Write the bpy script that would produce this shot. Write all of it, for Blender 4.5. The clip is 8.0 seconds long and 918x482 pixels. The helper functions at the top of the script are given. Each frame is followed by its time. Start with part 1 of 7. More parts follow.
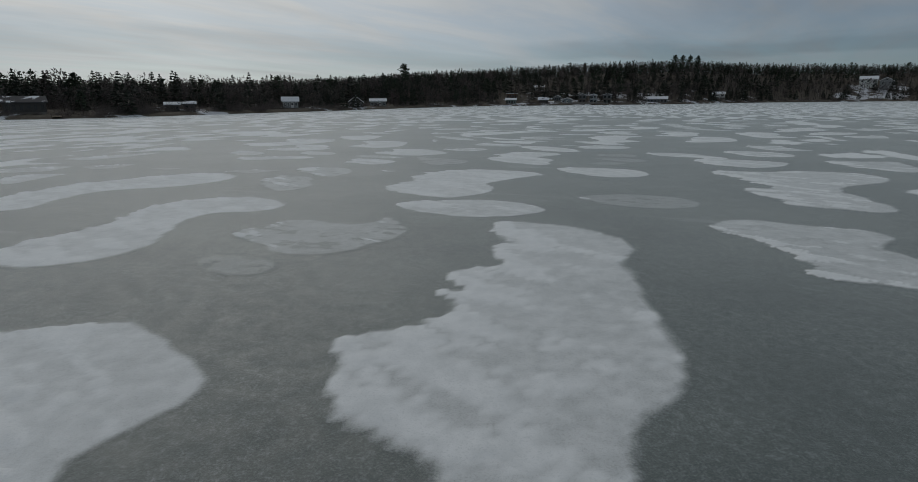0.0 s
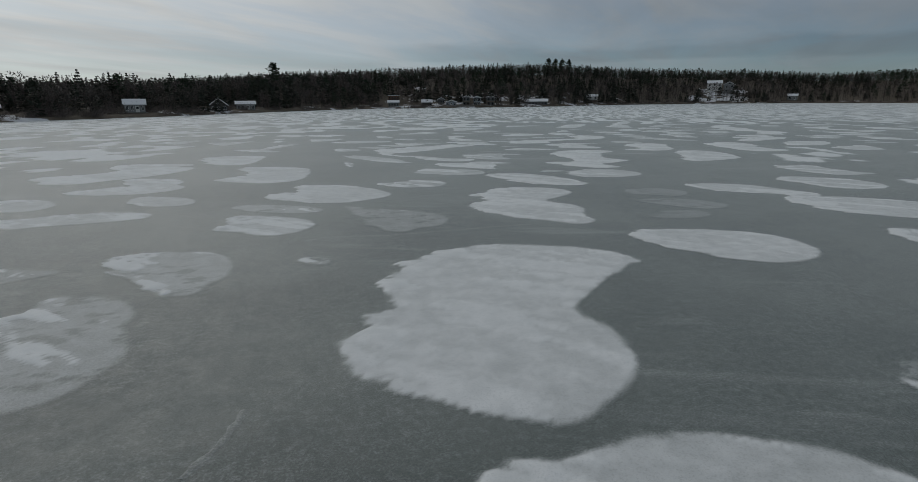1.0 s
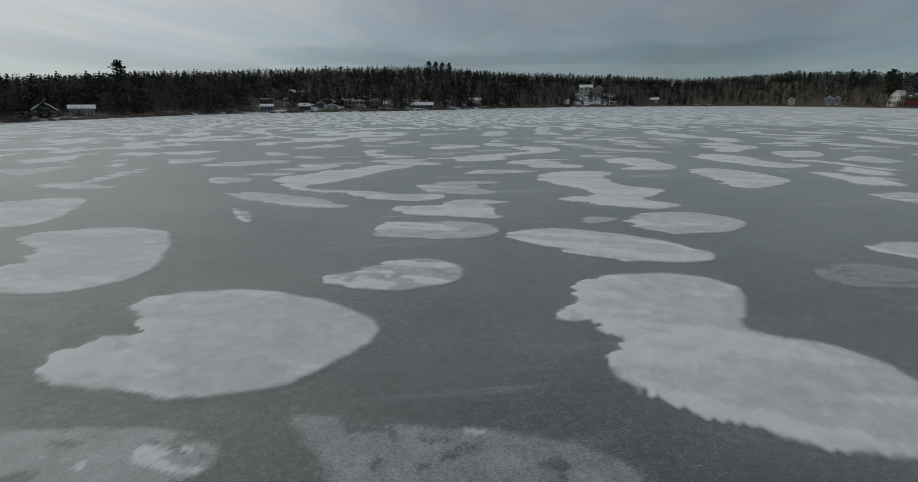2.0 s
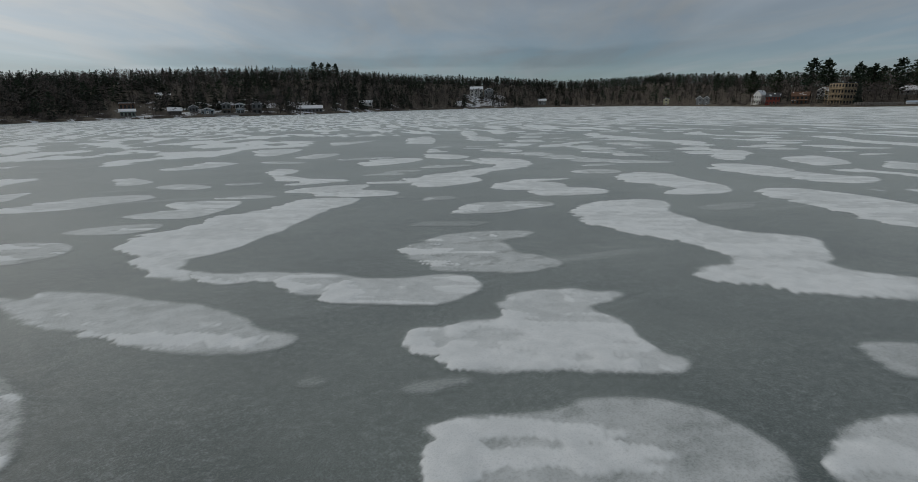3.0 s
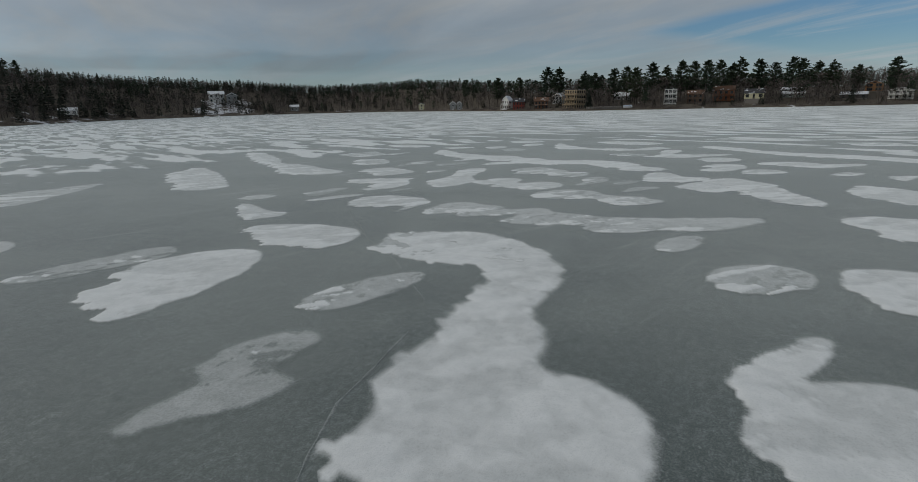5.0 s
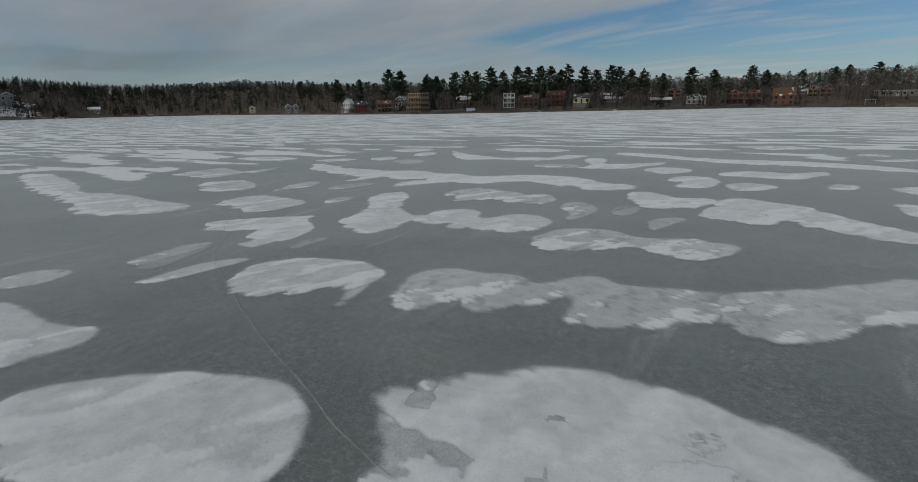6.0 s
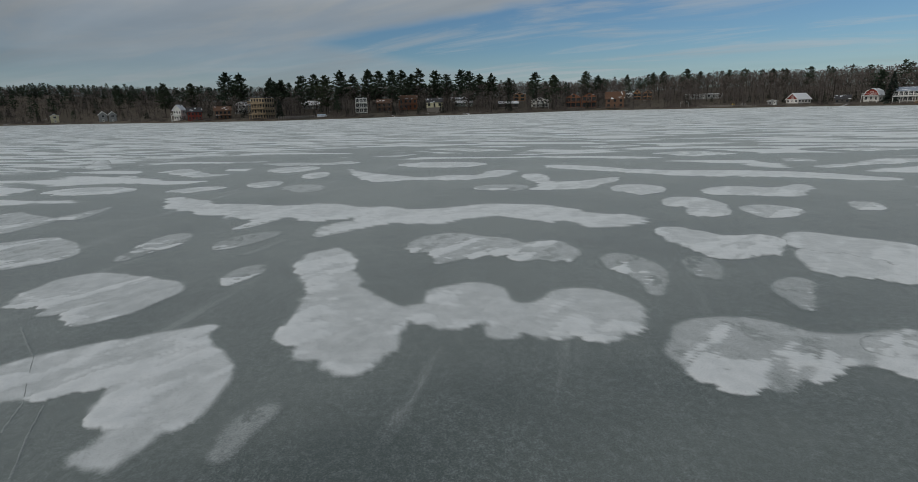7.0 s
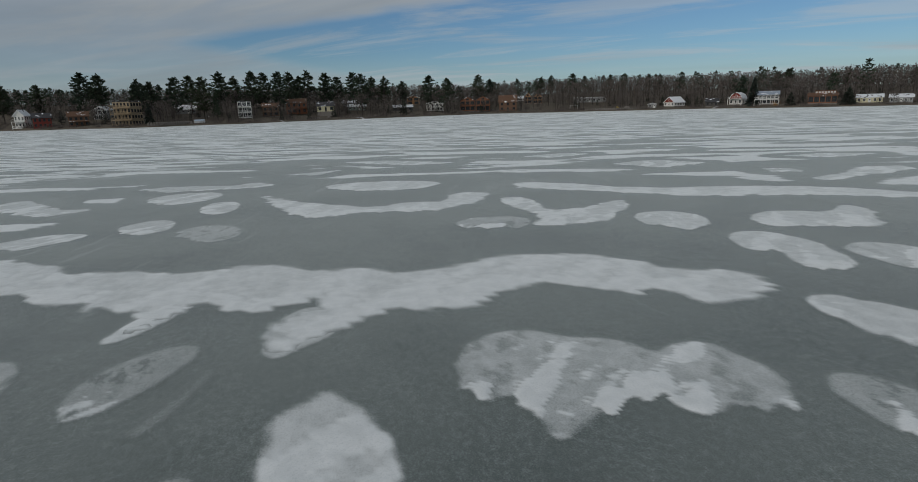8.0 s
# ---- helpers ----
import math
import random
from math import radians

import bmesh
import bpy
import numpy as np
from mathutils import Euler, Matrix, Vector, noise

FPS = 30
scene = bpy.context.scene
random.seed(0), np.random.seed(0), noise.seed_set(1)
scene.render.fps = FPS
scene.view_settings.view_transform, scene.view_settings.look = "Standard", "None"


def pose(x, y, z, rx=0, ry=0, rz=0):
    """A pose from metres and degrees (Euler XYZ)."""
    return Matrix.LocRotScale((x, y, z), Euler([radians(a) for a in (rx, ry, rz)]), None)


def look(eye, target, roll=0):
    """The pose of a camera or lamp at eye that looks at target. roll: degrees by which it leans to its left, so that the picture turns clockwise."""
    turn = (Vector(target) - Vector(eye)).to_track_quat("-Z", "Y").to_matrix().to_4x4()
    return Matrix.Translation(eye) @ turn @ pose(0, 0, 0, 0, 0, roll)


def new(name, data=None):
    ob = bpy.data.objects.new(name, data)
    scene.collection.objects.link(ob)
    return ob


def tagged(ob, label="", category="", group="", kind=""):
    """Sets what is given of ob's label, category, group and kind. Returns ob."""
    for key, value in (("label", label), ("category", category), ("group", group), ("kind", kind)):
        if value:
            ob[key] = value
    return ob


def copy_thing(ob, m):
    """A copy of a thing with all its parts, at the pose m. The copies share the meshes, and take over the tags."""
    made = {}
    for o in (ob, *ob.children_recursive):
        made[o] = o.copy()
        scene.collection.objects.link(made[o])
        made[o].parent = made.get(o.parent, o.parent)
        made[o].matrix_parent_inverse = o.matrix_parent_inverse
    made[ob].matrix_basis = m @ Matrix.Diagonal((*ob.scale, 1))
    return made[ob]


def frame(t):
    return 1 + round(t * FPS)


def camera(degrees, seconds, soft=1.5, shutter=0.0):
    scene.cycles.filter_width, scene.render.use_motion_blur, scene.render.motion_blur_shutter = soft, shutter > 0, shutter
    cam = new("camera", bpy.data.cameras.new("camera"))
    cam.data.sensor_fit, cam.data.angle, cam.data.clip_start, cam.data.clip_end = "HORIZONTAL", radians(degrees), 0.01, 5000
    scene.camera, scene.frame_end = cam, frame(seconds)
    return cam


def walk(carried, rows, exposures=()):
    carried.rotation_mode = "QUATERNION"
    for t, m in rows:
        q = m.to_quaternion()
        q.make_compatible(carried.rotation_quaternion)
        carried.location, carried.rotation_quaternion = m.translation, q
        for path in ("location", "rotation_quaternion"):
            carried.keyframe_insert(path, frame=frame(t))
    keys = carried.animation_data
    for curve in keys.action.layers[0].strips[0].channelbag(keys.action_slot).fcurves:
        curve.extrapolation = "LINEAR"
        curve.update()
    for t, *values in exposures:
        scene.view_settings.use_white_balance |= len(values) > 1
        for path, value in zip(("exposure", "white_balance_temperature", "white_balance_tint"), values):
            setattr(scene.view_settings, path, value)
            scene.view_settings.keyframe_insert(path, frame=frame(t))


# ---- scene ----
cam = camera(79.54, 8.0, 0.65)
walk(cam, [
    (0.0, pose(0.00, 0.00, 4.00, 75.49, 0.34, 0.00)),
    (0.5, pose(-2.08, 8.41, 4.09, 75.57, 0.28, -6.66)),
    (1.0, pose(-3.37, 16.56, 4.22, 75.61, 0.30, -12.75)),
    (1.5, pose(-4.08, 24.42, 4.29, 75.78, 0.21, -19.08)),
    (3.0, pose(-1.27, 45.50, 4.08, 76.03, 0.82, -36.75)),
    (3.5, pose(0.75, 51.33, 4.08, 76.19, 0.98, -42.11)),
    (4.0, pose(3.18, 57.10, 4.24, 76.15, 0.92, -48.10)),
    (4.5, pose(6.22, 62.57, 4.45, 76.17, 1.17, -54.71)),
    (6.0, pose(18.49, 76.13, 4.29, 76.18, 0.93, -78.71)),
    (6.5, pose(22.77, 79.20, 4.40, 76.26, 1.19, -87.15)),
    (7.0, pose(27.20, 81.73, 4.56, 76.30, 1.45, -94.31)),
    (7.5, pose(31.87, 83.54, 4.70, 76.34, 1.57, -100.54)),
    (8.0, pose(36.44, 84.60, 4.84, 76.33, 1.64, -105.62)),
], exposures=[(0.0, -0.30, 6480, 10), (1.0, -0.22, 6520, 10), (1.5, -0.15, 6580, 10), (3.0, 0.0, 6650, 10), (4.5, 0.06, 6700, 10), (6.0, 0.05, 6700, 10), (8.0, 0.04, 6600, 10)])

# ---- world, sun ----
SUN_BEARING, SUN_HEIGHT = -28.0, 27.0
sun_way = Vector((math.sin(radians(SUN_BEARING)) * math.cos(radians(SUN_HEIGHT)),
                  math.cos(radians(SUN_BEARING)) * math.cos(radians(SUN_HEIGHT)), math.sin(radians(SUN_HEIGHT))))


class Nodes:
    """Short hand for building a node tree."""

    def __init__(self, tree):
        self.tree = tree
        tree.nodes.clear()

    def add(self, kind, ins=None, **props):
        n = self.tree.nodes.new(kind)
        if "attribute_name" in props:
            n.attribute_name = props["attribute_name"]
        for k, v in (ins or {}).items():
            if isinstance(v, bpy.types.NodeSocket):
                self.tree.links.new(v, n.inputs[k])
            else:
                n.inputs[k].default_value = v
        return n

    def math(self, op, a, b=0.0, c=0.0, clamp=False):
        n = self.tree.nodes.new("ShaderNodeMath")
        n.operation, n.use_clamp = op, clamp
        for i, v in enumerate((a, b, c)):
            if isinstance(v, bpy.types.NodeSocket):
                self.tree.links.new(v, n.inputs[i])
            else:
                n.inputs[i].default_value = v
        return n.outputs[0]

    def vmath(self, op, a, b=(0, 0, 0), out=0):
        n = self.tree.nodes.new("ShaderNodeVectorMath")
        n.operation = op
        for i, v in enumerate((a, b)):
            if isinstance(v, bpy.types.NodeSocket):
                self.tree.links.new(v, n.inputs[i])
            elif v is not None:
                n.inputs[i].default_value = v
        return n.outputs[out]

    def mix(self, f, a, b, kind="RGBA"):
        n = self.tree.nodes.new("ShaderNodeMix")
        n.data_type = kind
        ids = (0, 6, 7) if kind == "RGBA" else (0, 2, 3)
        for i, v in zip(ids, (f, a, b)):
            if isinstance(v, bpy.types.NodeSocket):
                self.tree.links.new(v, n.inputs[i])
            else:
                n.inputs[i].default_value = v
        return n.outputs[2 if kind == "RGBA" else 0]

    def ramp(self, v, lo, hi, a=0.0, b=1.0, smooth=True):
        n = self.add("ShaderNodeMapRange", {0: v, 1: lo, 2: hi, 3: a, 4: b})
        n.interpolation_type = "SMOOTHSTEP" if smooth else "LINEAR"
        return n.outputs[0]

    def noise(self, vec, scale, detail=3.0, rough=0.5, warp=0.0, out=0):
        return self.add("ShaderNodeTexNoise", {"Vector": vec, "Scale": scale, "Detail": detail, "Roughness": rough, "Distortion": warp}).outputs[out]


def make_world():
    w = bpy.data.worlds.new("winter_sky")
    scene.world = w
    w.use_nodes = True
    n = Nodes(w.node_tree)
    way = n.add("ShaderNodeTexCoord").outputs["Generated"]
    air = n.add("ShaderNodeTexSky")
    air.sky_type, air.sun_disc = "NISHITA", False
    air.sun_elevation, air.sun_rotation = radians(SUN_HEIGHT), radians(SUN_BEARING)
    air.air_density, air.dust_density, air.ozone_density = 1.0, 0.3, 2.0
    sky = n.vmath("MULTIPLY", air.outputs[0], (0.035, 0.048, 0.061))
    sep = n.add("ShaderNodeSeparateXYZ", {0: way})
    up = n.math("MAXIMUM", n.math("ADD", sep.outputs[2], 0.08), 0.03)
    px, py = n.math("DIVIDE", sep.outputs[0], up), n.math("DIVIDE", sep.outputs[1], up)
    flat = n.add("ShaderNodeCombineXYZ", {0: px, 1: py}).outputs[0]
    # the cloud deck ends along a line, beyond which the sky is blue
    across = n.math("ADD", n.math("MULTIPLY", px, 0.805), n.math("MULTIPLY", py, -0.593))
    along = n.math("ADD", n.math("MULTIPLY", px, 0.593), n.math("MULTIPLY", py, 0.805))
    lane = n.add("ShaderNodeCombineXYZ", {0: n.math("MULTIPLY", across, 1.0), 1: n.math("MULTIPLY", along, 0.35)}).outputs[0]
    broad = n.noise(flat, 0.55, 5.0, 0.55, 0.3)
    streak = n.noise(lane, 1.3, 6.0, 0.62, 0.6)
    edge = n.math("ADD", across, n.math("MULTIPLY", n.math("SUBTRACT", broad, 0.5), 0.8))
    gap = n.math("MULTIPLY", n.ramp(edge, 3.45, 3.8), n.ramp(along, 4.1, 3.55))
    thin = n.ramp(streak, 0.38, 0.66)
    deck = n.math("ADD", 0.78, n.math("MULTIPLY", thin, 0.22))
    low = n.ramp(sep.outputs[2], 0.10, 0.02)
    wisps = n.math("ADD", n.math("MULTIPLY", n.ramp(streak, 0.48, 0.68), 0.50), n.math("MULTIPLY", low, 0.34), clamp=True)
    cover = n.mix(gap, deck, wisps, "FLOAT")
    near = n.math("MAXIMUM", n.vmath("DOT_PRODUCT", way, tuple(sun_way), out=1), 0.0)
    away = n.math("SUBTRACT", 1.0, n.math("MULTIPLY", near, near))
    cover = n.math("SUBTRACT", cover, n.math("MULTIPLY", n.math("MULTIPLY", n.ramp(sep.outputs[2], 0.17, 0.06), away), n.math("SUBTRACT", 0.34, n.math("MULTIPLY", gap, 0.34))))
    glow = n.math("ADD", 0.74, n.math("MULTIPLY", n.math("POWER", near, 3.0), 1.12))
    body = n.math("ADD", 0.84, n.math("MULTIPLY", n.ramp(n.noise(lane, 0.6, 5.0, 0.55, 0.6), 0.3, 0.7), 0.28))
    bright = n.math("MULTIPLY", glow, body)
    # the deck thins and whitens towards its edge, and a low grey bank lies over the far hills
    bright = n.math("MULTIPLY", bright, n.ramp(across, 0.8, 3.2, 1.0, 1.24))
    high = n.math("ADD", sep.outputs[2], n.math("MULTIPLY", n.math("SUBTRACT", broad, 0.5), 0.05))
    bank = n.math("MULTIPLY", n.math("MULTIPLY", n.ramp(high, 0.052, 0.066), n.ramp(high, 0.094, 0.080)), n.ramp(px, 0.2, 1.6))
    bank = n.math("MULTIPLY", bank, n.ramp(across, 2.6, 1.6))
    bright = n.math("MULTIPLY", bright, n.math("SUBTRACT", 1.0, n.math("MULTIPLY", bank, 0.24)))
    warm = n.mix(n.math("POWER", near, 5.0), (0.318, 0.356, 0.388, 1), (0.41, 0.405, 0.385, 1))
    cloud = n.vmath("SCALE", warm, None)
    w.node_tree.links.new(bright, cloud.node.inputs["Scale"])
    lit = n.vmath("SCALE", cloud, None)
    w.node_tree.links.new(n.math("ADD", 1.0, n.math("MULTIPLY", gap, 0.20)), lit.node.inputs["Scale"])
    colour = n.mix(cover, sky, lit)
    bg = n.add("ShaderNodeBackground", {0: colour, 1: 1.0})
    n.add("ShaderNodeOutputWorld", {0: bg.outputs[0]})


make_world()
sun = bpy.data.lights.new("sun", "SUN")
sun.energy, sun.angle, sun.color = 0.75, radians(50), (1.0, 0.95, 0.88)
new("sun", sun).matrix_world = look((0, 0, 60), tuple(Vector((0, 0, 60)) - sun_way))

# ---- materials ----
def material(name):
    m = bpy.data.materials.new(name)
    m.use_nodes = True
    return m, Nodes(m.node_tree)


def finish(n, colour, rough=0.8, normal=None, spec=0.5, metal=0.0):
    ins = {"Base Color": colour, "Roughness": rough, "Specular IOR Level": spec, "Metallic": metal}
    if normal is not None:
        ins["Normal"] = normal
    b = n.add("ShaderNodeBsdfPrincipled", ins)
    n.add("ShaderNodeOutputMaterial", {0: b.outputs[0]})
    return b


WIND = (0.30, 0.954)  # the way along which the drifts run


def lake_material():
    """Frosted lake ice under a broken film of wind-blown snow; the attribute cover says how much snow lies there."""
    m, n = material("lake_ice_and_snow")
    at = n.add("ShaderNodeTexCoord").outputs["Object"]
    cover = n.add("ShaderNodeAttribute", attribute_name="cover").outputs["Fac"]
    open_ice = n.add("ShaderNodeAttribute", attribute_name="open_ice").outputs["Fac"]
    sep = n.add("ShaderNodeSeparateXYZ", {0: at})
    u = n.math("ADD", n.math("MULTIPLY", sep.outputs[0], WIND[0]), n.math("MULTIPLY", sep.outputs[1], WIND[1]))
    v = n.math("SUBTRACT", n.math("MULTIPLY", sep.outputs[0], WIND[1]), n.math("MULTIPLY", sep.outputs[1], WIND[0]))
    lane = n.add("ShaderNodeCombineXYZ", {0: n.math("MULTIPLY", u, 0.22), 1: v}).outputs[0]
    grain = n.noise(at, 30.0, 4.0, 0.85)
    fine = n.noise(at, 60.0, 2.0, 0.8)
    mottle = n.noise(at, 7.0, 4.0, 0.8, 0.4)
    mid = n.noise(at, 2.2, 4.0, 0.6, 0.3)
    big = n.noise(at, 0.16, 3.0, 0.5, 0.4)
    # far out the drifts are a pattern of the film itself
    far = n.math("MULTIPLY", n.ramp(n.noise(lane, 0.52, 5.0, 0.58, 0.4), 0.47, 0.51), open_ice)
    # thin streamers of blown snow run with the wind, across the drifts
    stream = n.add("ShaderNodeCombineXYZ", {0: u, 1: n.math("MULTIPLY", v, 0.13)}).outputs[0]
    veil = n.math("MULTIPLY", n.ramp(n.noise(stream, 0.95, 4.0, 0.6, 0.3), 0.52, 0.72), n.ramp(n.noise(at, 0.05, 2.0, 0.5), 0.37, 0.58))
    snow = n.math("MAXIMUM", n.math("MAXIMUM", cover, far), n.math("MULTIPLY", veil, 0.3))
    snow = n.math("ADD", snow, n.math("MULTIPLY", n.math("SUBTRACT", grain, 0.5), n.ramp(snow, 0.0, 0.15, 0.0, 0.80)))
    snow = n.math("ADD", snow, n.math("MULTIPLY", n.math("SUBTRACT", mid, 0.5), n.ramp(snow, 0.02, 0.2, 0.0, 0.22)))
    snow = n.ramp(snow, 0.04, 0.95)
    tone = n.math("ADD", n.math("MULTIPLY", big, 0.6), n.math("MULTIPLY", n.noise(at, 0.055, 3.0, 0.5, 0.5), 0.4))
    ice = n.mix(n.ramp(tone, 0.38, 0.62), (0.051, 0.074, 0.071, 1), (0.130, 0.156, 0.146, 1))
    frost = n.math("MULTIPLY", n.ramp(n.math("ADD", n.math("MULTIPLY", grain, 0.6), n.math("MULTIPLY", mottle, 0.4)), 0.45, 0.62), n.ramp(n.noise(at, 0.5, 4.0, 0.6), 0.30, 0.72, 0.30, 0.72))
    ice = n.mix(frost, ice, (0.36, 0.41, 0.40, 1))
    ice = n.mix(n.math("MULTIPLY", n.ramp(fine, 0.49, 0.60), 0.62), ice, (0.030, 0.040, 0.040, 1))
    white = n.mix(n.ramp(mid, 0.3, 0.7), (0.72, 0.745, 0.755, 1), (0.84, 0.86, 0.87, 1))
    white = n.mix(n.math("MULTIPLY", n.ramp(grain, 0.50, 0.62), 0.36), white, (0.48, 0.52, 0.53, 1))
    colour = n.mix(snow, ice, white)
    rough = n.mix(snow, n.ramp(mid, 0.3, 0.7, 0.52, 0.64), 0.75, "FLOAT")
    bump = n.add("ShaderNodeBump", {"Height": n.math("ADD", grain, n.math("MULTIPLY", fine, 0.5)), "Strength": 0.5, "Distance": 0.008})
    b = finish(n, colour, rough, bump.outputs[0], n.mix(snow, 0.5, 0.45, "FLOAT"))
    # hoar frost on the ice scatters grazing light
    b.inputs["Sheen Weight"].default_value = 0.50
    b.inputs["Sheen Roughness"].default_value = 0.45
    b.inputs["Sheen Tint"].default_value = (0.95, 1.0, 1.0, 1)
    return m


def bark_material(name, dark, light):
    m, n = material(name)
    at = n.add("ShaderNodeTexCoord").outputs["Object"]
    r = n.add("ShaderNodeNewGeometry").outputs["Random Per Island"]
    c = n.mix(n.noise(at, 2.0, 4.0, 0.6), (*dark, 1), (*light, 1))
    c = n.mix(n.math("MULTIPLY", r, 0.4), c, (dark[0] * 0.75, dark[1] * 0.75, dark[2] * 0.75, 1))
    finish(n, c, 0.9, None, 0.2)
    return m


def leaf_material(name, dark, light):
    m, n = material(name)
    r = n.add("ShaderNodeNewGeometry").outputs["Random Per Island"]
    o = n.add("ShaderNodeObjectInfo").outputs["Random"]
    c = n.mix(r, (*dark, 1), (*light, 1))
    c = n.mix(n.math("MULTIPLY", o, 0.4), c, (light[0] * 1.2, light[1] * 0.95, light[2] * 0.7, 1))
    finish(n, c, 0.75, None, 0.2)
    return m


def land_material():
    """Leaf litter and dead grass with patches of old snow."""
    m, n = material("winter_land")
    at = n.add("ShaderNodeTexCoord").outputs["Object"]
    amount = n.add("ShaderNodeAttribute", attribute_name="snow").outputs["Fac"]
    litter = n.mix(n.noise(at, 0.3, 5.0, 0.65), (0.060, 0.050, 0.040, 1), (0.140, 0.118, 0.092, 1))
    litter = n.mix(n.ramp(n.noise(at, 2.5, 3.0, 0.6), 0.5, 0.7), litter, (0.20, 0.175, 0.135, 1))
    patch = n.math("ADD", n.noise(at, 0.09, 5.0, 0.62, 0.4), n.math("MULTIPLY", n.math("SUBTRACT", amount, 0.5), 0.6))
    white = n.mix(n.noise(at, 0.7, 3.0, 0.5), (0.62, 0.64, 0.67, 1), (0.80, 0.81, 0.83, 1))
    finish(n, n.mix(n.ramp(patch, 0.54, 0.60), litter, white), 0.9, None, 0.2)
    return m


LAKE = lake_material()
LAND = land_material()
BARK = bark_material("grey_brown_bark", (0.045, 0.040, 0.037), (0.092, 0.080, 0.072))
TWIG = bark_material("bare_twigs", (0.098, 0.084, 0.078), (0.180, 0.154, 0.138))
NEEDLE = leaf_material("pine_needles", (0.026, 0.042, 0.031), (0.056, 0.080, 0.050))
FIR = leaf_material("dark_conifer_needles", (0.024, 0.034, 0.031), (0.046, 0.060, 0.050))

# ---- helpers of this scene ----
def mesh_object(name, verts, faces, mat, parent=None, label="", attrs=None, smooth=False):
    me = bpy.data.meshes.new(name)
    me.from_pydata([tuple(map(float, p)) for p in verts], [], [tuple(map(int, f)) for f in faces])
    for key, values in (attrs or {}).items():
        me.attributes.new(key, "FLOAT", "POINT").data.foreach_set("value", np.asarray(values, np.float32))
    if smooth:
        me.polygons.foreach_set("use_smooth", [True] * len(me.polygons))
    for one in mat if isinstance(mat, (list, tuple)) else [mat]:
        me.materials.append(one)
    ob = new(name, me)
    ob.parent = parent
    return tagged(ob, label) if label else ob


def hash2(ix, iy, seed):
    h = (ix.astype(np.int64) * 374761393 + iy.astype(np.int64) * 668265263 + seed * 974634077) & 0xFFFFFFFF
    h = ((h ^ (h >> 13)) * 1274126177) & 0xFFFFFFFF
    return ((h ^ (h >> 16)) & 0xFFFF) / 65535.0


def value_noise(x, y, seed=0):
    ix, iy = np.floor(x), np.floor(y)
    fx, fy = x - ix, y - iy
    fx, fy = fx * fx * (3 - 2 * fx), fy * fy * (3 - 2 * fy)
    a, b = hash2(ix, iy, seed), hash2(ix + 1, iy, seed)
    c, d = hash2(ix, iy + 1, seed), hash2(ix + 1, iy + 1, seed)
    return (a * (1 - fx) + b * fx) * (1 - fy) + (c * (1 - fx) + d * fx) * fy


def fbm(x, y, octaves=4, seed=0, gain=0.5):
    total, amp, norm = 0.0, 1.0, 0.0
    for i in range(octaves):
        total = total + amp * value_noise(x * 2 ** i + 17.3 * i, y * 2 ** i - 9.1 * i, seed + i)
        norm += amp
        amp *= gain
    return total / norm


def smoothstep(a, b, x):
    t = np.clip((x - a) / (b - a), 0, 1)
    return t * t * (3 - 2 * t)


# ---- the lake ----
MID = (12.0, 48.0)  # the shore is laid out by bearing and distance round this place
SHORE_BEARING = (-180, -140, -100, -70, -56, -47, -33, -22, -13, -3, 5, 13, 22, 30, 37, 45, 52, 57, 64, 72, 80, 88, 96, 101, 110, 120, 130, 137, 150, 165, 180)
SHORE_REACH = (300, 260, 190, 150, 134, 128, 140, 155, 185, 232, 252, 265, 300, 385, 450, 500, 500, 450, 355, 315, 320, 335, 350, 380, 350, 340, 300, 305, 330, 320, 300)


def shore_reach(b):
    b = (b + 180) % 360 - 180
    r = np.interp(b, SHORE_BEARING, SHORE_REACH)
    return r + (fbm(b * 0.45 + 200, b * 0 + 3.0, 3, 5) - 0.5) * 0.04 * r


def at_shore(b, inland):
    """The place so many metres behind the waterline at a bearing from MID."""
    r = float(shore_reach(np.float64(b))) + inland
    return MID[0] + r * math.sin(radians(b)), MID[1] + r * math.cos(radians(b))


def make_ice():
    rings = np.concatenate([np.arange(0, 120, 6.0), np.geomspace(120, 3000, 24)])
    spokes = 96
    verts, faces = [(*MID, 0)], []
    for r in rings[1:]:
        for k in range(spokes):
            a = 2 * math.pi * k / spokes
            verts.append((MID[0] + r * math.sin(a), MID[1] + r * math.cos(a), 0))
    for k in range(spokes):
        faces.append((0, 1 + (k + 1) % spokes, 1 + k))
    for i in range(len(rings) - 2):
        for k in range(spokes):
            a, b = 1 + i * spokes + k, 1 + i * spokes + (k + 1) % spokes
            faces.append((a, b, b + spokes, a + spokes))
    far = np.hypot([p[0] - 14 for p in verts], [p[1] - 50 for p in verts])
    ob = mesh_object("water", verts, faces, LAKE, attrs={"open_ice": smoothstep(88, 96, far)})
    tagged(ob, "frozen lake of grey frosted ice under thin snow", "lake ice", kind="structure")


make_ice()


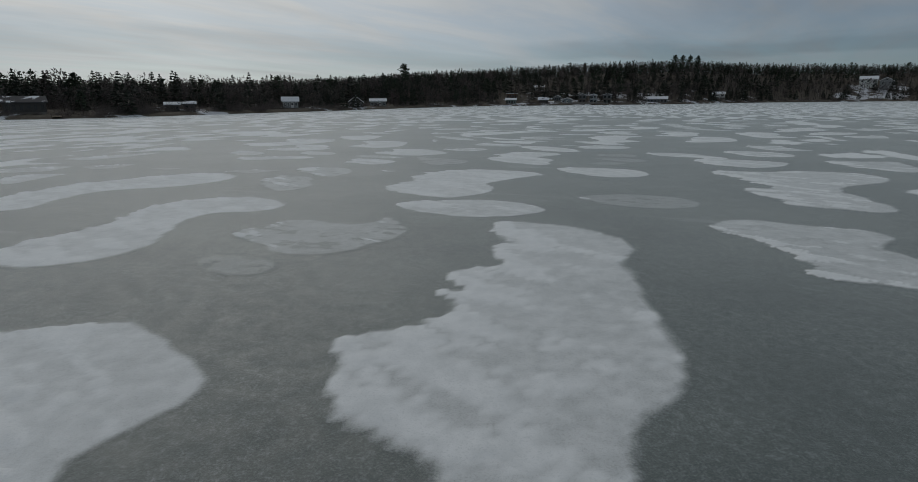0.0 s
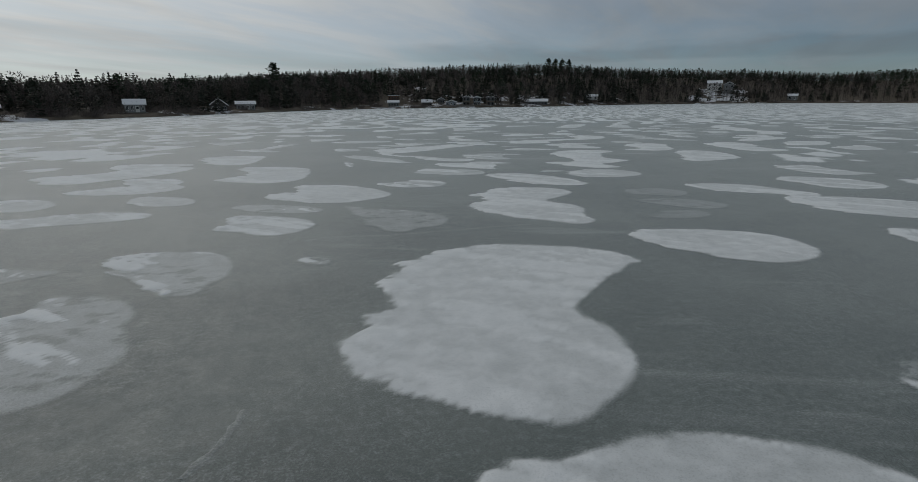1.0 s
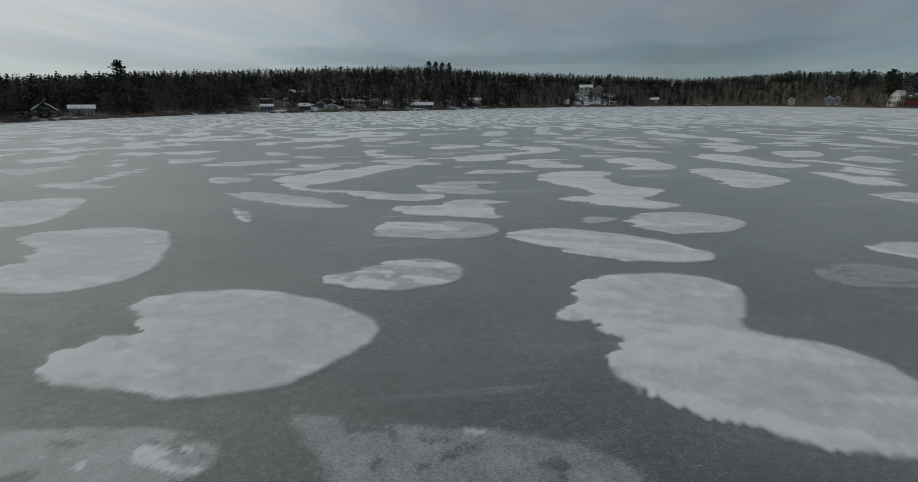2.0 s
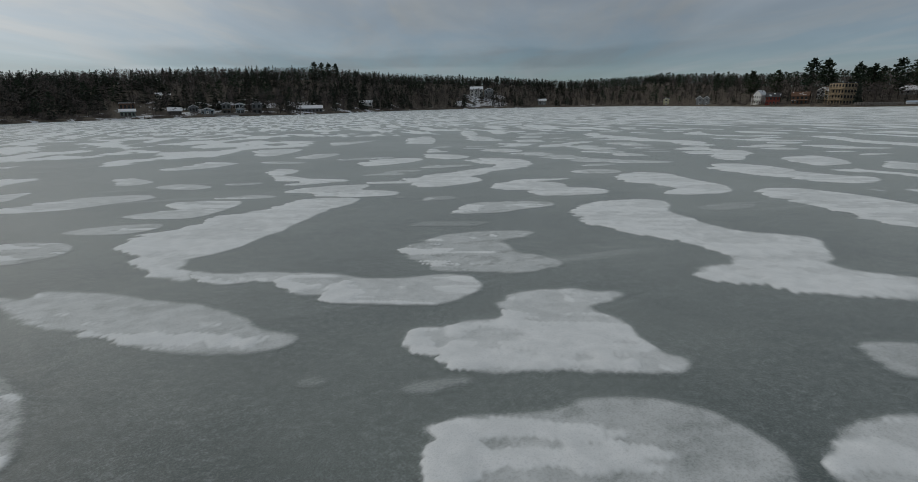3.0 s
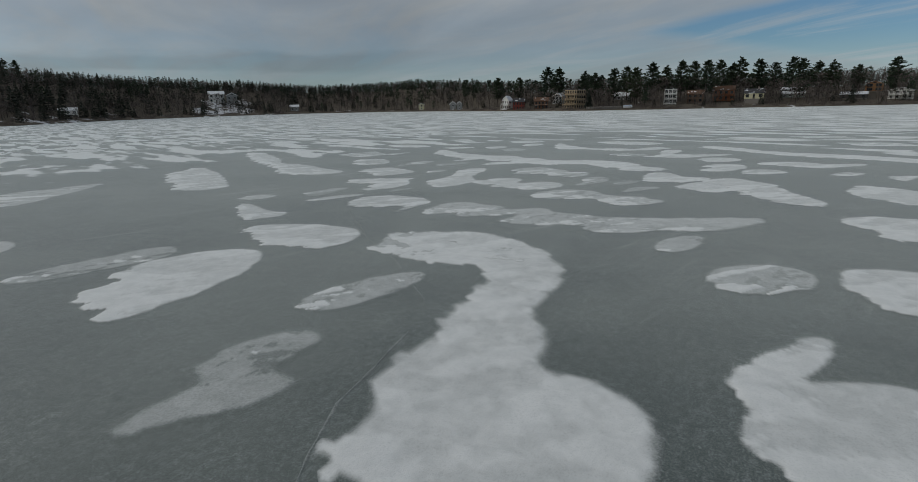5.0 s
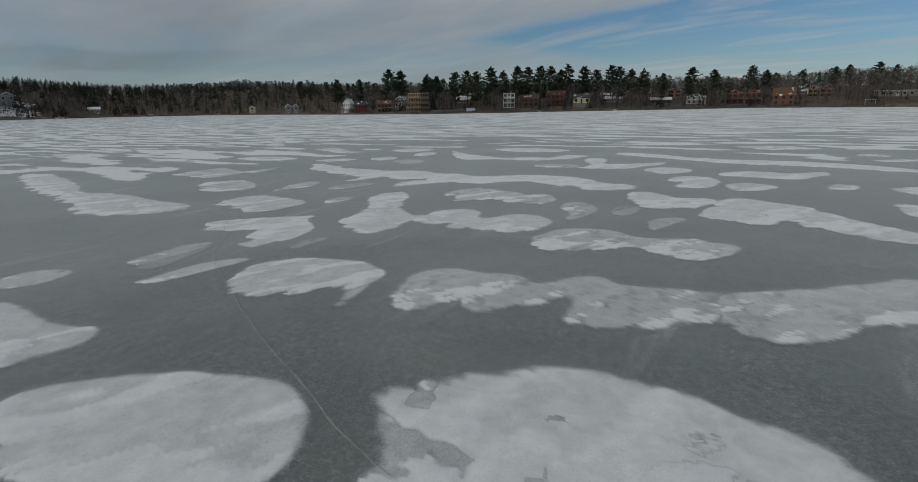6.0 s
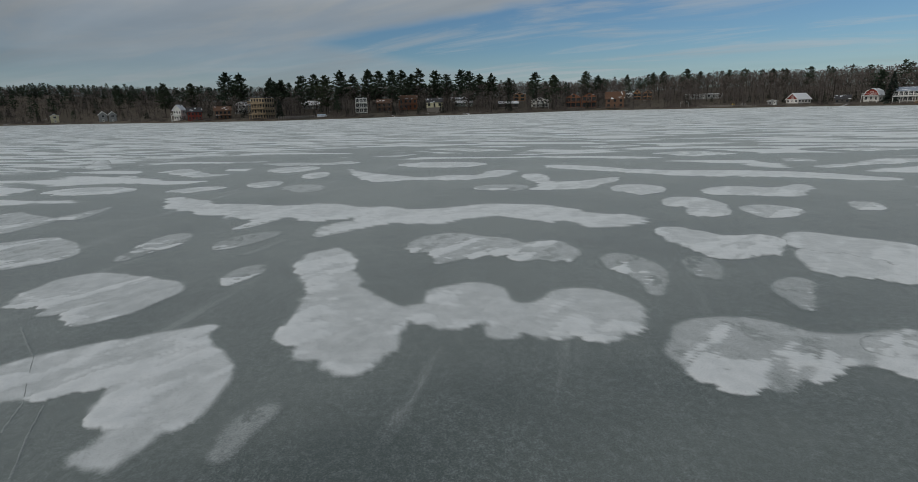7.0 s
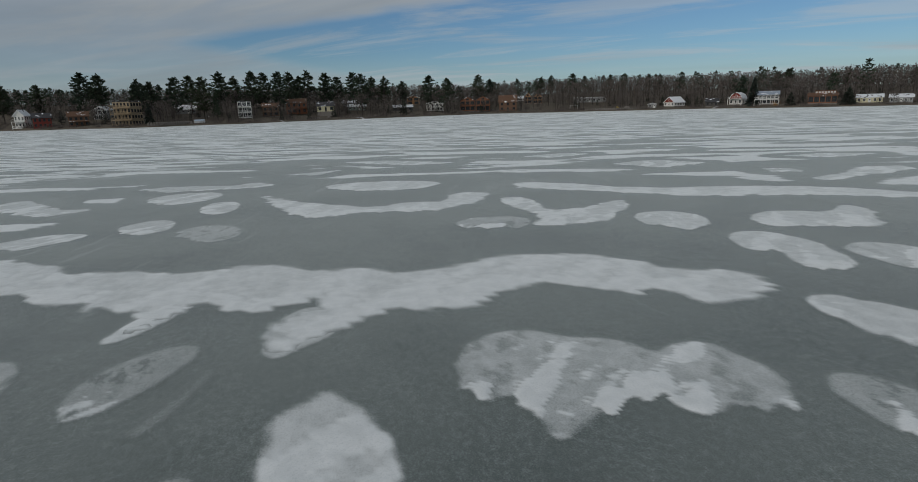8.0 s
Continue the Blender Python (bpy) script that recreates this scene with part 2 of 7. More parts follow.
def hill(b):
    """The height of the land 120 m behind the waterline."""
    b = (b + 180) % 360 - 180
    return np.interp(b, (-180, -60, -30, -15, -5, 5, 20, 30, 40, 48, 56, 66, 75, 90, 100, 115, 130, 145, 180),
                     (10, 5, 5, 8.5, 14, 18.5, 23.5, 23, 23, 19, 22, 13, 12, 12, 12, 14, 11, 12, 12))


def land_height(b, d):
    """The land's height at a bearing, d metres behind the waterline."""
    h = hill(b)
    z = np.interp(d, (-3, 0, 0.6, 2.5, 10, 30), (-0.6, -0.15, 0.35, 0.7, 1.3, 2.0))
    z = z + (h - 2.0) * smoothstep(8, 130, np.asarray(d, float))
    return z + (fbm(b * 0.6 + 90, np.asarray(d, float) * 0.05, 3, 8) - 0.5) * np.clip(d, 0, 25) * 0.05


def make_land():
    bearings = np.arange(-180, 180, 1.0)
    steps = np.array([-3, 0, 0.6, 2.5, 6, 10, 16, 24, 34, 48, 65, 85, 110, 140, 190, 300, 600, 1400.0])
    verts, snow = [], []
    for b in bearings:
        for d in steps:
            x, y = at_shore(b, d)
            verts.append((x, y, float(land_height(np.float64(b), d))))
            snow.append(float(np.interp((b + 180) % 360 - 180, (-60, -20, 0, 15, 35, 50, 65, 150), (0.52, 0.46, 0.48, 0.56, 0.44, 0.44, 0.34, 0.38)))
                        - float(np.interp(d, (8, 30, 70, 100), (0.0, 0.12, 0.22, 0.6)))
                        + (0.10 if 2 < b < 24 and 12 < d < 60 else 0.4 if 36 <= b <= 40 and 12 < d < 70 else 0.0))
    n, k = len(bearings), len(steps)
    faces = [(i * k + j, i * k + j + 1, (i + 1) % n * k + j + 1, (i + 1) % n * k + j) for i in range(n) for j in range(k - 1)]
    ob = mesh_object("ground", verts, faces, LAND, attrs={"snow": snow}, smooth=True)
    tagged(ob, "wooded lake shore with leaf litter and old snow", "ground", kind="structure")


make_land()

# ---- snow drifts on the ice ----
def drift_mesh(name, x0, y0, nx, ny, step, depth, cover, keep, base=0.004, parent=None):
    """A sheet of snow over a grid of the ice, where keep holds."""
    cells = keep[:-1, :-1] | keep[1:, :-1] | keep[:-1, 1:] | keep[1:, 1:]
    iy, ix = np.nonzero(cells)
    used = np.zeros(keep.shape, bool)
    for dy in (0, 1):
        for dx in (0, 1):
            used[iy + dy, ix + dx] = True
    number = np.cumsum(used.ravel()).reshape(used.shape) - 1
    jy, jx = np.nonzero(used)
    verts = np.stack([x0 + jx * step, y0 + jy * step, base + depth[used]], 1)
    faces = np.stack([number[iy, ix], number[iy, ix + 1], number[iy + 1, ix + 1], number[iy + 1, ix]], 1)
    return mesh_object(name, verts, faces, LAKE, parent, attrs={"cover": cover[used]}, smooth=True)


def islands(mask, least):
    """The separate pieces of a mask, as masks of their own."""
    todo = mask.copy()
    ny, nx = mask.shape
    while todo.any():
        start = np.unravel_index(int(np.argmax(todo)), todo.shape)
        piece = np.zeros_like(mask)
        stack, size = [start], 0
        todo[start] = False
        while stack:
            j, i = stack.pop()
            piece[j, i] = True
            size += 1
            for dj in (-2, -1, 0, 1, 2):
                for di in (-2, -1, 0, 1, 2):
                    a, b = j + dj, i + di
                    if 0 <= a < ny and 0 <= b < nx and todo[a, b]:
                        todo[a, b] = False
                        stack.append((a, b))
        if size >= least:
            yield piece


def snow_drift(lobes, snow=1.0, kind=0):
    """One drift: lobes of (x, y, reach) that melt into one another; snow: how thick it lies; kind: its seed."""
    c = np.array(lobes, float)
    reach = c[:, 2].max()
    lo, hi = (c[:, :2] - c[:, 2:3]).min(0) - 0.6, (c[:, :2] + c[:, 2:3]).max(0) + 0.6
    step = float(np.clip((hi - lo).max() / 72, 0.065, 0.3))
    nx, ny = int((hi[0] - lo[0]) / step) + 2, int((hi[1] - lo[1]) / step) + 2
    x, y = np.meshgrid(lo[0] + np.arange(nx) * step, lo[1] + np.arange(ny) * step)
    wx = x + (fbm(x * 1.1, y * 1.1, 3, 11) - 0.5) * 0.22 * min(reach, 1.2)
    wy = y + (fbm(x * 1.1, y * 1.1, 3, 29) - 0.5) * 0.22 * min(reach, 1.2)
    k = 13.0 / max(0.3, np.median(c[:, 2]))
    total = np.zeros_like(x)
    for cx, cy, cr in c:
        total += np.exp(-k * np.clip(np.hypot(wx - cx, wy - cy) - cr, -4, 8))
    inside = np.log(np.maximum(total, 1e-30)) / k + 0.06
    near_lobe = np.argmax([cr - np.hypot(x - cx, y - cy) for cx, cy, cr in c], 0)
    local = c[near_lobe, 2]  # how broad the drift is hereabouts
    # the side towards the wind is frayed into tongues, the lee side is smooth
    u, v = x * WIND[0] + y * WIND[1], x * WIND[1] - y * WIND[0]
    gy, gx = np.gradient(inside, step)
    windward = smoothstep(-0.2, 0.9, gx * WIND[1] - gy * WIND[0])
    size = np.minimum(0.9, 0.75 * local + 0.08)
    tongues = fbm(u * 1.9 + 0.5 * v, v * 0.45, 3, 3 + kind, 0.55)
    fringe = fbm(u * 6.0 + 1.2 * v, v * 1.3, 3, 13 + kind, 0.6)
    plain_inside, rim_wide = inside.copy(), min(1.2, reach + 0.3)
    inside += (tongues - 0.50) * size * (0.05 + 0.95 * windward) + (fringe - 0.5) * 0.35 * size * windward
    body = smoothstep(-0.08, 0.12, inside)
    lumps = fbm(x * 0.8, y * 0.8, 4, 40 + kind, 0.6)
    veins = fbm(u * 1.5 + v * 0.6, v * 0.5 + 0.3 * lumps, 5, 60 + kind, 0.62)
    # an even film over the whole drift, with clumps of thick white snow on it towards the wind
    film = float(np.interp(snow, (0.3, 0.45, 0.7, 0.85, 0.95), (0.21, 0.33, 0.52, 0.62, 0.72)))
    zone = windward * smoothstep(1.2 * rim_wide, 0.15 * rim_wide, plain_inside)
    least = 0.66 - 0.18 * zone - 0.50 * (snow - 0.72)
    thick = smoothstep(-0.01, 0.05 + 0.25 * max(0.0, snow - 0.7), veins - least) * float(np.interp(snow, (0.4, 0.62), (0.2, 1.0)))
    cover = body * (film * (0.88 + 0.24 * lumps) + (1.05 - film) * thick)
    pits = smoothstep(0.60, 0.68, fbm(u * 3.4, v * 1.6, 4, 90 + kind, 0.62)) * (1 - thick) * smoothstep(0.95, 0.5, snow)
    cover -= film * 0.6 * pits * body
    depth = body * (0.003 + 0.005 * lumps + 0.012 * thick) + np.clip((inside + 0.07) * 0.04, -0.008, 0.003)
    base = 0.0005 * (kind % 8)
    ob = drift_mesh("snow_drift", lo[0], lo[1], nx, ny, step, depth, cover, inside > -0.16, base)
    # the thickest clumps are wind-packed crust, each a piece of its own
    crust = thick * zone * smoothstep(0.1, 0.7, body) * smoothstep(0.45, 0.60, snow)
    if reach > 0.3 and (crust > 0.45).sum() > 12:
        for piece in islands(crust > 0.2, 18):
            one = drift_mesh("crust", lo[0], lo[1], nx, ny, step, depth - 0.004 + 0.016 * smoothstep(0.15, 0.7, crust), np.maximum(cover, np.clip(crust * 1.3, 0, 1.2)), piece, base, ob)
            one["label"] = "thick white wind-packed snow crust"
    look_of = "thick white" if snow > 0.85 else "thin greyish" if snow > 0.5 else "faint frosty"
    return tagged(ob, look_of + " patch of wind-blown snow on lake ice", "snow drift", group="snow drifts on the ice")


TRACED = []


def drift(lobes, snow, kind):
    TRACED.extend(lobes)
    return snow_drift(lobes, snow, kind)


drift([(1.44, 8.40, 2.14), (2.11, 11.48, 1.80), (2.88, 14.55, 1.68), (0.29, 7.53, 2.01), (2.59, 16.09, 1.42), (0.77, 5.70, 1.16), (1.83, 17.06, 0.83), (1.73, 10.32, 1.82), (2.59, 12.53, 1.49), (1.06, 11.67, 1.15), (-1.45, 8.49, 0.57), (3.36, 15.13, 1.35), (2.40, 14.07, 1.42), (-0.39, 7.43, 1.50), (0.48, 7.15, 1.91), (1.83, 9.94, 1.81), (0.29, 5.12, 0.59), (2.98, 15.80, 1.39), (0.09, 12.24, 0.30)], 0.90, 0)
drift([(-5.46, 7.26, 1.36), (-6.64, 8.37, 1.13), (-5.12, 6.01, 0.74), (-7.61, 8.67, 0.56), (-4.75, 6.99, 0.95), (-6.10, 7.90, 1.29), (-4.95, 5.30, 0.35), (-8.19, 8.94, 0.18), (-5.25, 6.99, 1.34), (-6.54, 8.44, 1.10), (-7.04, 8.30, 0.85), (-7.38, 8.67, 0.67), (-4.78, 5.13, 0.21)], 0.95, 1)
drift([(-10.79, 15.23, 1.91), (-10.22, 20.79, 1.69), (-10.57, 18.11, 1.16), (-8.25, 21.21, 1.29), (-9.38, 21.35, 1.66), (-10.79, 19.38, 1.21), (-10.50, 17.06, 1.26), (-11.00, 15.02, 1.76), (-7.97, 20.93, 1.02), (-9.03, 21.56, 1.49), (-10.57, 20.44, 1.47), (-10.50, 19.10, 1.14), (-10.43, 16.14, 1.38), (-10.79, 14.67, 1.48)], 0.95, 2)
drift([(-14.76, 28.16, 2.32), (-17.66, 25.80, 1.70), (-18.27, 23.67, 1.38), (-17.97, 22.37, 1.15), (-14.08, 28.77, 2.03), (-16.90, 26.64, 1.82), (-17.36, 21.23, 0.66), (-17.97, 24.81, 1.53), (-15.98, 27.48, 1.97), (-15.45, 27.55, 2.08), (-17.20, 20.77, 0.41), (-14.54, 28.47, 2.27), (-17.97, 23.36, 1.24), (-17.59, 21.68, 0.86), (-13.62, 29.23, 1.50), (-18.20, 25.11, 1.39)], 0.95, 3)
drift([(-5.36, 13.09, 0.61), (-6.08, 13.48, 0.42), (-5.18, 12.97, 0.57), (-5.75, 13.30, 0.54), (-6.23, 13.54, 0.35), (-5.06, 12.85, 0.43), (-6.56, 13.63, 0.07), (-5.57, 13.21, 0.58), (-5.21, 13.03, 0.58), (-5.93, 13.42, 0.47)], 0.45, 4)
drift([(10.13, 15.66, 1.78), (9.93, 12.82, 1.48), (9.34, 16.60, 1.31), (11.87, 15.90, 0.68), (9.98, 11.72, 0.70), (10.53, 13.76, 0.93), (9.93, 14.26, 1.18), (10.58, 12.87, 0.98), (9.48, 16.40, 1.45), (11.33, 15.80, 1.01), (9.48, 12.62, 1.09), (8.99, 17.05, 0.86), (12.17, 15.66, 0.41)], 0.80, 5)
drift([(16.76, 27.41, 2.66), (14.58, 22.37, 1.86), (18.93, 28.10, 2.09), (15.45, 24.45, 1.44), (14.84, 20.63, 1.31), (14.84, 29.58, 0.95), (19.80, 28.28, 1.60), (13.72, 23.41, 1.07), (14.06, 21.24, 1.32), (19.10, 27.58, 1.81), (15.71, 28.54, 1.74), (16.06, 25.76, 1.69), (15.02, 19.93, 0.83), (14.67, 30.36, 0.44), (18.41, 27.84, 2.31), (13.19, 24.28, 0.34), (15.45, 26.02, 1.27), (19.97, 27.67, 1.27)], 0.85, 6)
drift([(-4.09, 16.03, 1.77), (-4.95, 16.70, 1.46), (-2.72, 16.88, 1.02), (-2.43, 17.96, 0.45), (-6.06, 16.62, 0.71), (-3.13, 16.36, 1.29), (-5.17, 17.18, 1.10), (-5.17, 16.51, 1.35), (-2.46, 18.55, 0.16), (-5.54, 17.51, 0.70), (-2.57, 17.55, 0.64), (-4.13, 15.62, 1.43), (-6.54, 16.96, 0.26)], 0.62, 7)
drift([(0.47, 20.46, 1.65), (-1.29, 21.01, 0.90), (1.76, 20.23, 1.17), (-0.12, 20.66, 1.53), (1.21, 20.35, 1.45), (-1.64, 20.93, 0.72), (2.50, 19.99, 0.57), (-0.78, 20.66, 1.17), (-1.83, 21.21, 0.52)], 0.90, 8)
drift([(7.28, 21.59, 1.35), (6.33, 22.02, 1.10), (8.05, 21.32, 1.20), (5.53, 22.24, 0.49), (6.79, 21.87, 1.26), (7.68, 21.41, 1.32)], 0.50, 9)
drift([(0.62, 29.43, 2.42), (-0.91, 25.77, 2.14), (2.56, 29.83, 1.48), (-0.57, 24.97, 1.95), (0.03, 28.43, 2.15), (-0.37, 29.30, 1.83), (-0.57, 23.70, 0.99), (-1.51, 25.24, 1.59), (-1.64, 27.83, 0.84), (1.22, 29.83, 2.02), (-2.17, 25.90, 1.10), (4.15, 29.63, 0.31), (-0.24, 24.97, 1.74), (-2.90, 24.97, 0.44), (3.62, 30.03, 0.62)], 0.95, 10)
drift([(-7.42, 31.59, 1.27), (-8.41, 32.46, 0.89), (-7.09, 30.54, 0.85), (-6.91, 29.76, 0.43), (-8.86, 32.70, 0.64), (-7.99, 32.10, 1.10), (-7.24, 31.11, 1.13), (-7.66, 32.01, 1.09), (-7.18, 30.12, 0.53), (-9.25, 32.88, 0.29)], 0.65, 11)
drift([(-8.81, 28.07, 1.24), (-8.14, 26.29, 0.97), (-8.07, 25.44, 0.65), (-9.06, 29.14, 0.60), (-8.47, 26.99, 1.05), (-9.47, 29.54, 0.31), (-9.77, 28.40, 0.42), (-8.10, 26.00, 0.90), (-8.25, 26.59, 1.04), (-8.88, 28.69, 0.86), (-8.73, 27.33, 0.97), (-8.21, 25.04, 0.30)], 0.65, 12)
drift([(8.13, 30.26, 1.76), (6.90, 31.32, 1.10), (8.55, 30.06, 1.64), (7.41, 30.84, 1.45), (6.54, 31.55, 0.85), (7.64, 30.84, 1.45)], 0.95, 13)
drift([(-12.26, 39.25, 1.02), (-14.03, 38.83, 0.98), (-11.38, 39.14, 0.83), (-14.88, 39.02, 0.58), (-13.30, 39.02, 0.96), (-10.76, 39.02, 0.49), (-14.26, 38.87, 0.94), (-11.84, 39.25, 0.94), (-12.84, 39.18, 0.97), (-15.15, 39.25, 0.32), (-13.65, 39.06, 0.89), (-10.91, 39.14, 0.57), (-15.23, 39.06, 0.31)], 0.85, 14)
drift([(-16.25, 42.55, 1.14), (-16.73, 43.18, 1.03), (-15.83, 42.13, 0.90), (-16.91, 43.60, 0.73), (-16.07, 42.31, 1.06), (-17.24, 43.60, 0.50), (-15.68, 41.98, 0.74)], 0.80, 15)
drift([(-17.03, 51.40, 1.97), (-14.67, 53.53, 1.92), (-14.00, 54.37, 1.66), (-18.99, 51.85, 0.87), (-15.90, 52.24, 1.88), (-17.25, 51.12, 1.79), (-13.15, 55.05, 0.91), (-18.32, 51.62, 1.27), (-17.08, 50.00, 0.85), (-14.73, 53.76, 1.81), (-15.51, 53.48, 1.37), (-17.53, 49.89, 0.70), (-15.29, 52.69, 1.77)], 0.90, 16)
drift([(-12.75, 46.25, 1.49), (-14.54, 46.03, 0.96), (-12.20, 46.47, 1.27), (-13.67, 46.10, 1.32), (-15.17, 46.03, 0.63), (-12.16, 46.25, 1.23), (-13.63, 46.21, 1.31), (-11.76, 46.76, 0.85), (-15.24, 45.88, 0.55), (-14.43, 46.28, 0.87), (-15.83, 45.92, 0.13)], 0.90, 17)
drift([(21.70, 39.40, 1.72), (21.06, 40.81, 1.20), (21.94, 39.07, 1.47), (21.50, 39.70, 1.66), (20.90, 41.12, 0.99), (21.63, 40.11, 1.45), (20.73, 41.72, 0.47)], 0.85, 18)
drift([(17.42, 34.07, 2.04), (16.52, 35.19, 1.27), (18.94, 34.14, 1.10), (16.09, 35.55, 0.88), (17.31, 33.50, 1.58), (18.04, 34.14, 1.72), (19.95, 34.14, 0.30), (16.99, 34.58, 1.71), (16.12, 35.80, 0.73), (17.21, 34.61, 1.67)], 0.90, 19)
drift([(-5.63, 36.40, 1.22), (-6.53, 37.45, 0.65), (-5.36, 36.16, 1.19), (-6.98, 36.16, 0.41), (-6.05, 36.82, 1.01), (-5.24, 35.59, 0.78), (-6.89, 37.69, 0.37), (-6.56, 36.22, 0.61), (-6.80, 37.93, 0.24), (-7.16, 36.10, 0.28)], 0.85, 20)
drift([(-5.55, 39.34, 0.71), (-6.42, 39.76, 0.58), (-4.80, 38.92, 0.60), (-6.90, 40.03, 0.45), (-4.50, 38.77, 0.46), (-5.01, 39.07, 0.68), (-6.15, 39.64, 0.64), (-7.17, 40.06, 0.35), (-4.53, 38.95, 0.46), (-4.29, 38.74, 0.32), (-5.73, 39.43, 0.69), (-6.75, 39.91, 0.50), (-5.25, 39.16, 0.69), (-6.51, 39.91, 0.49), (-7.14, 40.18, 0.28)], 0.60, 21)
drift([(-3.40, 42.42, 2.13), (-3.91, 44.20, 1.20), (-5.49, 42.46, 0.93), (-4.54, 44.91, 0.72), (-2.80, 42.15, 1.72), (-3.51, 43.49, 1.57), (-1.85, 41.95, 0.93), (-4.74, 42.19, 1.18), (-3.36, 41.67, 1.48)], 0.92, 22)
drift([(-0.76, 36.06, 1.30), (-1.66, 37.35, 0.81), (-2.33, 38.26, 0.45), (-1.28, 34.81, 0.54), (-1.28, 36.79, 1.07), (-2.64, 38.68, 0.26), (-1.91, 37.74, 0.67), (-1.18, 35.22, 0.76), (-2.85, 38.96, 0.13), (-0.62, 35.75, 1.03), (-2.54, 38.54, 0.33), (-0.90, 36.31, 1.24)], 0.50, 23)
drift([(4.21, 36.84, 1.78), (5.10, 40.41, 1.63), (3.86, 37.91, 1.57), (4.75, 35.24, 0.92), (5.88, 40.70, 1.32), (4.03, 40.35, 1.10), (3.38, 37.38, 1.32), (5.16, 34.52, 0.49), (5.28, 36.90, 0.97), (2.91, 40.64, 0.34), (4.39, 36.48, 1.62), (6.41, 40.76, 0.94), (5.34, 40.76, 1.40), (4.39, 39.52, 1.30), (4.93, 34.46, 0.44)], 0.92, 24)
drift([(-6.92, 49.05, 1.93), (-6.59, 52.07, 1.68), (-7.69, 53.50, 1.13), (-8.67, 48.94, 0.85), (-6.59, 50.37, 1.71), (-8.29, 53.83, 0.85), (-7.30, 53.06, 1.43), (-6.70, 48.50, 1.51), (-6.70, 52.67, 1.51), (-7.90, 48.88, 1.31), (-6.53, 51.41, 1.65), (-9.22, 48.88, 0.44), (-6.75, 52.01, 1.63)], 0.90, 25)
drift([(-10.63, 60.85, 2.09), (-10.14, 58.08, 1.37), (-10.43, 59.34, 1.78), (-9.95, 57.01, 0.80), (-11.21, 61.33, 1.64), (-9.46, 61.62, 0.92), (-11.94, 61.91, 0.88), (-9.90, 61.82, 1.07), (-10.34, 57.35, 0.88), (-10.48, 59.83, 1.89), (-10.29, 58.32, 1.45)], 0.90, 26)
drift([(-12.70, 48.40, 1.38), (-12.55, 46.85, 0.91), (-13.59, 49.43, 0.94), (-12.63, 47.77, 1.24), (-12.59, 46.26, 0.58), (-14.10, 50.20, 0.34), (-13.03, 48.84, 1.25), (-12.59, 47.25, 1.08), (-13.77, 49.69, 0.77), (-12.70, 45.85, 0.28)], 0.85, 27)
drift([(-10.57, 42.18, 1.03), (-11.32, 42.96, 0.70), (-9.88, 41.76, 0.62), (-11.68, 43.32, 0.46), (-10.96, 42.57, 0.91), (-10.30, 42.03, 0.92), (-11.98, 43.59, 0.22), (-10.75, 42.36, 1.01)], 0.80, 28)
drift([(-15.56, 56.62, 1.68), (-14.11, 56.97, 0.94), (-16.33, 57.15, 1.16), (-13.26, 57.04, 0.49), (-15.73, 56.06, 1.27), (-14.78, 56.90, 1.34), (-16.90, 57.50, 0.65), (-13.93, 57.26, 0.76), (-16.02, 55.10, 0.39), (-12.98, 57.01, 0.30), (-15.98, 55.88, 1.02)], 0.85, 29)
drift([(1.01, 44.75, 1.19), (0.05, 44.75, 0.88), (-0.67, 45.02, 0.44), (0.50, 44.66, 1.10), (1.10, 44.81, 1.12), (-0.94, 45.20, 0.22)], 0.75, 30)
drift([(7.28, 44.97, 1.45), (8.00, 43.68, 1.17), (6.33, 46.42, 1.05), (8.54, 42.84, 0.69), (6.86, 45.92, 1.22), (7.59, 44.36, 1.37), (5.69, 46.80, 0.56), (6.83, 45.73, 1.28), (8.12, 43.11, 0.79), (5.57, 47.06, 0.35), (7.81, 44.10, 1.29)], 0.90, 31)
drift([(12.06, 46.20, 1.72), (11.25, 45.99, 1.32), (12.36, 46.14, 1.59), (11.49, 46.26, 1.42), (12.72, 45.87, 1.23), (10.47, 45.75, 0.59), (11.88, 46.53, 1.41)], 0.85, 32)
drift([(15.64, 39.38, 1.26), (16.98, 37.22, 0.84), (14.90, 39.98, 1.08), (16.31, 38.60, 1.03), (14.52, 40.43, 0.79), (16.54, 36.48, 0.42), (16.83, 37.63, 0.81), (15.98, 36.55, 0.20), (15.23, 40.02, 1.01), (15.75, 36.37, 0.18), (16.05, 39.01, 1.15), (16.27, 36.22, 0.20), (17.21, 37.26, 0.68), (15.75, 38.82, 0.92), (14.90, 40.28, 0.91), (16.65, 38.15, 0.83), (16.76, 36.70, 0.53), (15.12, 39.72, 1.11)], 0.88, 33)
drift([(11.42, 39.28, 0.96), (10.61, 39.58, 0.73), (11.57, 39.13, 0.87), (10.25, 39.61, 0.54), (11.27, 39.49, 0.84), (11.57, 38.98, 0.77)], 0.45, 34)
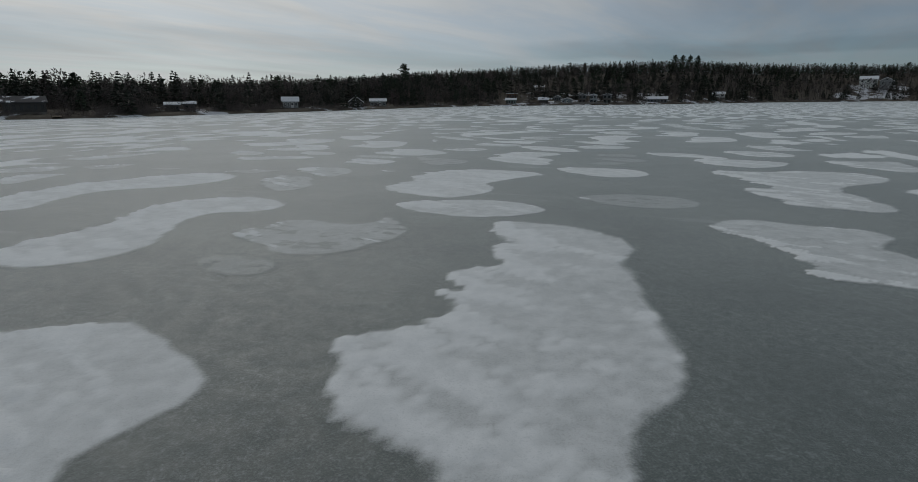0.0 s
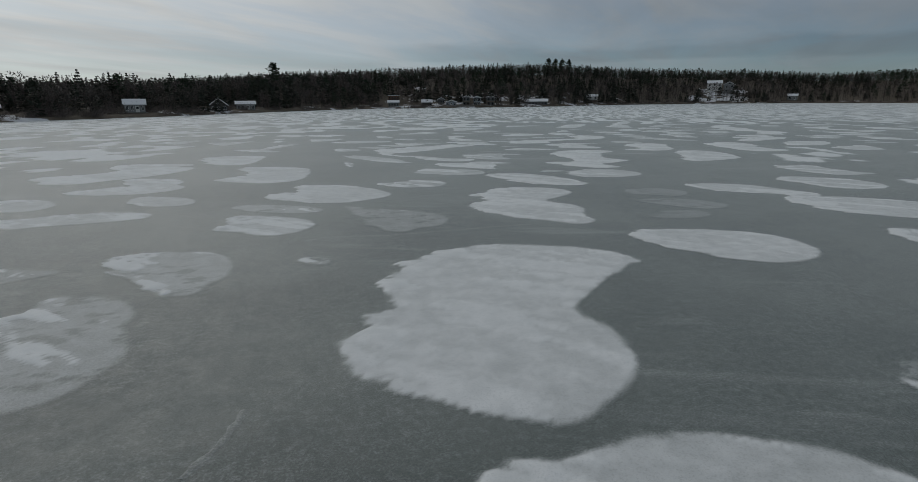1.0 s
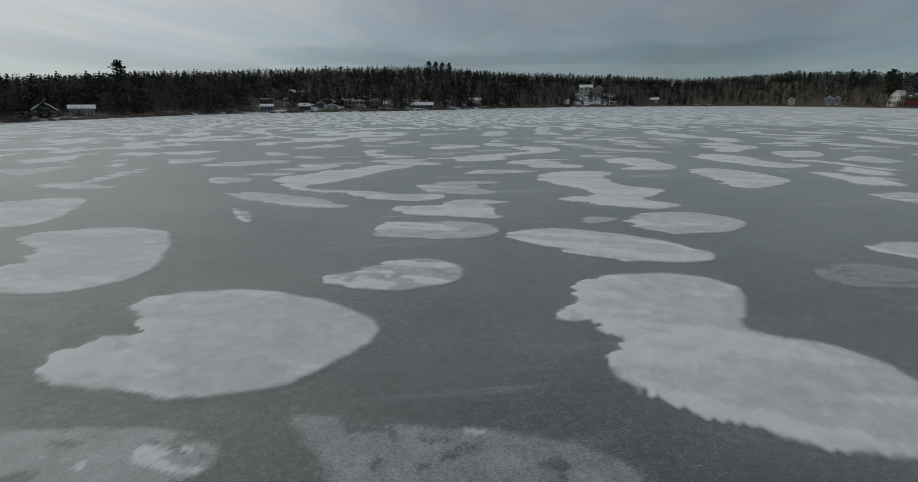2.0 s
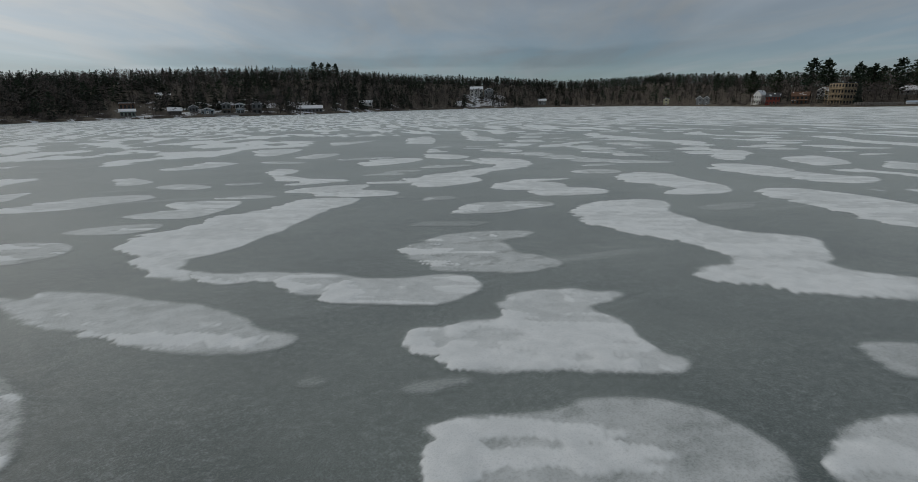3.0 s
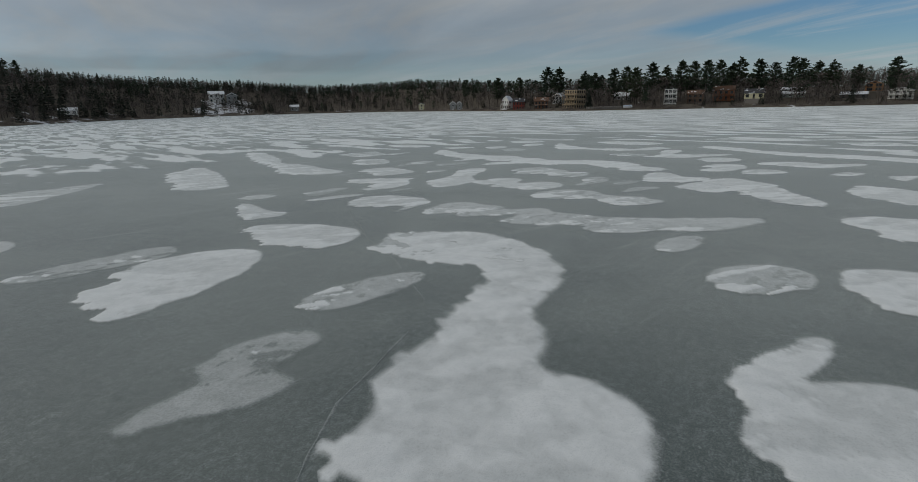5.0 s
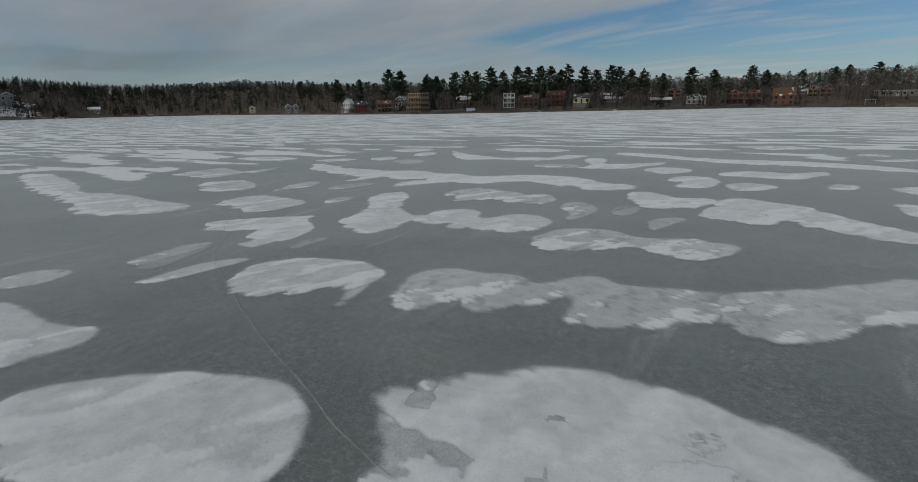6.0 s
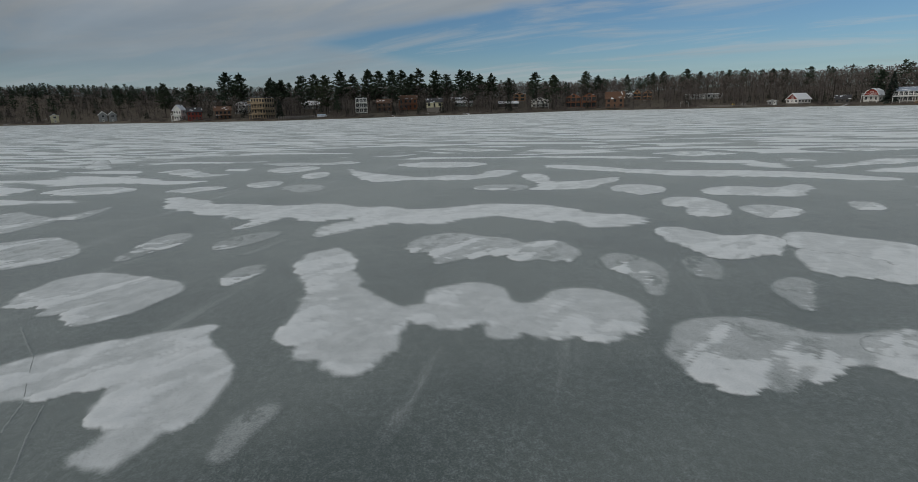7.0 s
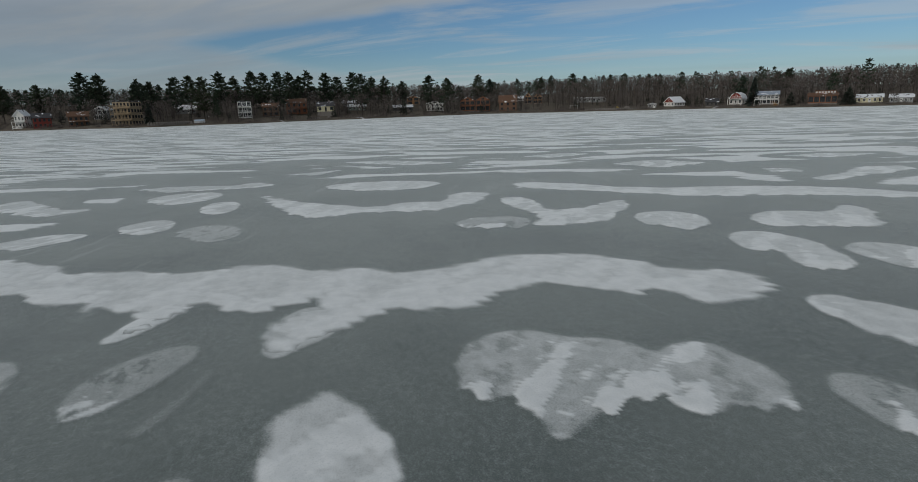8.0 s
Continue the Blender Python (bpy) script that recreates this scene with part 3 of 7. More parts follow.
drift([(10.84, 36.33, 0.99), (10.18, 36.99, 0.71), (11.32, 35.94, 0.70), (9.76, 37.35, 0.42), (10.54, 36.66, 0.90), (11.68, 35.82, 0.40), (11.35, 36.06, 0.69), (11.02, 36.15, 0.89), (9.43, 37.50, 0.15)], 0.45, 35)
drift([(9.22, 34.52, 0.67), (8.56, 34.49, 0.53), (9.79, 34.52, 0.51), (8.86, 34.52, 0.62), (9.37, 34.52, 0.66), (8.29, 34.43, 0.34), (9.73, 34.61, 0.52), (9.88, 34.58, 0.46), (8.86, 34.49, 0.62)], 0.40, 36)
drift([(-3.99, 31.42, 0.28), (-4.17, 31.57, 0.21), (-3.90, 31.36, 0.26), (-3.84, 31.18, 0.14), (-4.08, 31.48, 0.27), (-4.26, 31.63, 0.13)], 0.55, 37)
drift([(3.65, 48.94, 1.29), (2.39, 49.60, 0.99), (4.25, 48.58, 1.12), (2.66, 49.48, 1.12), (2.12, 49.78, 0.83), (2.45, 49.93, 0.81), (4.07, 48.70, 1.24)], 0.78, 38)
drift([(5.60, 51.83, 1.40), (4.46, 52.38, 1.04), (6.67, 53.15, 0.82), (5.94, 50.46, 0.55), (7.52, 53.01, 0.44), (3.80, 53.15, 0.42), (7.82, 52.75, 0.32), (6.31, 52.75, 0.93), (4.35, 52.23, 0.97), (6.31, 49.98, 0.22), (8.19, 52.67, 0.19), (5.83, 50.94, 0.82), (3.72, 52.93, 0.43), (4.90, 52.05, 1.17), (5.90, 53.60, 0.17), (6.16, 49.98, 0.26), (7.34, 53.04, 0.52)], 0.90, 39)
drift([(3.00, 51.66, 0.16), (2.73, 51.78, 0.15), (3.21, 51.60, 0.11), (2.55, 51.87, 0.09), (2.85, 51.72, 0.16), (3.30, 51.57, 0.07), (2.49, 51.90, 0.07), (3.12, 51.63, 0.13), (2.67, 51.81, 0.13)], 0.45, 40)
drift([(0.04, 57.19, 1.01), (-0.87, 58.58, 0.88), (-1.59, 59.92, 0.66), (0.56, 56.09, 0.77), (1.28, 55.04, 0.42), (-1.30, 59.39, 0.82), (0.90, 55.47, 0.54), (-0.39, 57.82, 0.91), (-1.78, 60.06, 0.64), (0.33, 56.67, 0.96), (-2.50, 60.64, 0.17), (1.43, 54.85, 0.32), (-2.30, 60.30, 0.23), (0.80, 56.14, 0.62), (-1.11, 59.01, 0.85), (-2.64, 60.88, 0.13), (-1.73, 60.59, 0.22), (-0.58, 58.01, 0.88), (1.62, 54.85, 0.21)], 0.80, 41)
drift([(15.50, 57.66, 1.79), (14.65, 52.36, 1.50), (14.90, 54.75, 1.40), (12.76, 50.65, 1.26), (16.96, 58.86, 1.42), (13.28, 49.28, 0.94), (14.99, 55.95, 1.59), (11.74, 51.67, 0.75), (17.90, 58.95, 1.11), (15.76, 52.53, 1.03), (16.10, 58.52, 1.74), (13.11, 51.33, 1.19), (14.90, 53.13, 1.49), (15.25, 56.72, 1.70), (14.05, 48.85, 0.36), (11.31, 51.93, 0.46), (12.85, 50.13, 1.10), (18.41, 59.03, 0.74), (15.16, 57.06, 1.68), (16.44, 52.27, 0.48)], 0.95, 42)
drift([(24.13, 52.92, 1.92), (25.07, 55.53, 1.72), (22.35, 51.66, 1.07), (24.71, 54.49, 1.83), (25.28, 56.21, 1.41), (21.78, 51.09, 0.73), (23.09, 52.03, 1.40), (24.55, 53.86, 1.86), (21.31, 50.82, 0.39), (25.65, 56.21, 1.18), (23.87, 52.60, 1.77), (25.02, 54.59, 1.65), (25.02, 52.08, 0.80), (22.20, 51.30, 0.88)], 0.90, 43)
drift([(9.39, 47.88, 0.48), (9.87, 47.76, 0.25), (9.06, 47.67, 0.31), (9.33, 48.12, 0.30), (9.66, 47.82, 0.36), (9.30, 47.82, 0.44), (8.97, 47.61, 0.24), (10.02, 47.76, 0.14)], 0.70, 44)
drift([(-2.17, 65.66, 1.12), (-2.44, 66.32, 0.88), (-2.20, 65.48, 1.03), (-2.56, 66.68, 0.64), (-2.02, 65.39, 0.89)], 0.70, 45)
drift([(-2.36, 55.00, 0.23), (-2.33, 54.55, 0.23), (-2.33, 54.10, 0.20), (-2.42, 55.57, 0.20), (-2.39, 55.27, 0.22), (-2.33, 53.77, 0.16), (-2.45, 55.84, 0.17), (-2.48, 56.11, 0.13), (-2.33, 54.34, 0.22), (-2.33, 53.56, 0.12), (-2.36, 54.82, 0.22), (-2.51, 56.23, 0.11), (-2.36, 53.41, 0.09), (-2.33, 53.95, 0.19), (-2.36, 53.32, 0.07), (-2.48, 56.02, 0.15), (-2.51, 56.35, 0.06), (-2.57, 56.41, 0.04), (-2.33, 54.67, 0.22), (-2.39, 55.42, 0.20), (-2.33, 53.62, 0.13), (-2.36, 55.12, 0.21), (-2.42, 55.42, 0.20), (-2.45, 55.66, 0.18)], 0.70, 46)
drift([(0.66, 67.42, 0.80), (-0.42, 67.96, 0.57), (0.21, 67.63, 0.76), (1.11, 67.42, 0.57), (-0.78, 68.11, 0.38), (0.03, 67.75, 0.70), (0.81, 67.36, 0.71), (1.50, 67.60, 0.19), (-0.60, 68.29, 0.26)], 0.75, 47)
drift([(-0.35, 75.25, 1.44), (1.36, 75.16, 1.08), (-1.81, 74.95, 1.17), (-2.84, 75.07, 0.57), (0.16, 75.29, 1.39), (-1.12, 74.99, 1.33), (1.79, 75.07, 0.81), (0.55, 75.33, 1.27), (-2.28, 74.95, 0.90), (-1.08, 75.07, 1.34)], 0.85, 48)
drift([(1.46, 52.97, 0.11), (1.37, 53.03, 0.09), (1.58, 52.91, 0.06)], 0.40, 49)
drift([(2.29, 64.29, 1.91), (5.12, 66.36, 1.68), (7.68, 67.67, 1.27), (3.60, 65.05, 1.75), (1.32, 62.91, 1.11), (8.37, 67.95, 1.10), (6.50, 66.98, 1.29), (0.90, 61.45, 0.49), (4.15, 66.64, 1.19), (0.90, 60.49, 0.36), (1.39, 64.98, 1.06), (9.06, 67.95, 0.65), (0.70, 61.87, 0.49), (0.63, 60.76, 0.33), (2.08, 64.15, 1.84), (4.29, 65.67, 1.74), (8.02, 68.02, 1.15), (1.80, 63.18, 1.23), (0.97, 59.93, 0.21)], 0.95, 50)
drift([(3.52, 57.43, 0.73), (3.18, 58.11, 0.58), (1.78, 59.32, 0.41), (3.77, 57.08, 0.64), (2.68, 58.70, 0.37), (1.41, 59.88, 0.28), (2.22, 59.14, 0.34), (1.59, 59.51, 0.40), (4.21, 56.90, 0.33), (3.40, 57.68, 0.71), (1.34, 60.26, 0.14), (2.22, 59.01, 0.33), (3.71, 56.99, 0.59), (2.93, 58.64, 0.30), (2.37, 59.07, 0.30), (1.94, 59.11, 0.31), (4.36, 56.87, 0.23), (2.68, 58.89, 0.25), (1.38, 60.01, 0.23), (3.21, 57.89, 0.60)], 0.85, 51)
drift([(5.25, 55.52, 0.98), (4.11, 56.33, 0.77), (5.64, 55.52, 0.80), (4.41, 56.03, 0.83), (4.14, 57.05, 0.30), (3.99, 56.36, 0.75), (4.77, 55.64, 0.80), (4.98, 55.82, 0.82), (3.48, 56.39, 0.32), (5.46, 55.43, 0.87), (6.39, 55.64, 0.15)], 0.88, 52)
drift([(7.95, 57.81, 1.47), (7.81, 56.50, 1.12), (9.26, 58.59, 0.83), (8.34, 55.69, 0.75), (10.40, 58.30, 0.46), (7.11, 58.34, 0.84), (8.59, 58.76, 0.89), (6.68, 56.61, 0.41), (8.73, 55.40, 0.48), (9.90, 58.45, 0.60), (7.85, 56.04, 0.91), (10.82, 58.13, 0.21), (8.45, 55.76, 0.71), (6.40, 56.71, 0.22), (7.14, 56.64, 0.72)], 0.72, 53)
drift([(3.88, 70.45, 1.27), (2.85, 69.33, 1.10), (1.79, 69.66, 0.69), (3.25, 71.55, 0.59), (3.41, 69.76, 1.13), (3.75, 70.98, 1.00), (1.06, 69.92, 0.25), (4.57, 70.49, 0.72), (2.42, 69.66, 0.87), (1.49, 69.76, 0.54), (2.45, 69.39, 0.95), (2.95, 71.68, 0.35), (3.08, 69.36, 1.06), (4.47, 70.68, 0.73), (3.41, 71.51, 0.64)], 0.85, 54)
drift([(4.20, 77.82, 0.89), (4.80, 76.77, 0.62), (3.93, 78.21, 0.72), (4.50, 77.25, 0.83), (4.92, 76.68, 0.56), (3.63, 78.57, 0.33), (4.89, 77.01, 0.55), (3.54, 78.30, 0.37), (5.04, 76.47, 0.37), (4.08, 78.45, 0.48)], 0.80, 55)
drift([(32.31, 61.51, 1.71), (31.67, 57.23, 1.68), (31.99, 59.15, 1.52), (32.56, 62.34, 1.42), (31.54, 56.53, 1.48), (33.01, 56.08, 0.70), (32.18, 62.66, 1.23), (32.24, 60.49, 1.56), (32.82, 62.15, 1.34), (32.56, 56.02, 0.86), (31.92, 58.70, 1.50), (32.11, 59.79, 1.54)], 0.90, 56)
drift([(20.05, 56.37, 0.59), (20.56, 56.25, 0.54), (19.36, 56.52, 0.45), (20.83, 56.19, 0.41), (19.69, 56.43, 0.55), (19.09, 56.64, 0.29), (20.29, 56.31, 0.58), (18.82, 56.67, 0.09), (20.50, 56.31, 0.54), (19.21, 56.58, 0.38)], 0.40, 57)
drift([(12.99, 62.39, 1.11), (14.27, 61.87, 0.80), (12.17, 62.28, 0.71), (14.92, 61.59, 0.49), (13.72, 62.15, 0.96), (11.44, 62.28, 0.33), (12.51, 62.32, 0.93), (15.06, 61.66, 0.41), (12.72, 63.28, 0.27), (11.20, 62.35, 0.19), (14.61, 61.84, 0.62), (10.86, 62.35, 0.08), (12.03, 62.87, 0.27), (11.75, 62.25, 0.48)], 0.75, 58)
drift([(10.27, 60.48, 0.33), (9.67, 60.96, 0.31), (9.19, 61.35, 0.31), (9.91, 60.78, 0.31), (10.57, 60.30, 0.21), (8.95, 61.41, 0.21), (9.37, 61.17, 0.30), (8.74, 61.41, 0.12), (10.06, 60.66, 0.32), (10.36, 60.39, 0.31), (10.72, 60.24, 0.12), (9.28, 61.44, 0.22), (9.46, 61.08, 0.29), (9.46, 61.17, 0.26), (8.65, 61.41, 0.08), (10.39, 60.42, 0.29), (10.27, 60.45, 0.33), (8.80, 61.47, 0.11)], 0.42, 59)
drift([(5.99, 71.73, 0.54), (6.53, 71.34, 0.43), (5.51, 71.94, 0.41), (5.06, 72.09, 0.21), (6.86, 71.07, 0.22), (6.29, 71.52, 0.50), (5.72, 71.88, 0.51), (4.94, 72.15, 0.16), (5.33, 72.00, 0.33), (6.74, 71.25, 0.30), (4.82, 72.21, 0.09), (6.17, 71.55, 0.50), (6.68, 71.19, 0.33)], 0.70, 60)
drift([(7.11, 76.51, 0.48), (7.53, 76.33, 0.40), (6.69, 76.78, 0.32), (7.77, 76.30, 0.26), (6.90, 76.63, 0.43), (7.35, 76.39, 0.46), (6.57, 76.90, 0.22), (7.95, 76.18, 0.09), (7.65, 76.30, 0.34), (6.45, 76.90, 0.13)], 0.70, 61)
drift([(24.75, 62.87, 1.81), (23.76, 59.72, 1.30), (25.80, 63.97, 1.47), (24.33, 60.45, 1.34), (22.87, 59.30, 1.09), (21.82, 59.46, 0.65), (24.65, 61.97, 1.52), (25.17, 63.50, 1.71), (26.17, 64.28, 1.11), (23.39, 58.88, 0.73), (24.49, 61.14, 1.35), (25.49, 64.70, 0.78), (24.18, 60.19, 1.36), (21.40, 59.61, 0.34)], 0.92, 62)
drift([(25.19, 67.23, 1.05), (25.76, 66.87, 0.77), (24.92, 67.47, 0.92), (24.83, 67.38, 0.89), (24.59, 67.83, 0.54), (25.40, 67.02, 0.95), (25.67, 67.20, 0.74), (24.74, 67.98, 0.47), (25.67, 66.84, 0.79)], 0.70, 63)
drift([(16.10, 70.39, 1.95), (24.98, 75.09, 1.74), (18.82, 71.85, 1.04), (23.73, 73.11, 1.10), (25.61, 77.28, 1.05), (21.32, 72.48, 0.85), (17.25, 71.43, 1.36), (22.68, 72.58, 0.91), (20.28, 72.37, 0.83), (25.40, 76.03, 1.65), (15.06, 69.55, 1.11), (24.04, 76.14, 0.94), (24.56, 73.94, 1.38), (13.18, 71.75, 0.42), (13.80, 71.33, 0.41), (25.61, 78.54, 0.37), (19.44, 72.06, 0.96), (16.62, 72.06, 0.83), (15.27, 70.91, 1.19), (17.77, 71.75, 1.19), (16.83, 69.87, 1.23), (25.29, 78.22, 0.45), (21.74, 72.90, 0.61), (12.97, 71.96, 0.37), (14.22, 69.76, 0.47), (15.37, 71.33, 0.98)], 0.95, 64)
drift([(18.17, 65.85, 1.53), (18.09, 63.51, 1.20), (19.11, 62.67, 0.86), (17.07, 66.02, 0.86), (19.49, 67.08, 0.47), (18.81, 65.42, 1.13), (17.75, 63.22, 1.05), (20.25, 66.78, 0.39), (18.56, 62.88, 1.12), (16.90, 63.26, 0.51), (20.93, 66.44, 0.28), (17.58, 66.57, 0.85), (19.06, 67.00, 0.61), (21.31, 66.32, 0.24), (17.20, 63.73, 0.56), (20.55, 66.61, 0.32), (20.08, 66.87, 0.42), (18.89, 62.41, 0.76), (18.34, 64.92, 1.14), (21.53, 66.23, 0.18)], 0.90, 65)
drift([(10.07, 71.19, 1.41), (10.65, 69.11, 1.00), (8.68, 71.94, 0.65), (11.22, 68.65, 0.82), (9.47, 70.01, 0.74), (11.47, 71.44, 0.58), (9.43, 71.65, 1.06), (10.22, 69.72, 1.04), (11.29, 68.18, 0.50), (10.79, 71.37, 0.97), (10.25, 69.22, 0.84), (11.04, 68.51, 0.70), (10.79, 69.08, 0.97), (11.79, 71.51, 0.35), (8.82, 69.86, 0.20)], 0.90, 66)
drift([(10.90, 80.67, 0.89), (10.90, 74.61, 0.86), (9.86, 76.80, 0.76), (11.15, 81.58, 0.70), (10.51, 79.90, 0.70), (10.44, 75.64, 0.54), (9.93, 77.77, 0.53), (9.67, 74.35, 0.46), (11.67, 74.09, 0.49), (9.86, 78.54, 0.33), (10.06, 76.22, 0.66), (10.12, 79.45, 0.42), (9.35, 74.41, 0.42), (10.19, 74.41, 0.60), (11.15, 82.03, 0.47), (9.86, 77.38, 0.66), (9.99, 78.99, 0.29), (10.64, 75.32, 0.63), (9.73, 76.61, 0.69), (10.77, 80.03, 0.67), (8.90, 74.54, 0.19), (9.61, 78.03, 0.27), (10.96, 81.25, 0.72), (11.15, 81.06, 0.72), (11.22, 74.35, 0.68)], 0.90, 67)
drift([(12.52, 65.57, 0.46), (12.79, 65.45, 0.44), (12.13, 65.57, 0.37), (12.85, 65.36, 0.38), (12.31, 65.60, 0.43)], 0.45, 68)
drift([(19.76, 81.71, 1.69), (18.23, 80.90, 1.33), (20.40, 81.75, 1.43), (17.04, 80.09, 0.54), (17.51, 81.41, 0.86), (19.21, 81.33, 1.51), (17.80, 80.69, 1.11), (16.61, 79.92, 0.31), (21.25, 81.62, 0.73), (19.42, 82.43, 1.02), (17.21, 81.62, 0.58), (18.61, 81.20, 1.36)], 0.92, 69)
drift([(15.38, 74.83, 0.71), (16.61, 75.46, 0.63), (16.19, 75.49, 0.68), (14.45, 75.07, 0.37), (17.30, 75.25, 0.39), (14.99, 74.89, 0.58), (15.71, 74.41, 0.34), (16.97, 75.40, 0.55), (13.94, 75.19, 0.16), (15.95, 75.64, 0.50), (14.27, 75.13, 0.30), (15.71, 75.16, 0.60), (15.83, 74.23, 0.19), (14.75, 74.95, 0.47), (15.62, 74.35, 0.31), (17.36, 75.58, 0.19), (13.88, 75.22, 0.14)], 0.60, 70)
drift([(20.06, 75.98, 0.71), (20.93, 75.74, 0.61), (19.28, 76.16, 0.55), (21.56, 75.53, 0.40), (20.48, 75.86, 0.68), (19.49, 76.10, 0.62), (21.83, 75.44, 0.26), (21.38, 75.59, 0.48), (19.01, 76.22, 0.35), (19.25, 76.10, 0.53), (20.75, 75.80, 0.66), (19.70, 76.04, 0.65)], 0.70, 71)
drift([(20.05, 84.44, 0.84), (18.72, 84.75, 0.76), (17.76, 84.96, 0.61), (17.11, 85.09, 0.40), (20.36, 84.44, 0.74), (19.51, 84.54, 0.81), (18.37, 84.82, 0.72), (16.83, 85.16, 0.26), (19.03, 84.68, 0.81), (17.31, 85.02, 0.47), (21.01, 84.54, 0.19), (17.96, 84.92, 0.65)], 0.60, 72)
drift([(16.39, 89.19, 1.22), (17.85, 90.28, 1.05), (16.05, 88.91, 1.09), (18.38, 90.74, 0.74), (17.29, 89.81, 1.16), (15.83, 88.57, 0.81), (18.10, 90.46, 0.98), (15.98, 89.13, 1.04), (16.82, 89.47, 1.19), (18.75, 90.84, 0.42)], 0.75, 73)
drift([(16.50, 97.83, 1.97), (15.11, 95.20, 1.40), (14.27, 93.86, 0.89), (15.72, 96.49, 1.68), (17.45, 98.11, 1.32), (16.28, 98.55, 1.42), (13.88, 93.25, 0.52), (14.44, 94.14, 1.01), (16.23, 96.65, 1.53), (15.50, 95.82, 1.54), (16.11, 97.32, 1.85), (15.83, 99.45, 0.57), (18.29, 98.55, 0.51)], 0.85, 74)
drift([(12.55, 86.64, 0.88), (13.24, 85.95, 0.64), (12.31, 87.36, 0.60), (13.69, 85.44, 0.42), (12.19, 87.78, 0.38), (14.02, 85.11, 0.19), (12.85, 86.31, 0.77), (12.28, 86.94, 0.68), (12.40, 87.81, 0.31), (12.43, 87.18, 0.66), (13.57, 85.68, 0.47), (13.93, 85.02, 0.17), (12.97, 86.37, 0.68), (12.13, 86.31, 0.40), (13.45, 85.68, 0.51), (13.78, 85.32, 0.36)], 0.70, 75)
drift([(28.23, 69.51, 0.56), (27.63, 69.69, 0.49), (28.80, 69.33, 0.44), (29.07, 69.18, 0.29), (27.87, 69.60, 0.56), (27.51, 69.72, 0.44), (28.47, 69.45, 0.54), (27.69, 69.57, 0.46), (28.95, 69.36, 0.33), (29.34, 69.15, 0.08), (27.39, 69.75, 0.34)], 0.70, 76)
drift([(33.33, 62.14, 1.71), (33.11, 61.22, 1.45), (33.57, 62.74, 1.62), (34.00, 63.66, 0.92), (33.61, 60.52, 0.81), (34.21, 63.23, 1.00), (33.22, 61.40, 1.55), (33.04, 61.05, 1.32), (33.68, 63.51, 1.03)], 0.92, 77)
drift([(11.34, 66.91, 0.13), (11.31, 66.82, 0.08), (11.34, 66.94, 0.12)], 0.40, 78)
drift([(24.36, 81.70, 1.54), (24.47, 83.31, 1.01), (24.36, 80.93, 1.34), (24.33, 82.51, 1.37), (24.54, 83.97, 0.59), (24.07, 80.60, 1.05), (24.36, 81.15, 1.45), (24.43, 82.40, 1.36)], 0.90, 79)
drift([(24.90, 75.62, 1.09), (24.37, 77.50, 0.81), (24.78, 74.32, 0.71), (25.27, 78.23, 0.44), (24.53, 76.32, 0.85), (24.74, 73.58, 0.47), (24.82, 74.89, 0.88), (25.80, 78.23, 0.22), (24.98, 78.03, 0.51), (23.92, 78.15, 0.25), (24.33, 76.72, 0.72), (26.21, 78.19, 0.14), (24.70, 73.42, 0.39), (23.88, 77.87, 0.37), (25.19, 75.62, 0.87), (24.78, 73.87, 0.57), (24.90, 74.89, 0.86), (24.62, 76.40, 0.80)], 0.70, 80)
drift([(26.52, 86.13, 0.82), (26.95, 87.17, 0.56), (27.44, 87.96, 0.43), (27.80, 88.54, 0.37), (26.73, 85.73, 0.58), (26.73, 86.65, 0.69), (28.05, 88.94, 0.22), (27.25, 87.63, 0.46), (25.79, 85.88, 0.26), (27.56, 88.14, 0.41), (28.17, 89.21, 0.10), (27.96, 88.79, 0.28), (27.13, 87.66, 0.40), (26.61, 86.43, 0.76), (27.07, 87.17, 0.48), (27.68, 88.39, 0.37), (25.94, 85.98, 0.37), (25.64, 85.85, 0.16)], 0.85, 81)
drift([(30.02, 90.10, 0.71), (29.66, 90.22, 0.54), (30.29, 89.89, 0.52), (29.51, 90.31, 0.40), (30.08, 90.04, 0.68), (29.96, 90.13, 0.69)], 0.70, 82)
drift([(32.41, 87.74, 0.40), (31.69, 87.74, 0.39), (33.07, 87.71, 0.33), (33.49, 87.68, 0.23), (32.05, 87.74, 0.39), (32.65, 87.74, 0.39), (31.39, 87.71, 0.24), (33.82, 87.59, 0.11), (33.31, 87.71, 0.29), (33.61, 87.65, 0.21), (31.36, 87.80, 0.21), (32.92, 87.71, 0.34), (33.85, 87.62, 0.11), (31.84, 87.77, 0.37), (32.20, 87.77, 0.37)], 0.40, 83)
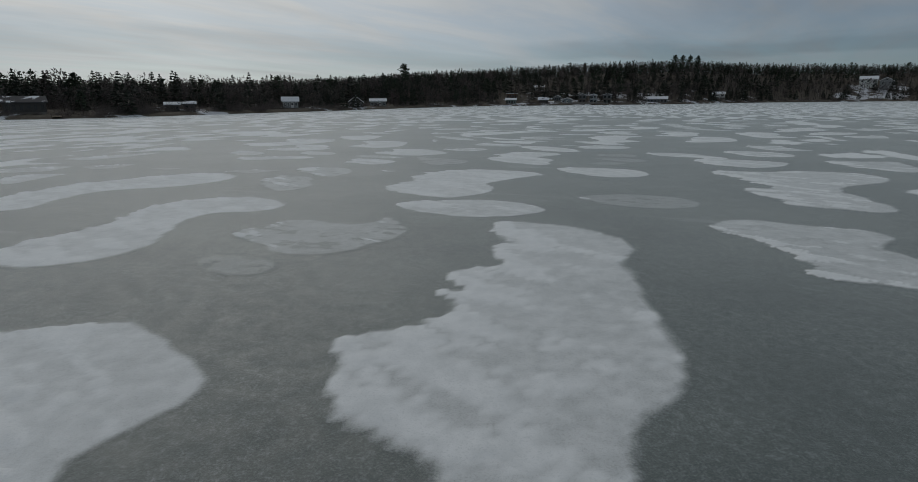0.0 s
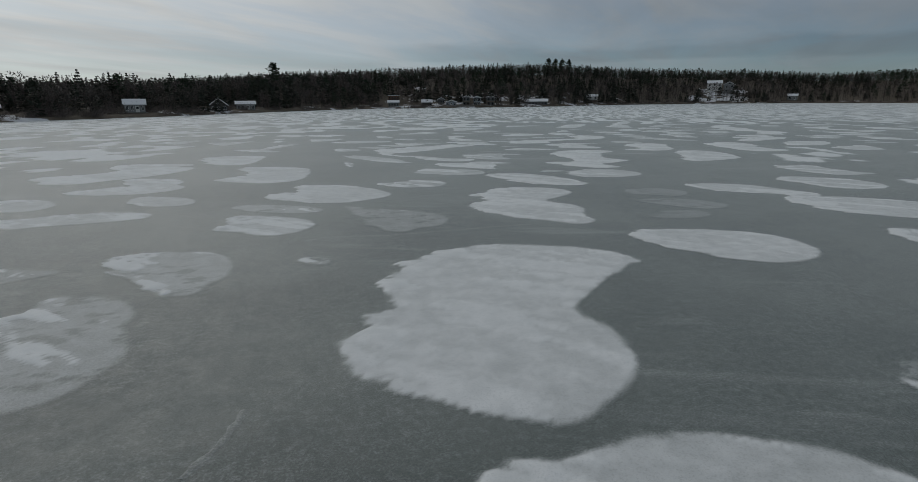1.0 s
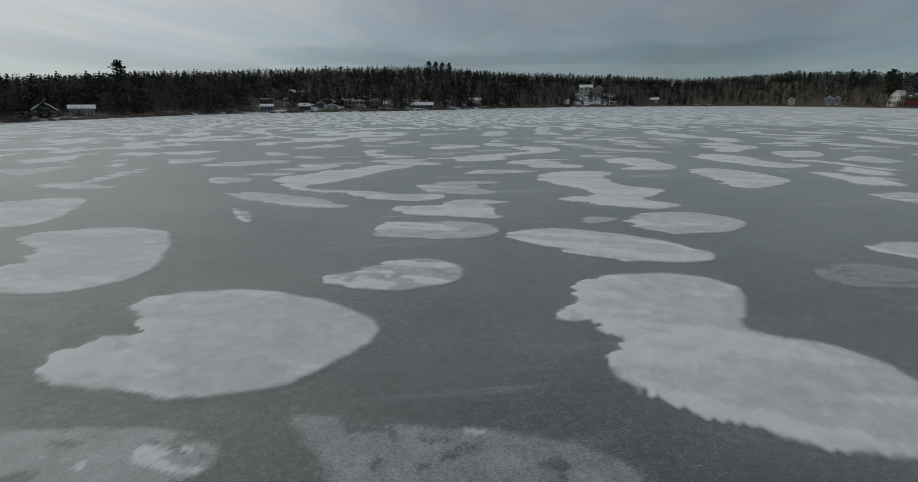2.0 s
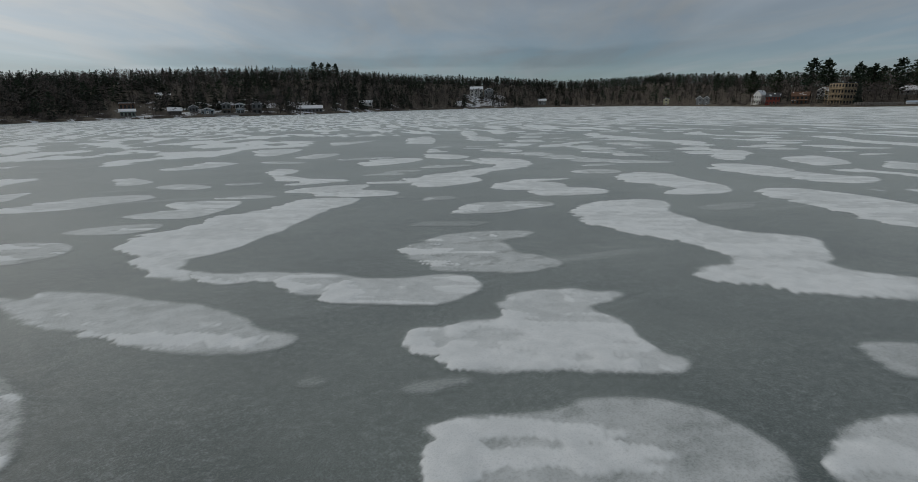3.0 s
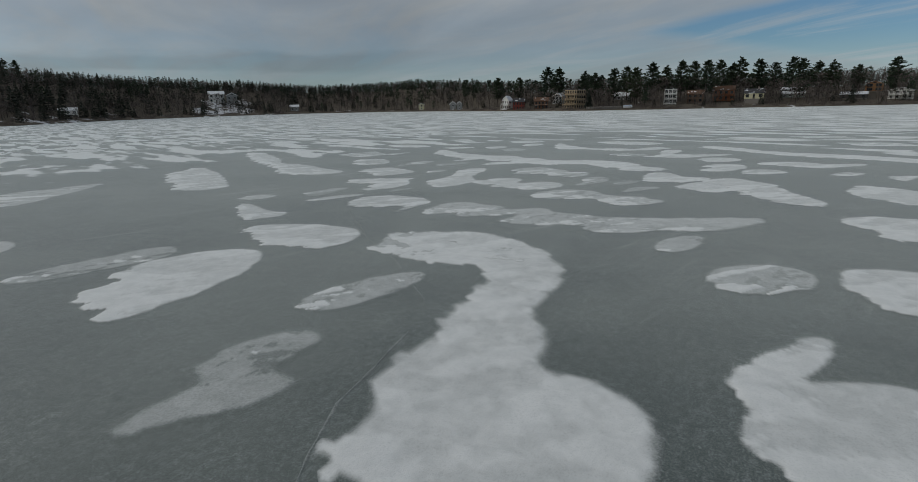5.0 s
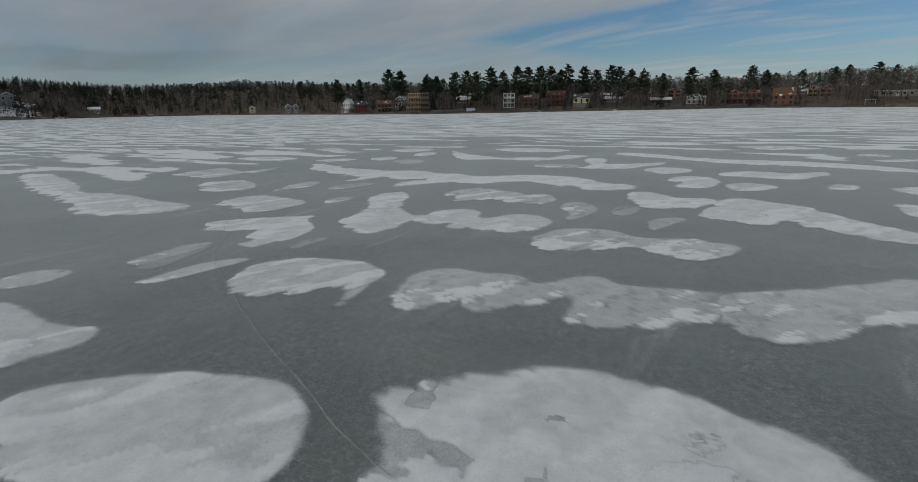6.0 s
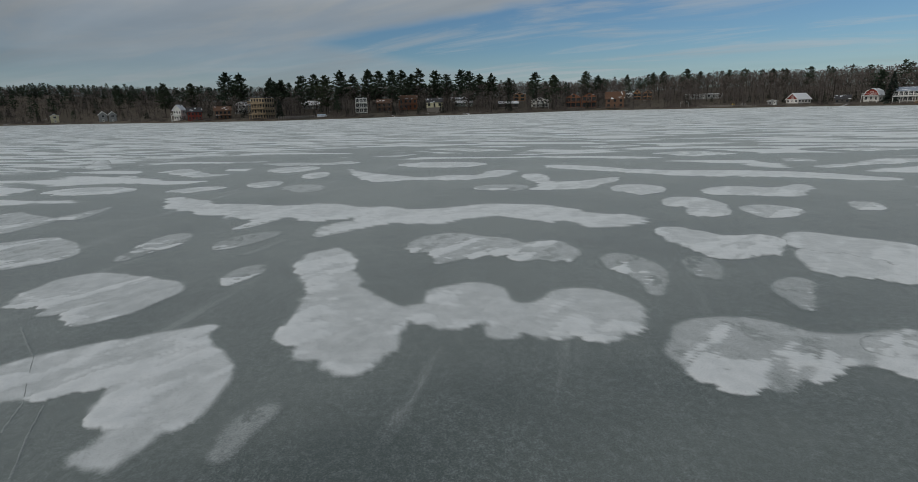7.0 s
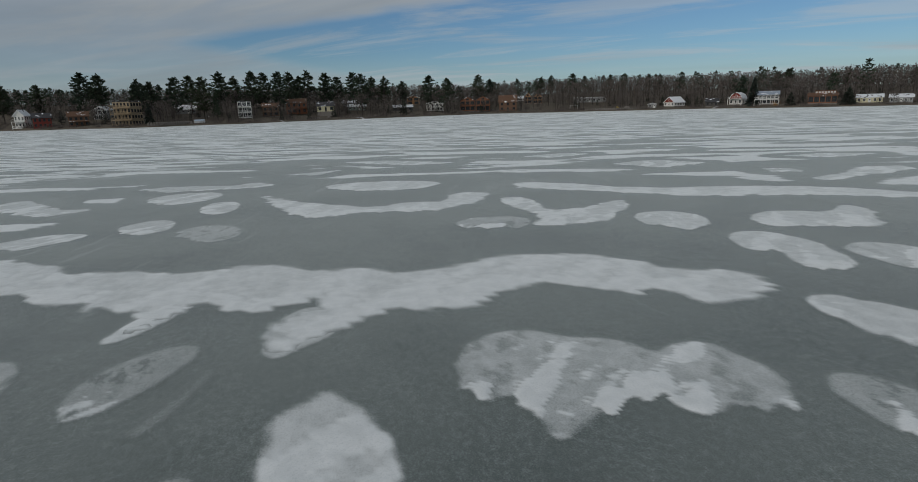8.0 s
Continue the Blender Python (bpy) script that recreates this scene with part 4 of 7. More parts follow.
drift([(39.86, 95.81, 1.77), (41.39, 98.41, 1.43), (42.46, 100.55, 1.19), (47.05, 108.05, 1.16), (45.22, 105.45, 1.12), (48.74, 110.34, 1.09), (50.11, 112.18, 0.93), (45.98, 106.52, 1.16), (43.99, 103.92, 0.85), (39.71, 94.12, 1.16), (47.97, 109.27, 1.14), (43.23, 102.54, 0.71), (40.78, 97.64, 1.61), (49.20, 111.11, 0.98), (42.01, 99.48, 1.36), (50.88, 113.10, 0.56), (42.77, 101.47, 0.91), (44.45, 104.37, 0.89), (39.71, 94.74, 1.51), (43.69, 103.46, 0.77), (51.03, 113.71, 0.41), (46.29, 107.13, 1.07), (40.02, 96.27, 1.71), (47.51, 108.66, 1.15), (46.90, 106.98, 0.75), (49.65, 111.41, 0.93), (50.42, 112.64, 0.81)], 0.85, 84)
drift([(31.39, 83.21, 1.50), (31.45, 82.07, 1.02), (31.42, 82.73, 1.43), (31.54, 83.48, 1.33), (31.48, 81.53, 0.70), (30.04, 83.36, 0.44), (31.03, 83.36, 1.23), (31.48, 83.66, 1.20), (31.69, 82.13, 0.94), (29.92, 82.52, 0.11), (30.22, 82.34, 0.26)], 0.85, 85)
drift([(30.25, 81.12, 0.13), (30.46, 81.09, 0.13), (30.07, 81.12, 0.10), (30.67, 81.03, 0.08), (29.89, 81.09, 0.07), (29.35, 81.06, 0.05), (29.44, 81.06, 0.04), (30.55, 81.06, 0.10), (29.74, 81.09, 0.05), (29.50, 81.09, 0.04), (29.80, 81.06, 0.04), (29.98, 81.09, 0.08), (30.16, 81.12, 0.13), (30.73, 81.00, 0.06), (30.31, 81.12, 0.13), (29.38, 81.09, 0.05)], 0.75, 86)
drift([(30.45, 74.74, 1.25), (31.26, 79.03, 1.18), (30.85, 77.41, 0.88), (30.74, 73.70, 0.90), (31.49, 75.79, 0.62), (29.58, 75.38, 0.72), (30.22, 79.49, 0.61), (30.16, 77.87, 0.57), (31.14, 76.31, 0.59), (31.55, 77.76, 0.69), (31.14, 72.48, 0.33), (31.66, 75.50, 0.57), (30.80, 73.01, 0.54), (29.81, 79.49, 0.44), (30.62, 73.82, 0.98), (29.75, 77.99, 0.31), (30.85, 79.20, 0.98), (29.81, 75.15, 0.90), (30.80, 76.95, 0.64), (31.14, 72.95, 0.34), (29.29, 75.90, 0.25)], 0.72, 87)
drift([(37.48, 87.24, 1.24), (35.79, 86.14, 0.90), (37.05, 88.73, 0.97), (36.50, 86.34, 1.02), (34.57, 86.14, 0.44), (34.18, 86.30, 0.35), (38.70, 86.61, 0.28), (37.40, 88.03, 1.03), (35.20, 85.90, 0.57), (36.42, 88.85, 0.52), (36.93, 86.57, 1.00), (37.12, 89.17, 0.63), (38.34, 86.81, 0.52), (34.18, 86.49, 0.25), (35.63, 86.53, 0.56), (36.30, 86.10, 0.86)], 0.90, 88)
drift([(38.82, 83.44, 1.33), (38.55, 78.22, 1.19), (40.04, 80.73, 1.04), (43.77, 84.72, 0.89), (42.21, 84.38, 0.81), (38.35, 79.44, 0.97), (40.58, 83.91, 0.82), (37.60, 83.17, 0.86), (38.89, 81.34, 0.69), (39.50, 78.02, 0.85), (44.51, 84.72, 0.77), (36.86, 83.23, 0.58), (41.60, 84.18, 0.73), (39.16, 80.46, 0.90), (39.63, 83.71, 1.06), (38.96, 77.95, 1.14), (43.29, 84.72, 0.83), (37.53, 83.64, 0.72), (39.16, 81.88, 0.50), (37.74, 80.05, 0.44), (37.40, 78.22, 0.38), (44.72, 84.86, 0.66), (38.35, 83.44, 1.22), (40.31, 80.52, 0.82), (43.16, 84.52, 0.77), (45.39, 84.66, 0.20)], 0.88, 89)
drift([(36.50, 75.48, 1.47), (35.97, 73.58, 0.74), (35.61, 76.57, 0.76), (36.30, 72.65, 0.45), (35.73, 73.46, 0.68), (36.22, 75.92, 1.27), (36.50, 72.17, 0.25), (36.14, 74.19, 0.78), (36.09, 73.06, 0.61), (35.13, 73.54, 0.24), (35.01, 76.73, 0.27), (36.01, 76.25, 1.05)], 0.72, 90)
drift([(41.96, 90.82, 1.44), (41.44, 89.64, 1.37), (42.89, 91.42, 0.82), (40.24, 89.46, 0.63), (41.56, 89.46, 1.27), (41.20, 91.57, 0.54), (42.23, 91.03, 1.28), (40.63, 89.43, 0.87), (41.78, 90.09, 1.34), (41.71, 91.36, 0.93)], 0.85, 91)
drift([(41.19, 69.33, 1.52), (41.28, 68.13, 0.74), (41.88, 69.51, 1.05), (39.90, 69.39, 0.58), (40.95, 70.50, 0.64), (41.55, 69.63, 1.24), (41.46, 67.83, 0.50), (40.71, 69.33, 1.20), (40.68, 71.01, 0.23), (41.28, 68.55, 1.02)], 0.92, 92)
drift([(39.40, 72.69, 0.48), (39.82, 72.30, 0.39), (38.92, 72.96, 0.40), (38.35, 73.17, 0.19), (39.94, 72.21, 0.34), (38.68, 73.05, 0.29), (39.61, 72.51, 0.46), (38.14, 73.26, 0.11), (39.13, 72.87, 0.44), (39.73, 72.39, 0.44), (38.62, 73.02, 0.25), (38.50, 73.14, 0.21)], 0.60, 93)
drift([(34.89, 84.44, 0.24), (34.47, 84.56, 0.21), (34.14, 84.59, 0.18), (35.16, 84.29, 0.18), (34.62, 84.53, 0.22), (35.04, 84.35, 0.22), (34.32, 84.56, 0.19), (35.28, 84.23, 0.10), (34.08, 84.62, 0.14), (34.74, 84.50, 0.23), (34.95, 84.41, 0.24)], 0.50, 94)
drift([(46.66, 95.28, 1.40), (47.91, 96.21, 1.16), (46.14, 94.90, 1.34), (47.84, 96.69, 0.96), (47.55, 96.02, 1.33), (46.08, 94.67, 1.19), (48.16, 97.26, 0.46), (48.83, 96.08, 0.35), (47.14, 95.66, 1.35)], 0.75, 95)
drift([(63.16, 102.50, 1.59), (62.62, 100.55, 1.16), (63.49, 103.58, 1.29), (62.78, 101.42, 1.45), (63.36, 103.92, 1.07), (62.91, 101.30, 1.40), (63.41, 102.96, 1.47), (63.49, 104.21, 0.83), (62.95, 101.76, 1.52), (63.32, 103.17, 1.42)], 0.85, 96)
drift([(47.51, 91.10, 0.71), (46.37, 91.31, 0.50), (48.50, 91.07, 0.52), (45.74, 91.46, 0.33), (46.82, 91.19, 0.62), (47.84, 91.07, 0.70), (45.29, 91.49, 0.20), (45.92, 91.40, 0.38), (48.26, 91.04, 0.60), (47.09, 91.16, 0.66), (45.47, 91.46, 0.25), (48.14, 91.13, 0.61)], 0.65, 97)
drift([(43.05, 86.89, 0.47), (42.39, 87.04, 0.33), (43.41, 86.80, 0.40), (42.09, 87.07, 0.21), (42.72, 86.98, 0.42), (43.53, 86.71, 0.31), (43.26, 86.83, 0.45), (42.60, 87.04, 0.38), (42.99, 86.92, 0.46), (42.24, 87.10, 0.25)], 0.60, 98)
drift([(42.07, 75.68, 0.69), (41.02, 75.65, 0.46), (42.70, 75.83, 0.59), (40.39, 75.83, 0.30), (41.65, 75.59, 0.59), (39.97, 75.98, 0.21), (39.73, 76.07, 0.18), (42.40, 75.77, 0.67), (40.72, 75.71, 0.37), (42.94, 75.80, 0.41), (41.47, 75.65, 0.54), (41.32, 75.53, 0.46), (40.12, 75.95, 0.23), (39.61, 76.07, 0.13), (41.80, 75.68, 0.62)], 0.60, 99)
drift([(41.84, 73.78, 0.47), (41.24, 73.96, 0.42), (42.14, 73.63, 0.39), (40.79, 74.05, 0.29), (41.45, 73.90, 0.44), (42.05, 73.75, 0.43), (41.00, 74.02, 0.37), (40.55, 74.08, 0.11), (42.20, 73.54, 0.31), (41.69, 73.81, 0.45)], 0.50, 100)
drift([(45.17, 80.37, 1.49), (43.96, 78.02, 1.08), (45.78, 80.75, 1.23), (45.02, 79.50, 1.11), (44.22, 77.79, 1.00), (43.84, 80.90, 0.45), (45.40, 80.98, 1.14), (46.23, 80.75, 0.90), (43.80, 77.83, 0.93), (44.75, 77.56, 0.56), (44.45, 78.74, 0.88), (45.36, 79.16, 0.73), (43.58, 78.51, 0.57), (43.50, 81.05, 0.23), (44.87, 77.22, 0.31), (43.27, 81.21, 0.13)], 0.72, 101)
drift([(43.68, 71.82, 1.41), (45.25, 72.49, 0.87), (44.28, 70.42, 0.62), (46.15, 72.59, 0.56), (42.88, 72.32, 0.75), (44.65, 72.39, 1.06), (43.78, 71.25, 1.12), (44.48, 70.22, 0.48), (45.75, 72.72, 0.62), (44.22, 72.49, 0.91), (44.02, 70.72, 0.81)], 0.90, 102)
drift([(53.01, 86.50, 1.73), (50.82, 76.90, 1.69), (50.82, 81.45, 1.56), (54.19, 90.87, 1.50), (52.84, 88.68, 1.59), (51.49, 78.42, 1.62), (52.17, 84.64, 1.35), (47.96, 74.55, 1.09), (56.54, 93.73, 1.07), (50.48, 83.13, 1.37), (55.20, 92.72, 0.87), (48.97, 74.88, 1.04), (49.14, 84.81, 0.82), (52.00, 85.65, 1.58), (57.55, 94.57, 0.74), (48.46, 73.70, 0.98), (52.34, 83.63, 1.05), (58.56, 95.25, 0.53), (51.16, 80.44, 1.40), (49.81, 76.57, 1.20), (53.18, 88.51, 1.61), (51.49, 88.51, 0.72), (50.15, 75.72, 1.09), (48.13, 85.32, 0.43), (53.51, 89.52, 1.49), (54.86, 91.38, 1.04), (55.87, 93.40, 1.00), (53.51, 86.83, 1.40), (51.33, 79.43, 1.39), (49.31, 84.31, 0.70), (50.15, 88.68, 0.25), (50.48, 81.61, 1.41), (51.16, 82.62, 1.36)], 0.97, 103)
drift([(51.39, 69.32, 1.29), (49.07, 69.75, 0.84), (50.25, 69.28, 0.98), (52.28, 69.07, 0.74), (50.93, 70.35, 0.42), (49.61, 69.43, 0.87), (51.79, 69.25, 1.11), (48.54, 69.78, 0.44), (50.89, 69.14, 1.04), (51.18, 70.03, 0.69), (48.79, 70.57, 0.11)], 0.90, 104)
drift([(49.09, 66.98, 1.07), (48.10, 67.58, 0.66), (48.73, 67.22, 0.97), (49.24, 66.92, 0.98), (47.77, 67.79, 0.39), (49.30, 67.04, 0.92)], 0.80, 105)
drift([(54.16, 65.11, 1.55), (53.49, 64.07, 1.37), (54.25, 62.08, 0.67), (54.11, 66.30, 1.00), (54.87, 61.60, 0.53), (53.92, 62.98, 0.88), (52.78, 63.97, 0.94), (53.68, 66.87, 0.55), (55.25, 61.32, 0.36), (53.49, 64.26, 1.43), (54.49, 65.87, 1.01), (54.68, 61.56, 0.52), (54.54, 62.13, 0.53), (53.68, 63.50, 1.11), (53.82, 66.30, 0.81)], 0.90, 106)
drift([(56.22, 69.90, 1.40), (55.08, 70.17, 0.91), (55.77, 69.99, 1.31), (56.46, 69.78, 1.22), (55.23, 70.02, 1.00)], 0.92, 107)
drift([(58.34, 73.37, 1.54), (59.22, 71.34, 0.94), (62.73, 74.20, 0.81), (61.53, 74.25, 0.72), (59.93, 70.36, 0.65), (57.47, 74.64, 0.73), (59.82, 74.14, 0.63), (63.77, 74.03, 0.50), (58.62, 72.44, 1.27), (60.37, 74.31, 0.52), (60.15, 70.08, 0.56), (57.30, 75.24, 0.43), (63.06, 74.20, 0.78), (60.65, 69.59, 0.26), (61.80, 74.20, 0.75), (60.98, 74.47, 0.48), (63.77, 74.25, 0.49), (59.50, 70.69, 0.65), (57.69, 73.98, 0.95), (60.92, 74.14, 0.43), (62.18, 74.47, 0.55), (60.76, 69.81, 0.18)], 0.88, 108)
drift([(58.46, 77.22, 1.11), (58.31, 76.50, 1.01), (58.40, 78.00, 0.72), (58.67, 77.67, 0.81), (58.19, 76.50, 0.95), (58.22, 77.85, 0.66)], 0.60, 109)
drift([(64.17, 83.67, 1.52), (63.63, 79.22, 1.32), (65.05, 76.37, 1.04), (65.86, 84.82, 1.07), (63.72, 81.44, 0.83), (63.99, 77.17, 0.89), (66.12, 75.84, 0.83), (67.46, 85.71, 0.66), (68.53, 86.25, 0.51), (63.72, 79.66, 1.23), (66.21, 85.18, 0.97), (65.41, 84.65, 1.22), (63.36, 77.97, 0.72), (63.90, 82.60, 1.00), (65.94, 75.57, 0.79), (65.86, 76.10, 0.99), (63.36, 80.73, 0.69), (69.86, 86.78, 0.26), (67.64, 85.98, 0.59), (66.83, 85.71, 0.65), (70.57, 86.96, 0.24), (69.33, 86.34, 0.23), (69.24, 86.69, 0.22), (64.52, 83.93, 1.44), (64.43, 76.81, 0.92), (67.99, 85.89, 0.53), (66.83, 85.36, 0.77), (63.45, 78.59, 1.05), (64.79, 84.65, 1.02), (63.45, 84.02, 0.82)], 0.93, 110)
drift([(72.21, 79.77, 2.12), (71.68, 78.14, 1.70), (72.78, 81.40, 1.66), (73.15, 82.56, 0.96), (72.63, 80.82, 1.90), (71.84, 78.77, 1.92), (72.10, 80.40, 1.81), (71.73, 77.24, 0.92), (73.05, 81.98, 1.32), (71.78, 78.35, 1.82), (71.99, 79.50, 2.03)], 0.92, 111)
drift([(61.10, 62.56, 1.69), (59.58, 59.03, 1.58), (66.65, 69.75, 1.33), (62.11, 64.83, 1.41), (57.31, 56.63, 1.25), (63.49, 66.60, 1.11), (68.04, 71.01, 1.13), (65.39, 68.49, 1.12), (60.47, 61.05, 1.59), (58.45, 57.51, 1.36), (56.43, 55.87, 0.91), (64.00, 67.23, 1.07), (61.48, 63.82, 1.55), (62.99, 66.09, 1.22), (60.21, 60.16, 1.57), (67.15, 70.26, 1.29), (68.67, 71.52, 0.71), (66.02, 69.12, 1.25), (64.63, 68.11, 0.95), (60.97, 61.55, 1.45), (58.07, 57.51, 1.25), (61.73, 63.44, 1.39), (58.95, 58.65, 1.27), (56.43, 55.24, 0.52)], 0.95, 112)
drift([(63.72, 91.71, 1.06), (62.64, 91.41, 0.71), (64.02, 91.71, 0.92), (63.36, 91.65, 1.01), (62.94, 91.47, 0.86), (64.50, 91.77, 0.49)], 0.80, 113)
drift([(61.27, 88.82, 1.13), (60.31, 88.43, 0.91), (62.08, 89.06, 0.71), (60.88, 88.61, 1.09), (61.69, 89.03, 0.96), (59.98, 88.37, 0.67)], 0.60, 114)
drift([(62.00, 95.51, 1.11), (62.30, 94.67, 0.79), (61.79, 95.93, 0.96), (62.15, 95.21, 1.05), (61.79, 96.29, 0.68), (62.39, 94.52, 0.68), (61.52, 96.74, 0.24), (61.79, 95.72, 0.97)], 0.85, 115)
drift([(47.29, 88.34, 0.68), (48.07, 87.74, 0.51), (46.69, 88.58, 0.53), (47.80, 87.98, 0.62), (48.34, 87.47, 0.26), (46.90, 88.58, 0.59), (47.53, 88.19, 0.67), (47.05, 88.46, 0.65), (46.63, 88.61, 0.50), (48.19, 87.65, 0.43)], 0.50, 116)
drift([(45.69, 87.29, 0.11), (45.39, 87.47, 0.11), (45.54, 87.38, 0.11), (45.84, 87.23, 0.10), (46.05, 87.14, 0.09), (46.44, 86.99, 0.07), (46.26, 87.05, 0.07), (45.27, 87.56, 0.08), (46.68, 86.90, 0.06), (46.17, 87.08, 0.07), (45.96, 87.17, 0.09), (46.59, 86.93, 0.07), (47.07, 86.75, 0.04), (46.98, 86.78, 0.05), (46.89, 86.81, 0.05), (46.80, 86.84, 0.05), (46.35, 87.02, 0.07), (46.53, 86.96, 0.06), (46.74, 86.87, 0.06), (45.63, 87.32, 0.11), (45.33, 87.50, 0.11)], 0.35, 117)
drift([(68.02, 89.12, 0.95), (67.00, 89.09, 0.81), (68.80, 89.24, 0.70), (66.28, 89.00, 0.53), (67.42, 89.12, 0.91), (69.25, 89.33, 0.38), (68.56, 89.18, 0.82), (66.49, 89.06, 0.64), (66.82, 88.94, 0.67), (69.22, 89.60, 0.24), (65.95, 89.06, 0.25)], 0.85, 118)
drift([(72.50, 91.63, 1.86), (71.37, 91.50, 1.30), (72.73, 91.89, 1.71), (71.53, 91.70, 1.38), (72.73, 91.21, 1.47), (70.98, 91.63, 0.99), (71.56, 90.95, 0.97)], 0.85, 119)
drift([(13.01, 71.86, 0.43), (13.79, 71.32, 0.40), (14.09, 70.99, 0.32), (13.43, 71.59, 0.41), (12.80, 72.10, 0.33), (14.21, 70.78, 0.19), (14.00, 71.11, 0.35), (12.80, 72.01, 0.35), (13.16, 71.77, 0.42), (13.64, 71.41, 0.39), (12.74, 72.19, 0.25), (13.88, 71.26, 0.39), (14.15, 70.75, 0.16)], 0.90, 120)
drift([(51.51, 88.14, 0.41), (50.85, 88.44, 0.38), (50.28, 88.71, 0.34), (49.89, 88.89, 0.29), (49.68, 89.04, 0.23), (51.18, 88.29, 0.40), (51.60, 88.08, 0.39), (50.55, 88.56, 0.35), (50.13, 88.77, 0.33), (49.50, 89.16, 0.09), (51.81, 88.08, 0.23), (50.67, 88.53, 0.37), (51.78, 87.90, 0.19), (50.46, 88.68, 0.30)], 0.95, 121)
drift([(49.20, 84.80, 0.79), (48.51, 85.16, 0.62), (47.88, 85.46, 0.33), (49.44, 84.68, 0.70), (48.69, 85.10, 0.69), (49.32, 84.62, 0.71), (48.18, 85.31, 0.47), (47.76, 85.52, 0.24), (48.96, 84.92, 0.74)], 0.75, 122)
drift([(31.71, 86.06, 0.39), (30.96, 86.39, 0.35), (32.22, 85.67, 0.28), (30.48, 86.57, 0.27), (31.35, 86.24, 0.37), (31.95, 85.88, 0.34), (30.27, 86.75, 0.18), (32.40, 85.52, 0.21), (30.81, 86.45, 0.33), (30.18, 86.93, 0.07), (32.07, 85.79, 0.33), (31.11, 86.33, 0.36), (32.46, 85.43, 0.15), (31.47, 86.18, 0.38), (30.33, 86.60, 0.19), (30.63, 86.54, 0.28), (31.86, 85.97, 0.36)], 0.80, 123)
drift([(33.11, 88.11, 0.46), (32.42, 88.23, 0.40), (33.77, 87.93, 0.36), (31.88, 88.29, 0.29), (33.44, 88.05, 0.43), (32.78, 88.17, 0.44), (32.03, 88.26, 0.34), (34.04, 87.81, 0.19), (33.44, 87.96, 0.37), (32.21, 88.26, 0.37), (31.79, 88.32, 0.22), (33.56, 88.02, 0.42), (32.03, 88.35, 0.28)], 0.60, 124)
drift([(30.27, 71.83, 1.28), (31.31, 69.67, 1.01), (32.00, 68.55, 0.84), (30.83, 70.67, 1.08), (32.43, 68.03, 0.63), (29.80, 72.26, 0.88), (32.73, 67.60, 0.40), (31.56, 69.24, 0.97), (30.57, 71.27, 1.18), (31.61, 68.94, 0.89), (33.07, 67.39, 0.18), (30.96, 70.41, 1.06), (29.28, 72.69, 0.31), (30.83, 72.35, 0.61)], 0.75, 125)
drift([(35.43, 72.50, 1.00), (35.76, 71.63, 0.51), (36.06, 73.16, 0.47), (34.89, 72.65, 0.63), (35.58, 71.99, 0.76), (35.82, 72.86, 0.70), (35.79, 71.51, 0.44)], 0.75, 126)
drift([(42.60, 67.90, 1.37), (39.60, 66.80, 1.16), (38.10, 65.90, 1.02), (43.50, 68.70, 1.24), (41.20, 67.40, 1.23), (44.40, 68.70, 0.67), (38.80, 66.30, 1.13), (37.70, 65.60, 0.89), (40.40, 67.10, 1.18), (43.40, 68.80, 1.14)], 0.90, 127)
drift([(34.70, 101.20, 1.72), (33.00, 98.50, 1.54), (36.00, 103.40, 1.62), (31.50, 96.30, 1.43), (37.50, 104.90, 1.05), (33.70, 99.70, 1.63), (38.50, 105.90, 0.65), (32.30, 97.50, 1.49), (35.50, 102.50, 1.69), (36.70, 104.20, 1.34)], 0.85, 128)
drift([(41.30, 61.70, 1.75), (39.90, 60.70, 1.67), (42.50, 62.10, 1.27), (38.20, 60.10, 0.70), (43.70, 62.60, 0.44), (39.10, 60.40, 1.25), (41.60, 61.90, 1.73), (40.70, 61.20, 1.71)], 0.90, 129)
drift([(26.30, 103.40, 1.75), (24.70, 101.60, 1.08), (28.40, 103.80, 0.98), (24.10, 100.90, 0.79), (29.70, 104.10, 0.46), (25.70, 102.80, 1.53), (27.20, 103.50, 1.39), (25.70, 104.40, 0.86), (23.40, 100.30, 0.38), (28.90, 104.00, 0.73)], 0.70, 130)
drift([(76.80, 92.70, 1.39), (76.50, 88.30, 1.13), (76.40, 90.50, 1.08), (77.50, 93.90, 1.06), (76.50, 91.40, 1.24), (76.20, 89.20, 0.94), (77.40, 88.20, 0.61), (76.10, 87.40, 0.54), (77.80, 95.10, 0.33)], 0.80, 131)
drift([(8.40, 88.50, 1.36), (6.20, 87.50, 1.09), (8.70, 89.20, 1.18), (7.70, 87.80, 1.26), (8.80, 90.50, 0.47), (5.80, 87.30, 0.94), (9.40, 88.70, 0.75), (5.60, 87.70, 0.74), (7.00, 87.60, 1.15)], 0.85, 132)
drift([(24.80, 44.00, 1.39), (25.00, 45.30, 1.34), (25.10, 43.00, 1.18), (26.00, 42.50, 0.59), (25.90, 46.00, 0.61), (24.30, 46.20, 0.46), (26.45, 42.19, 0.30), (25.00, 43.00, 1.18)], 0.80, 133)
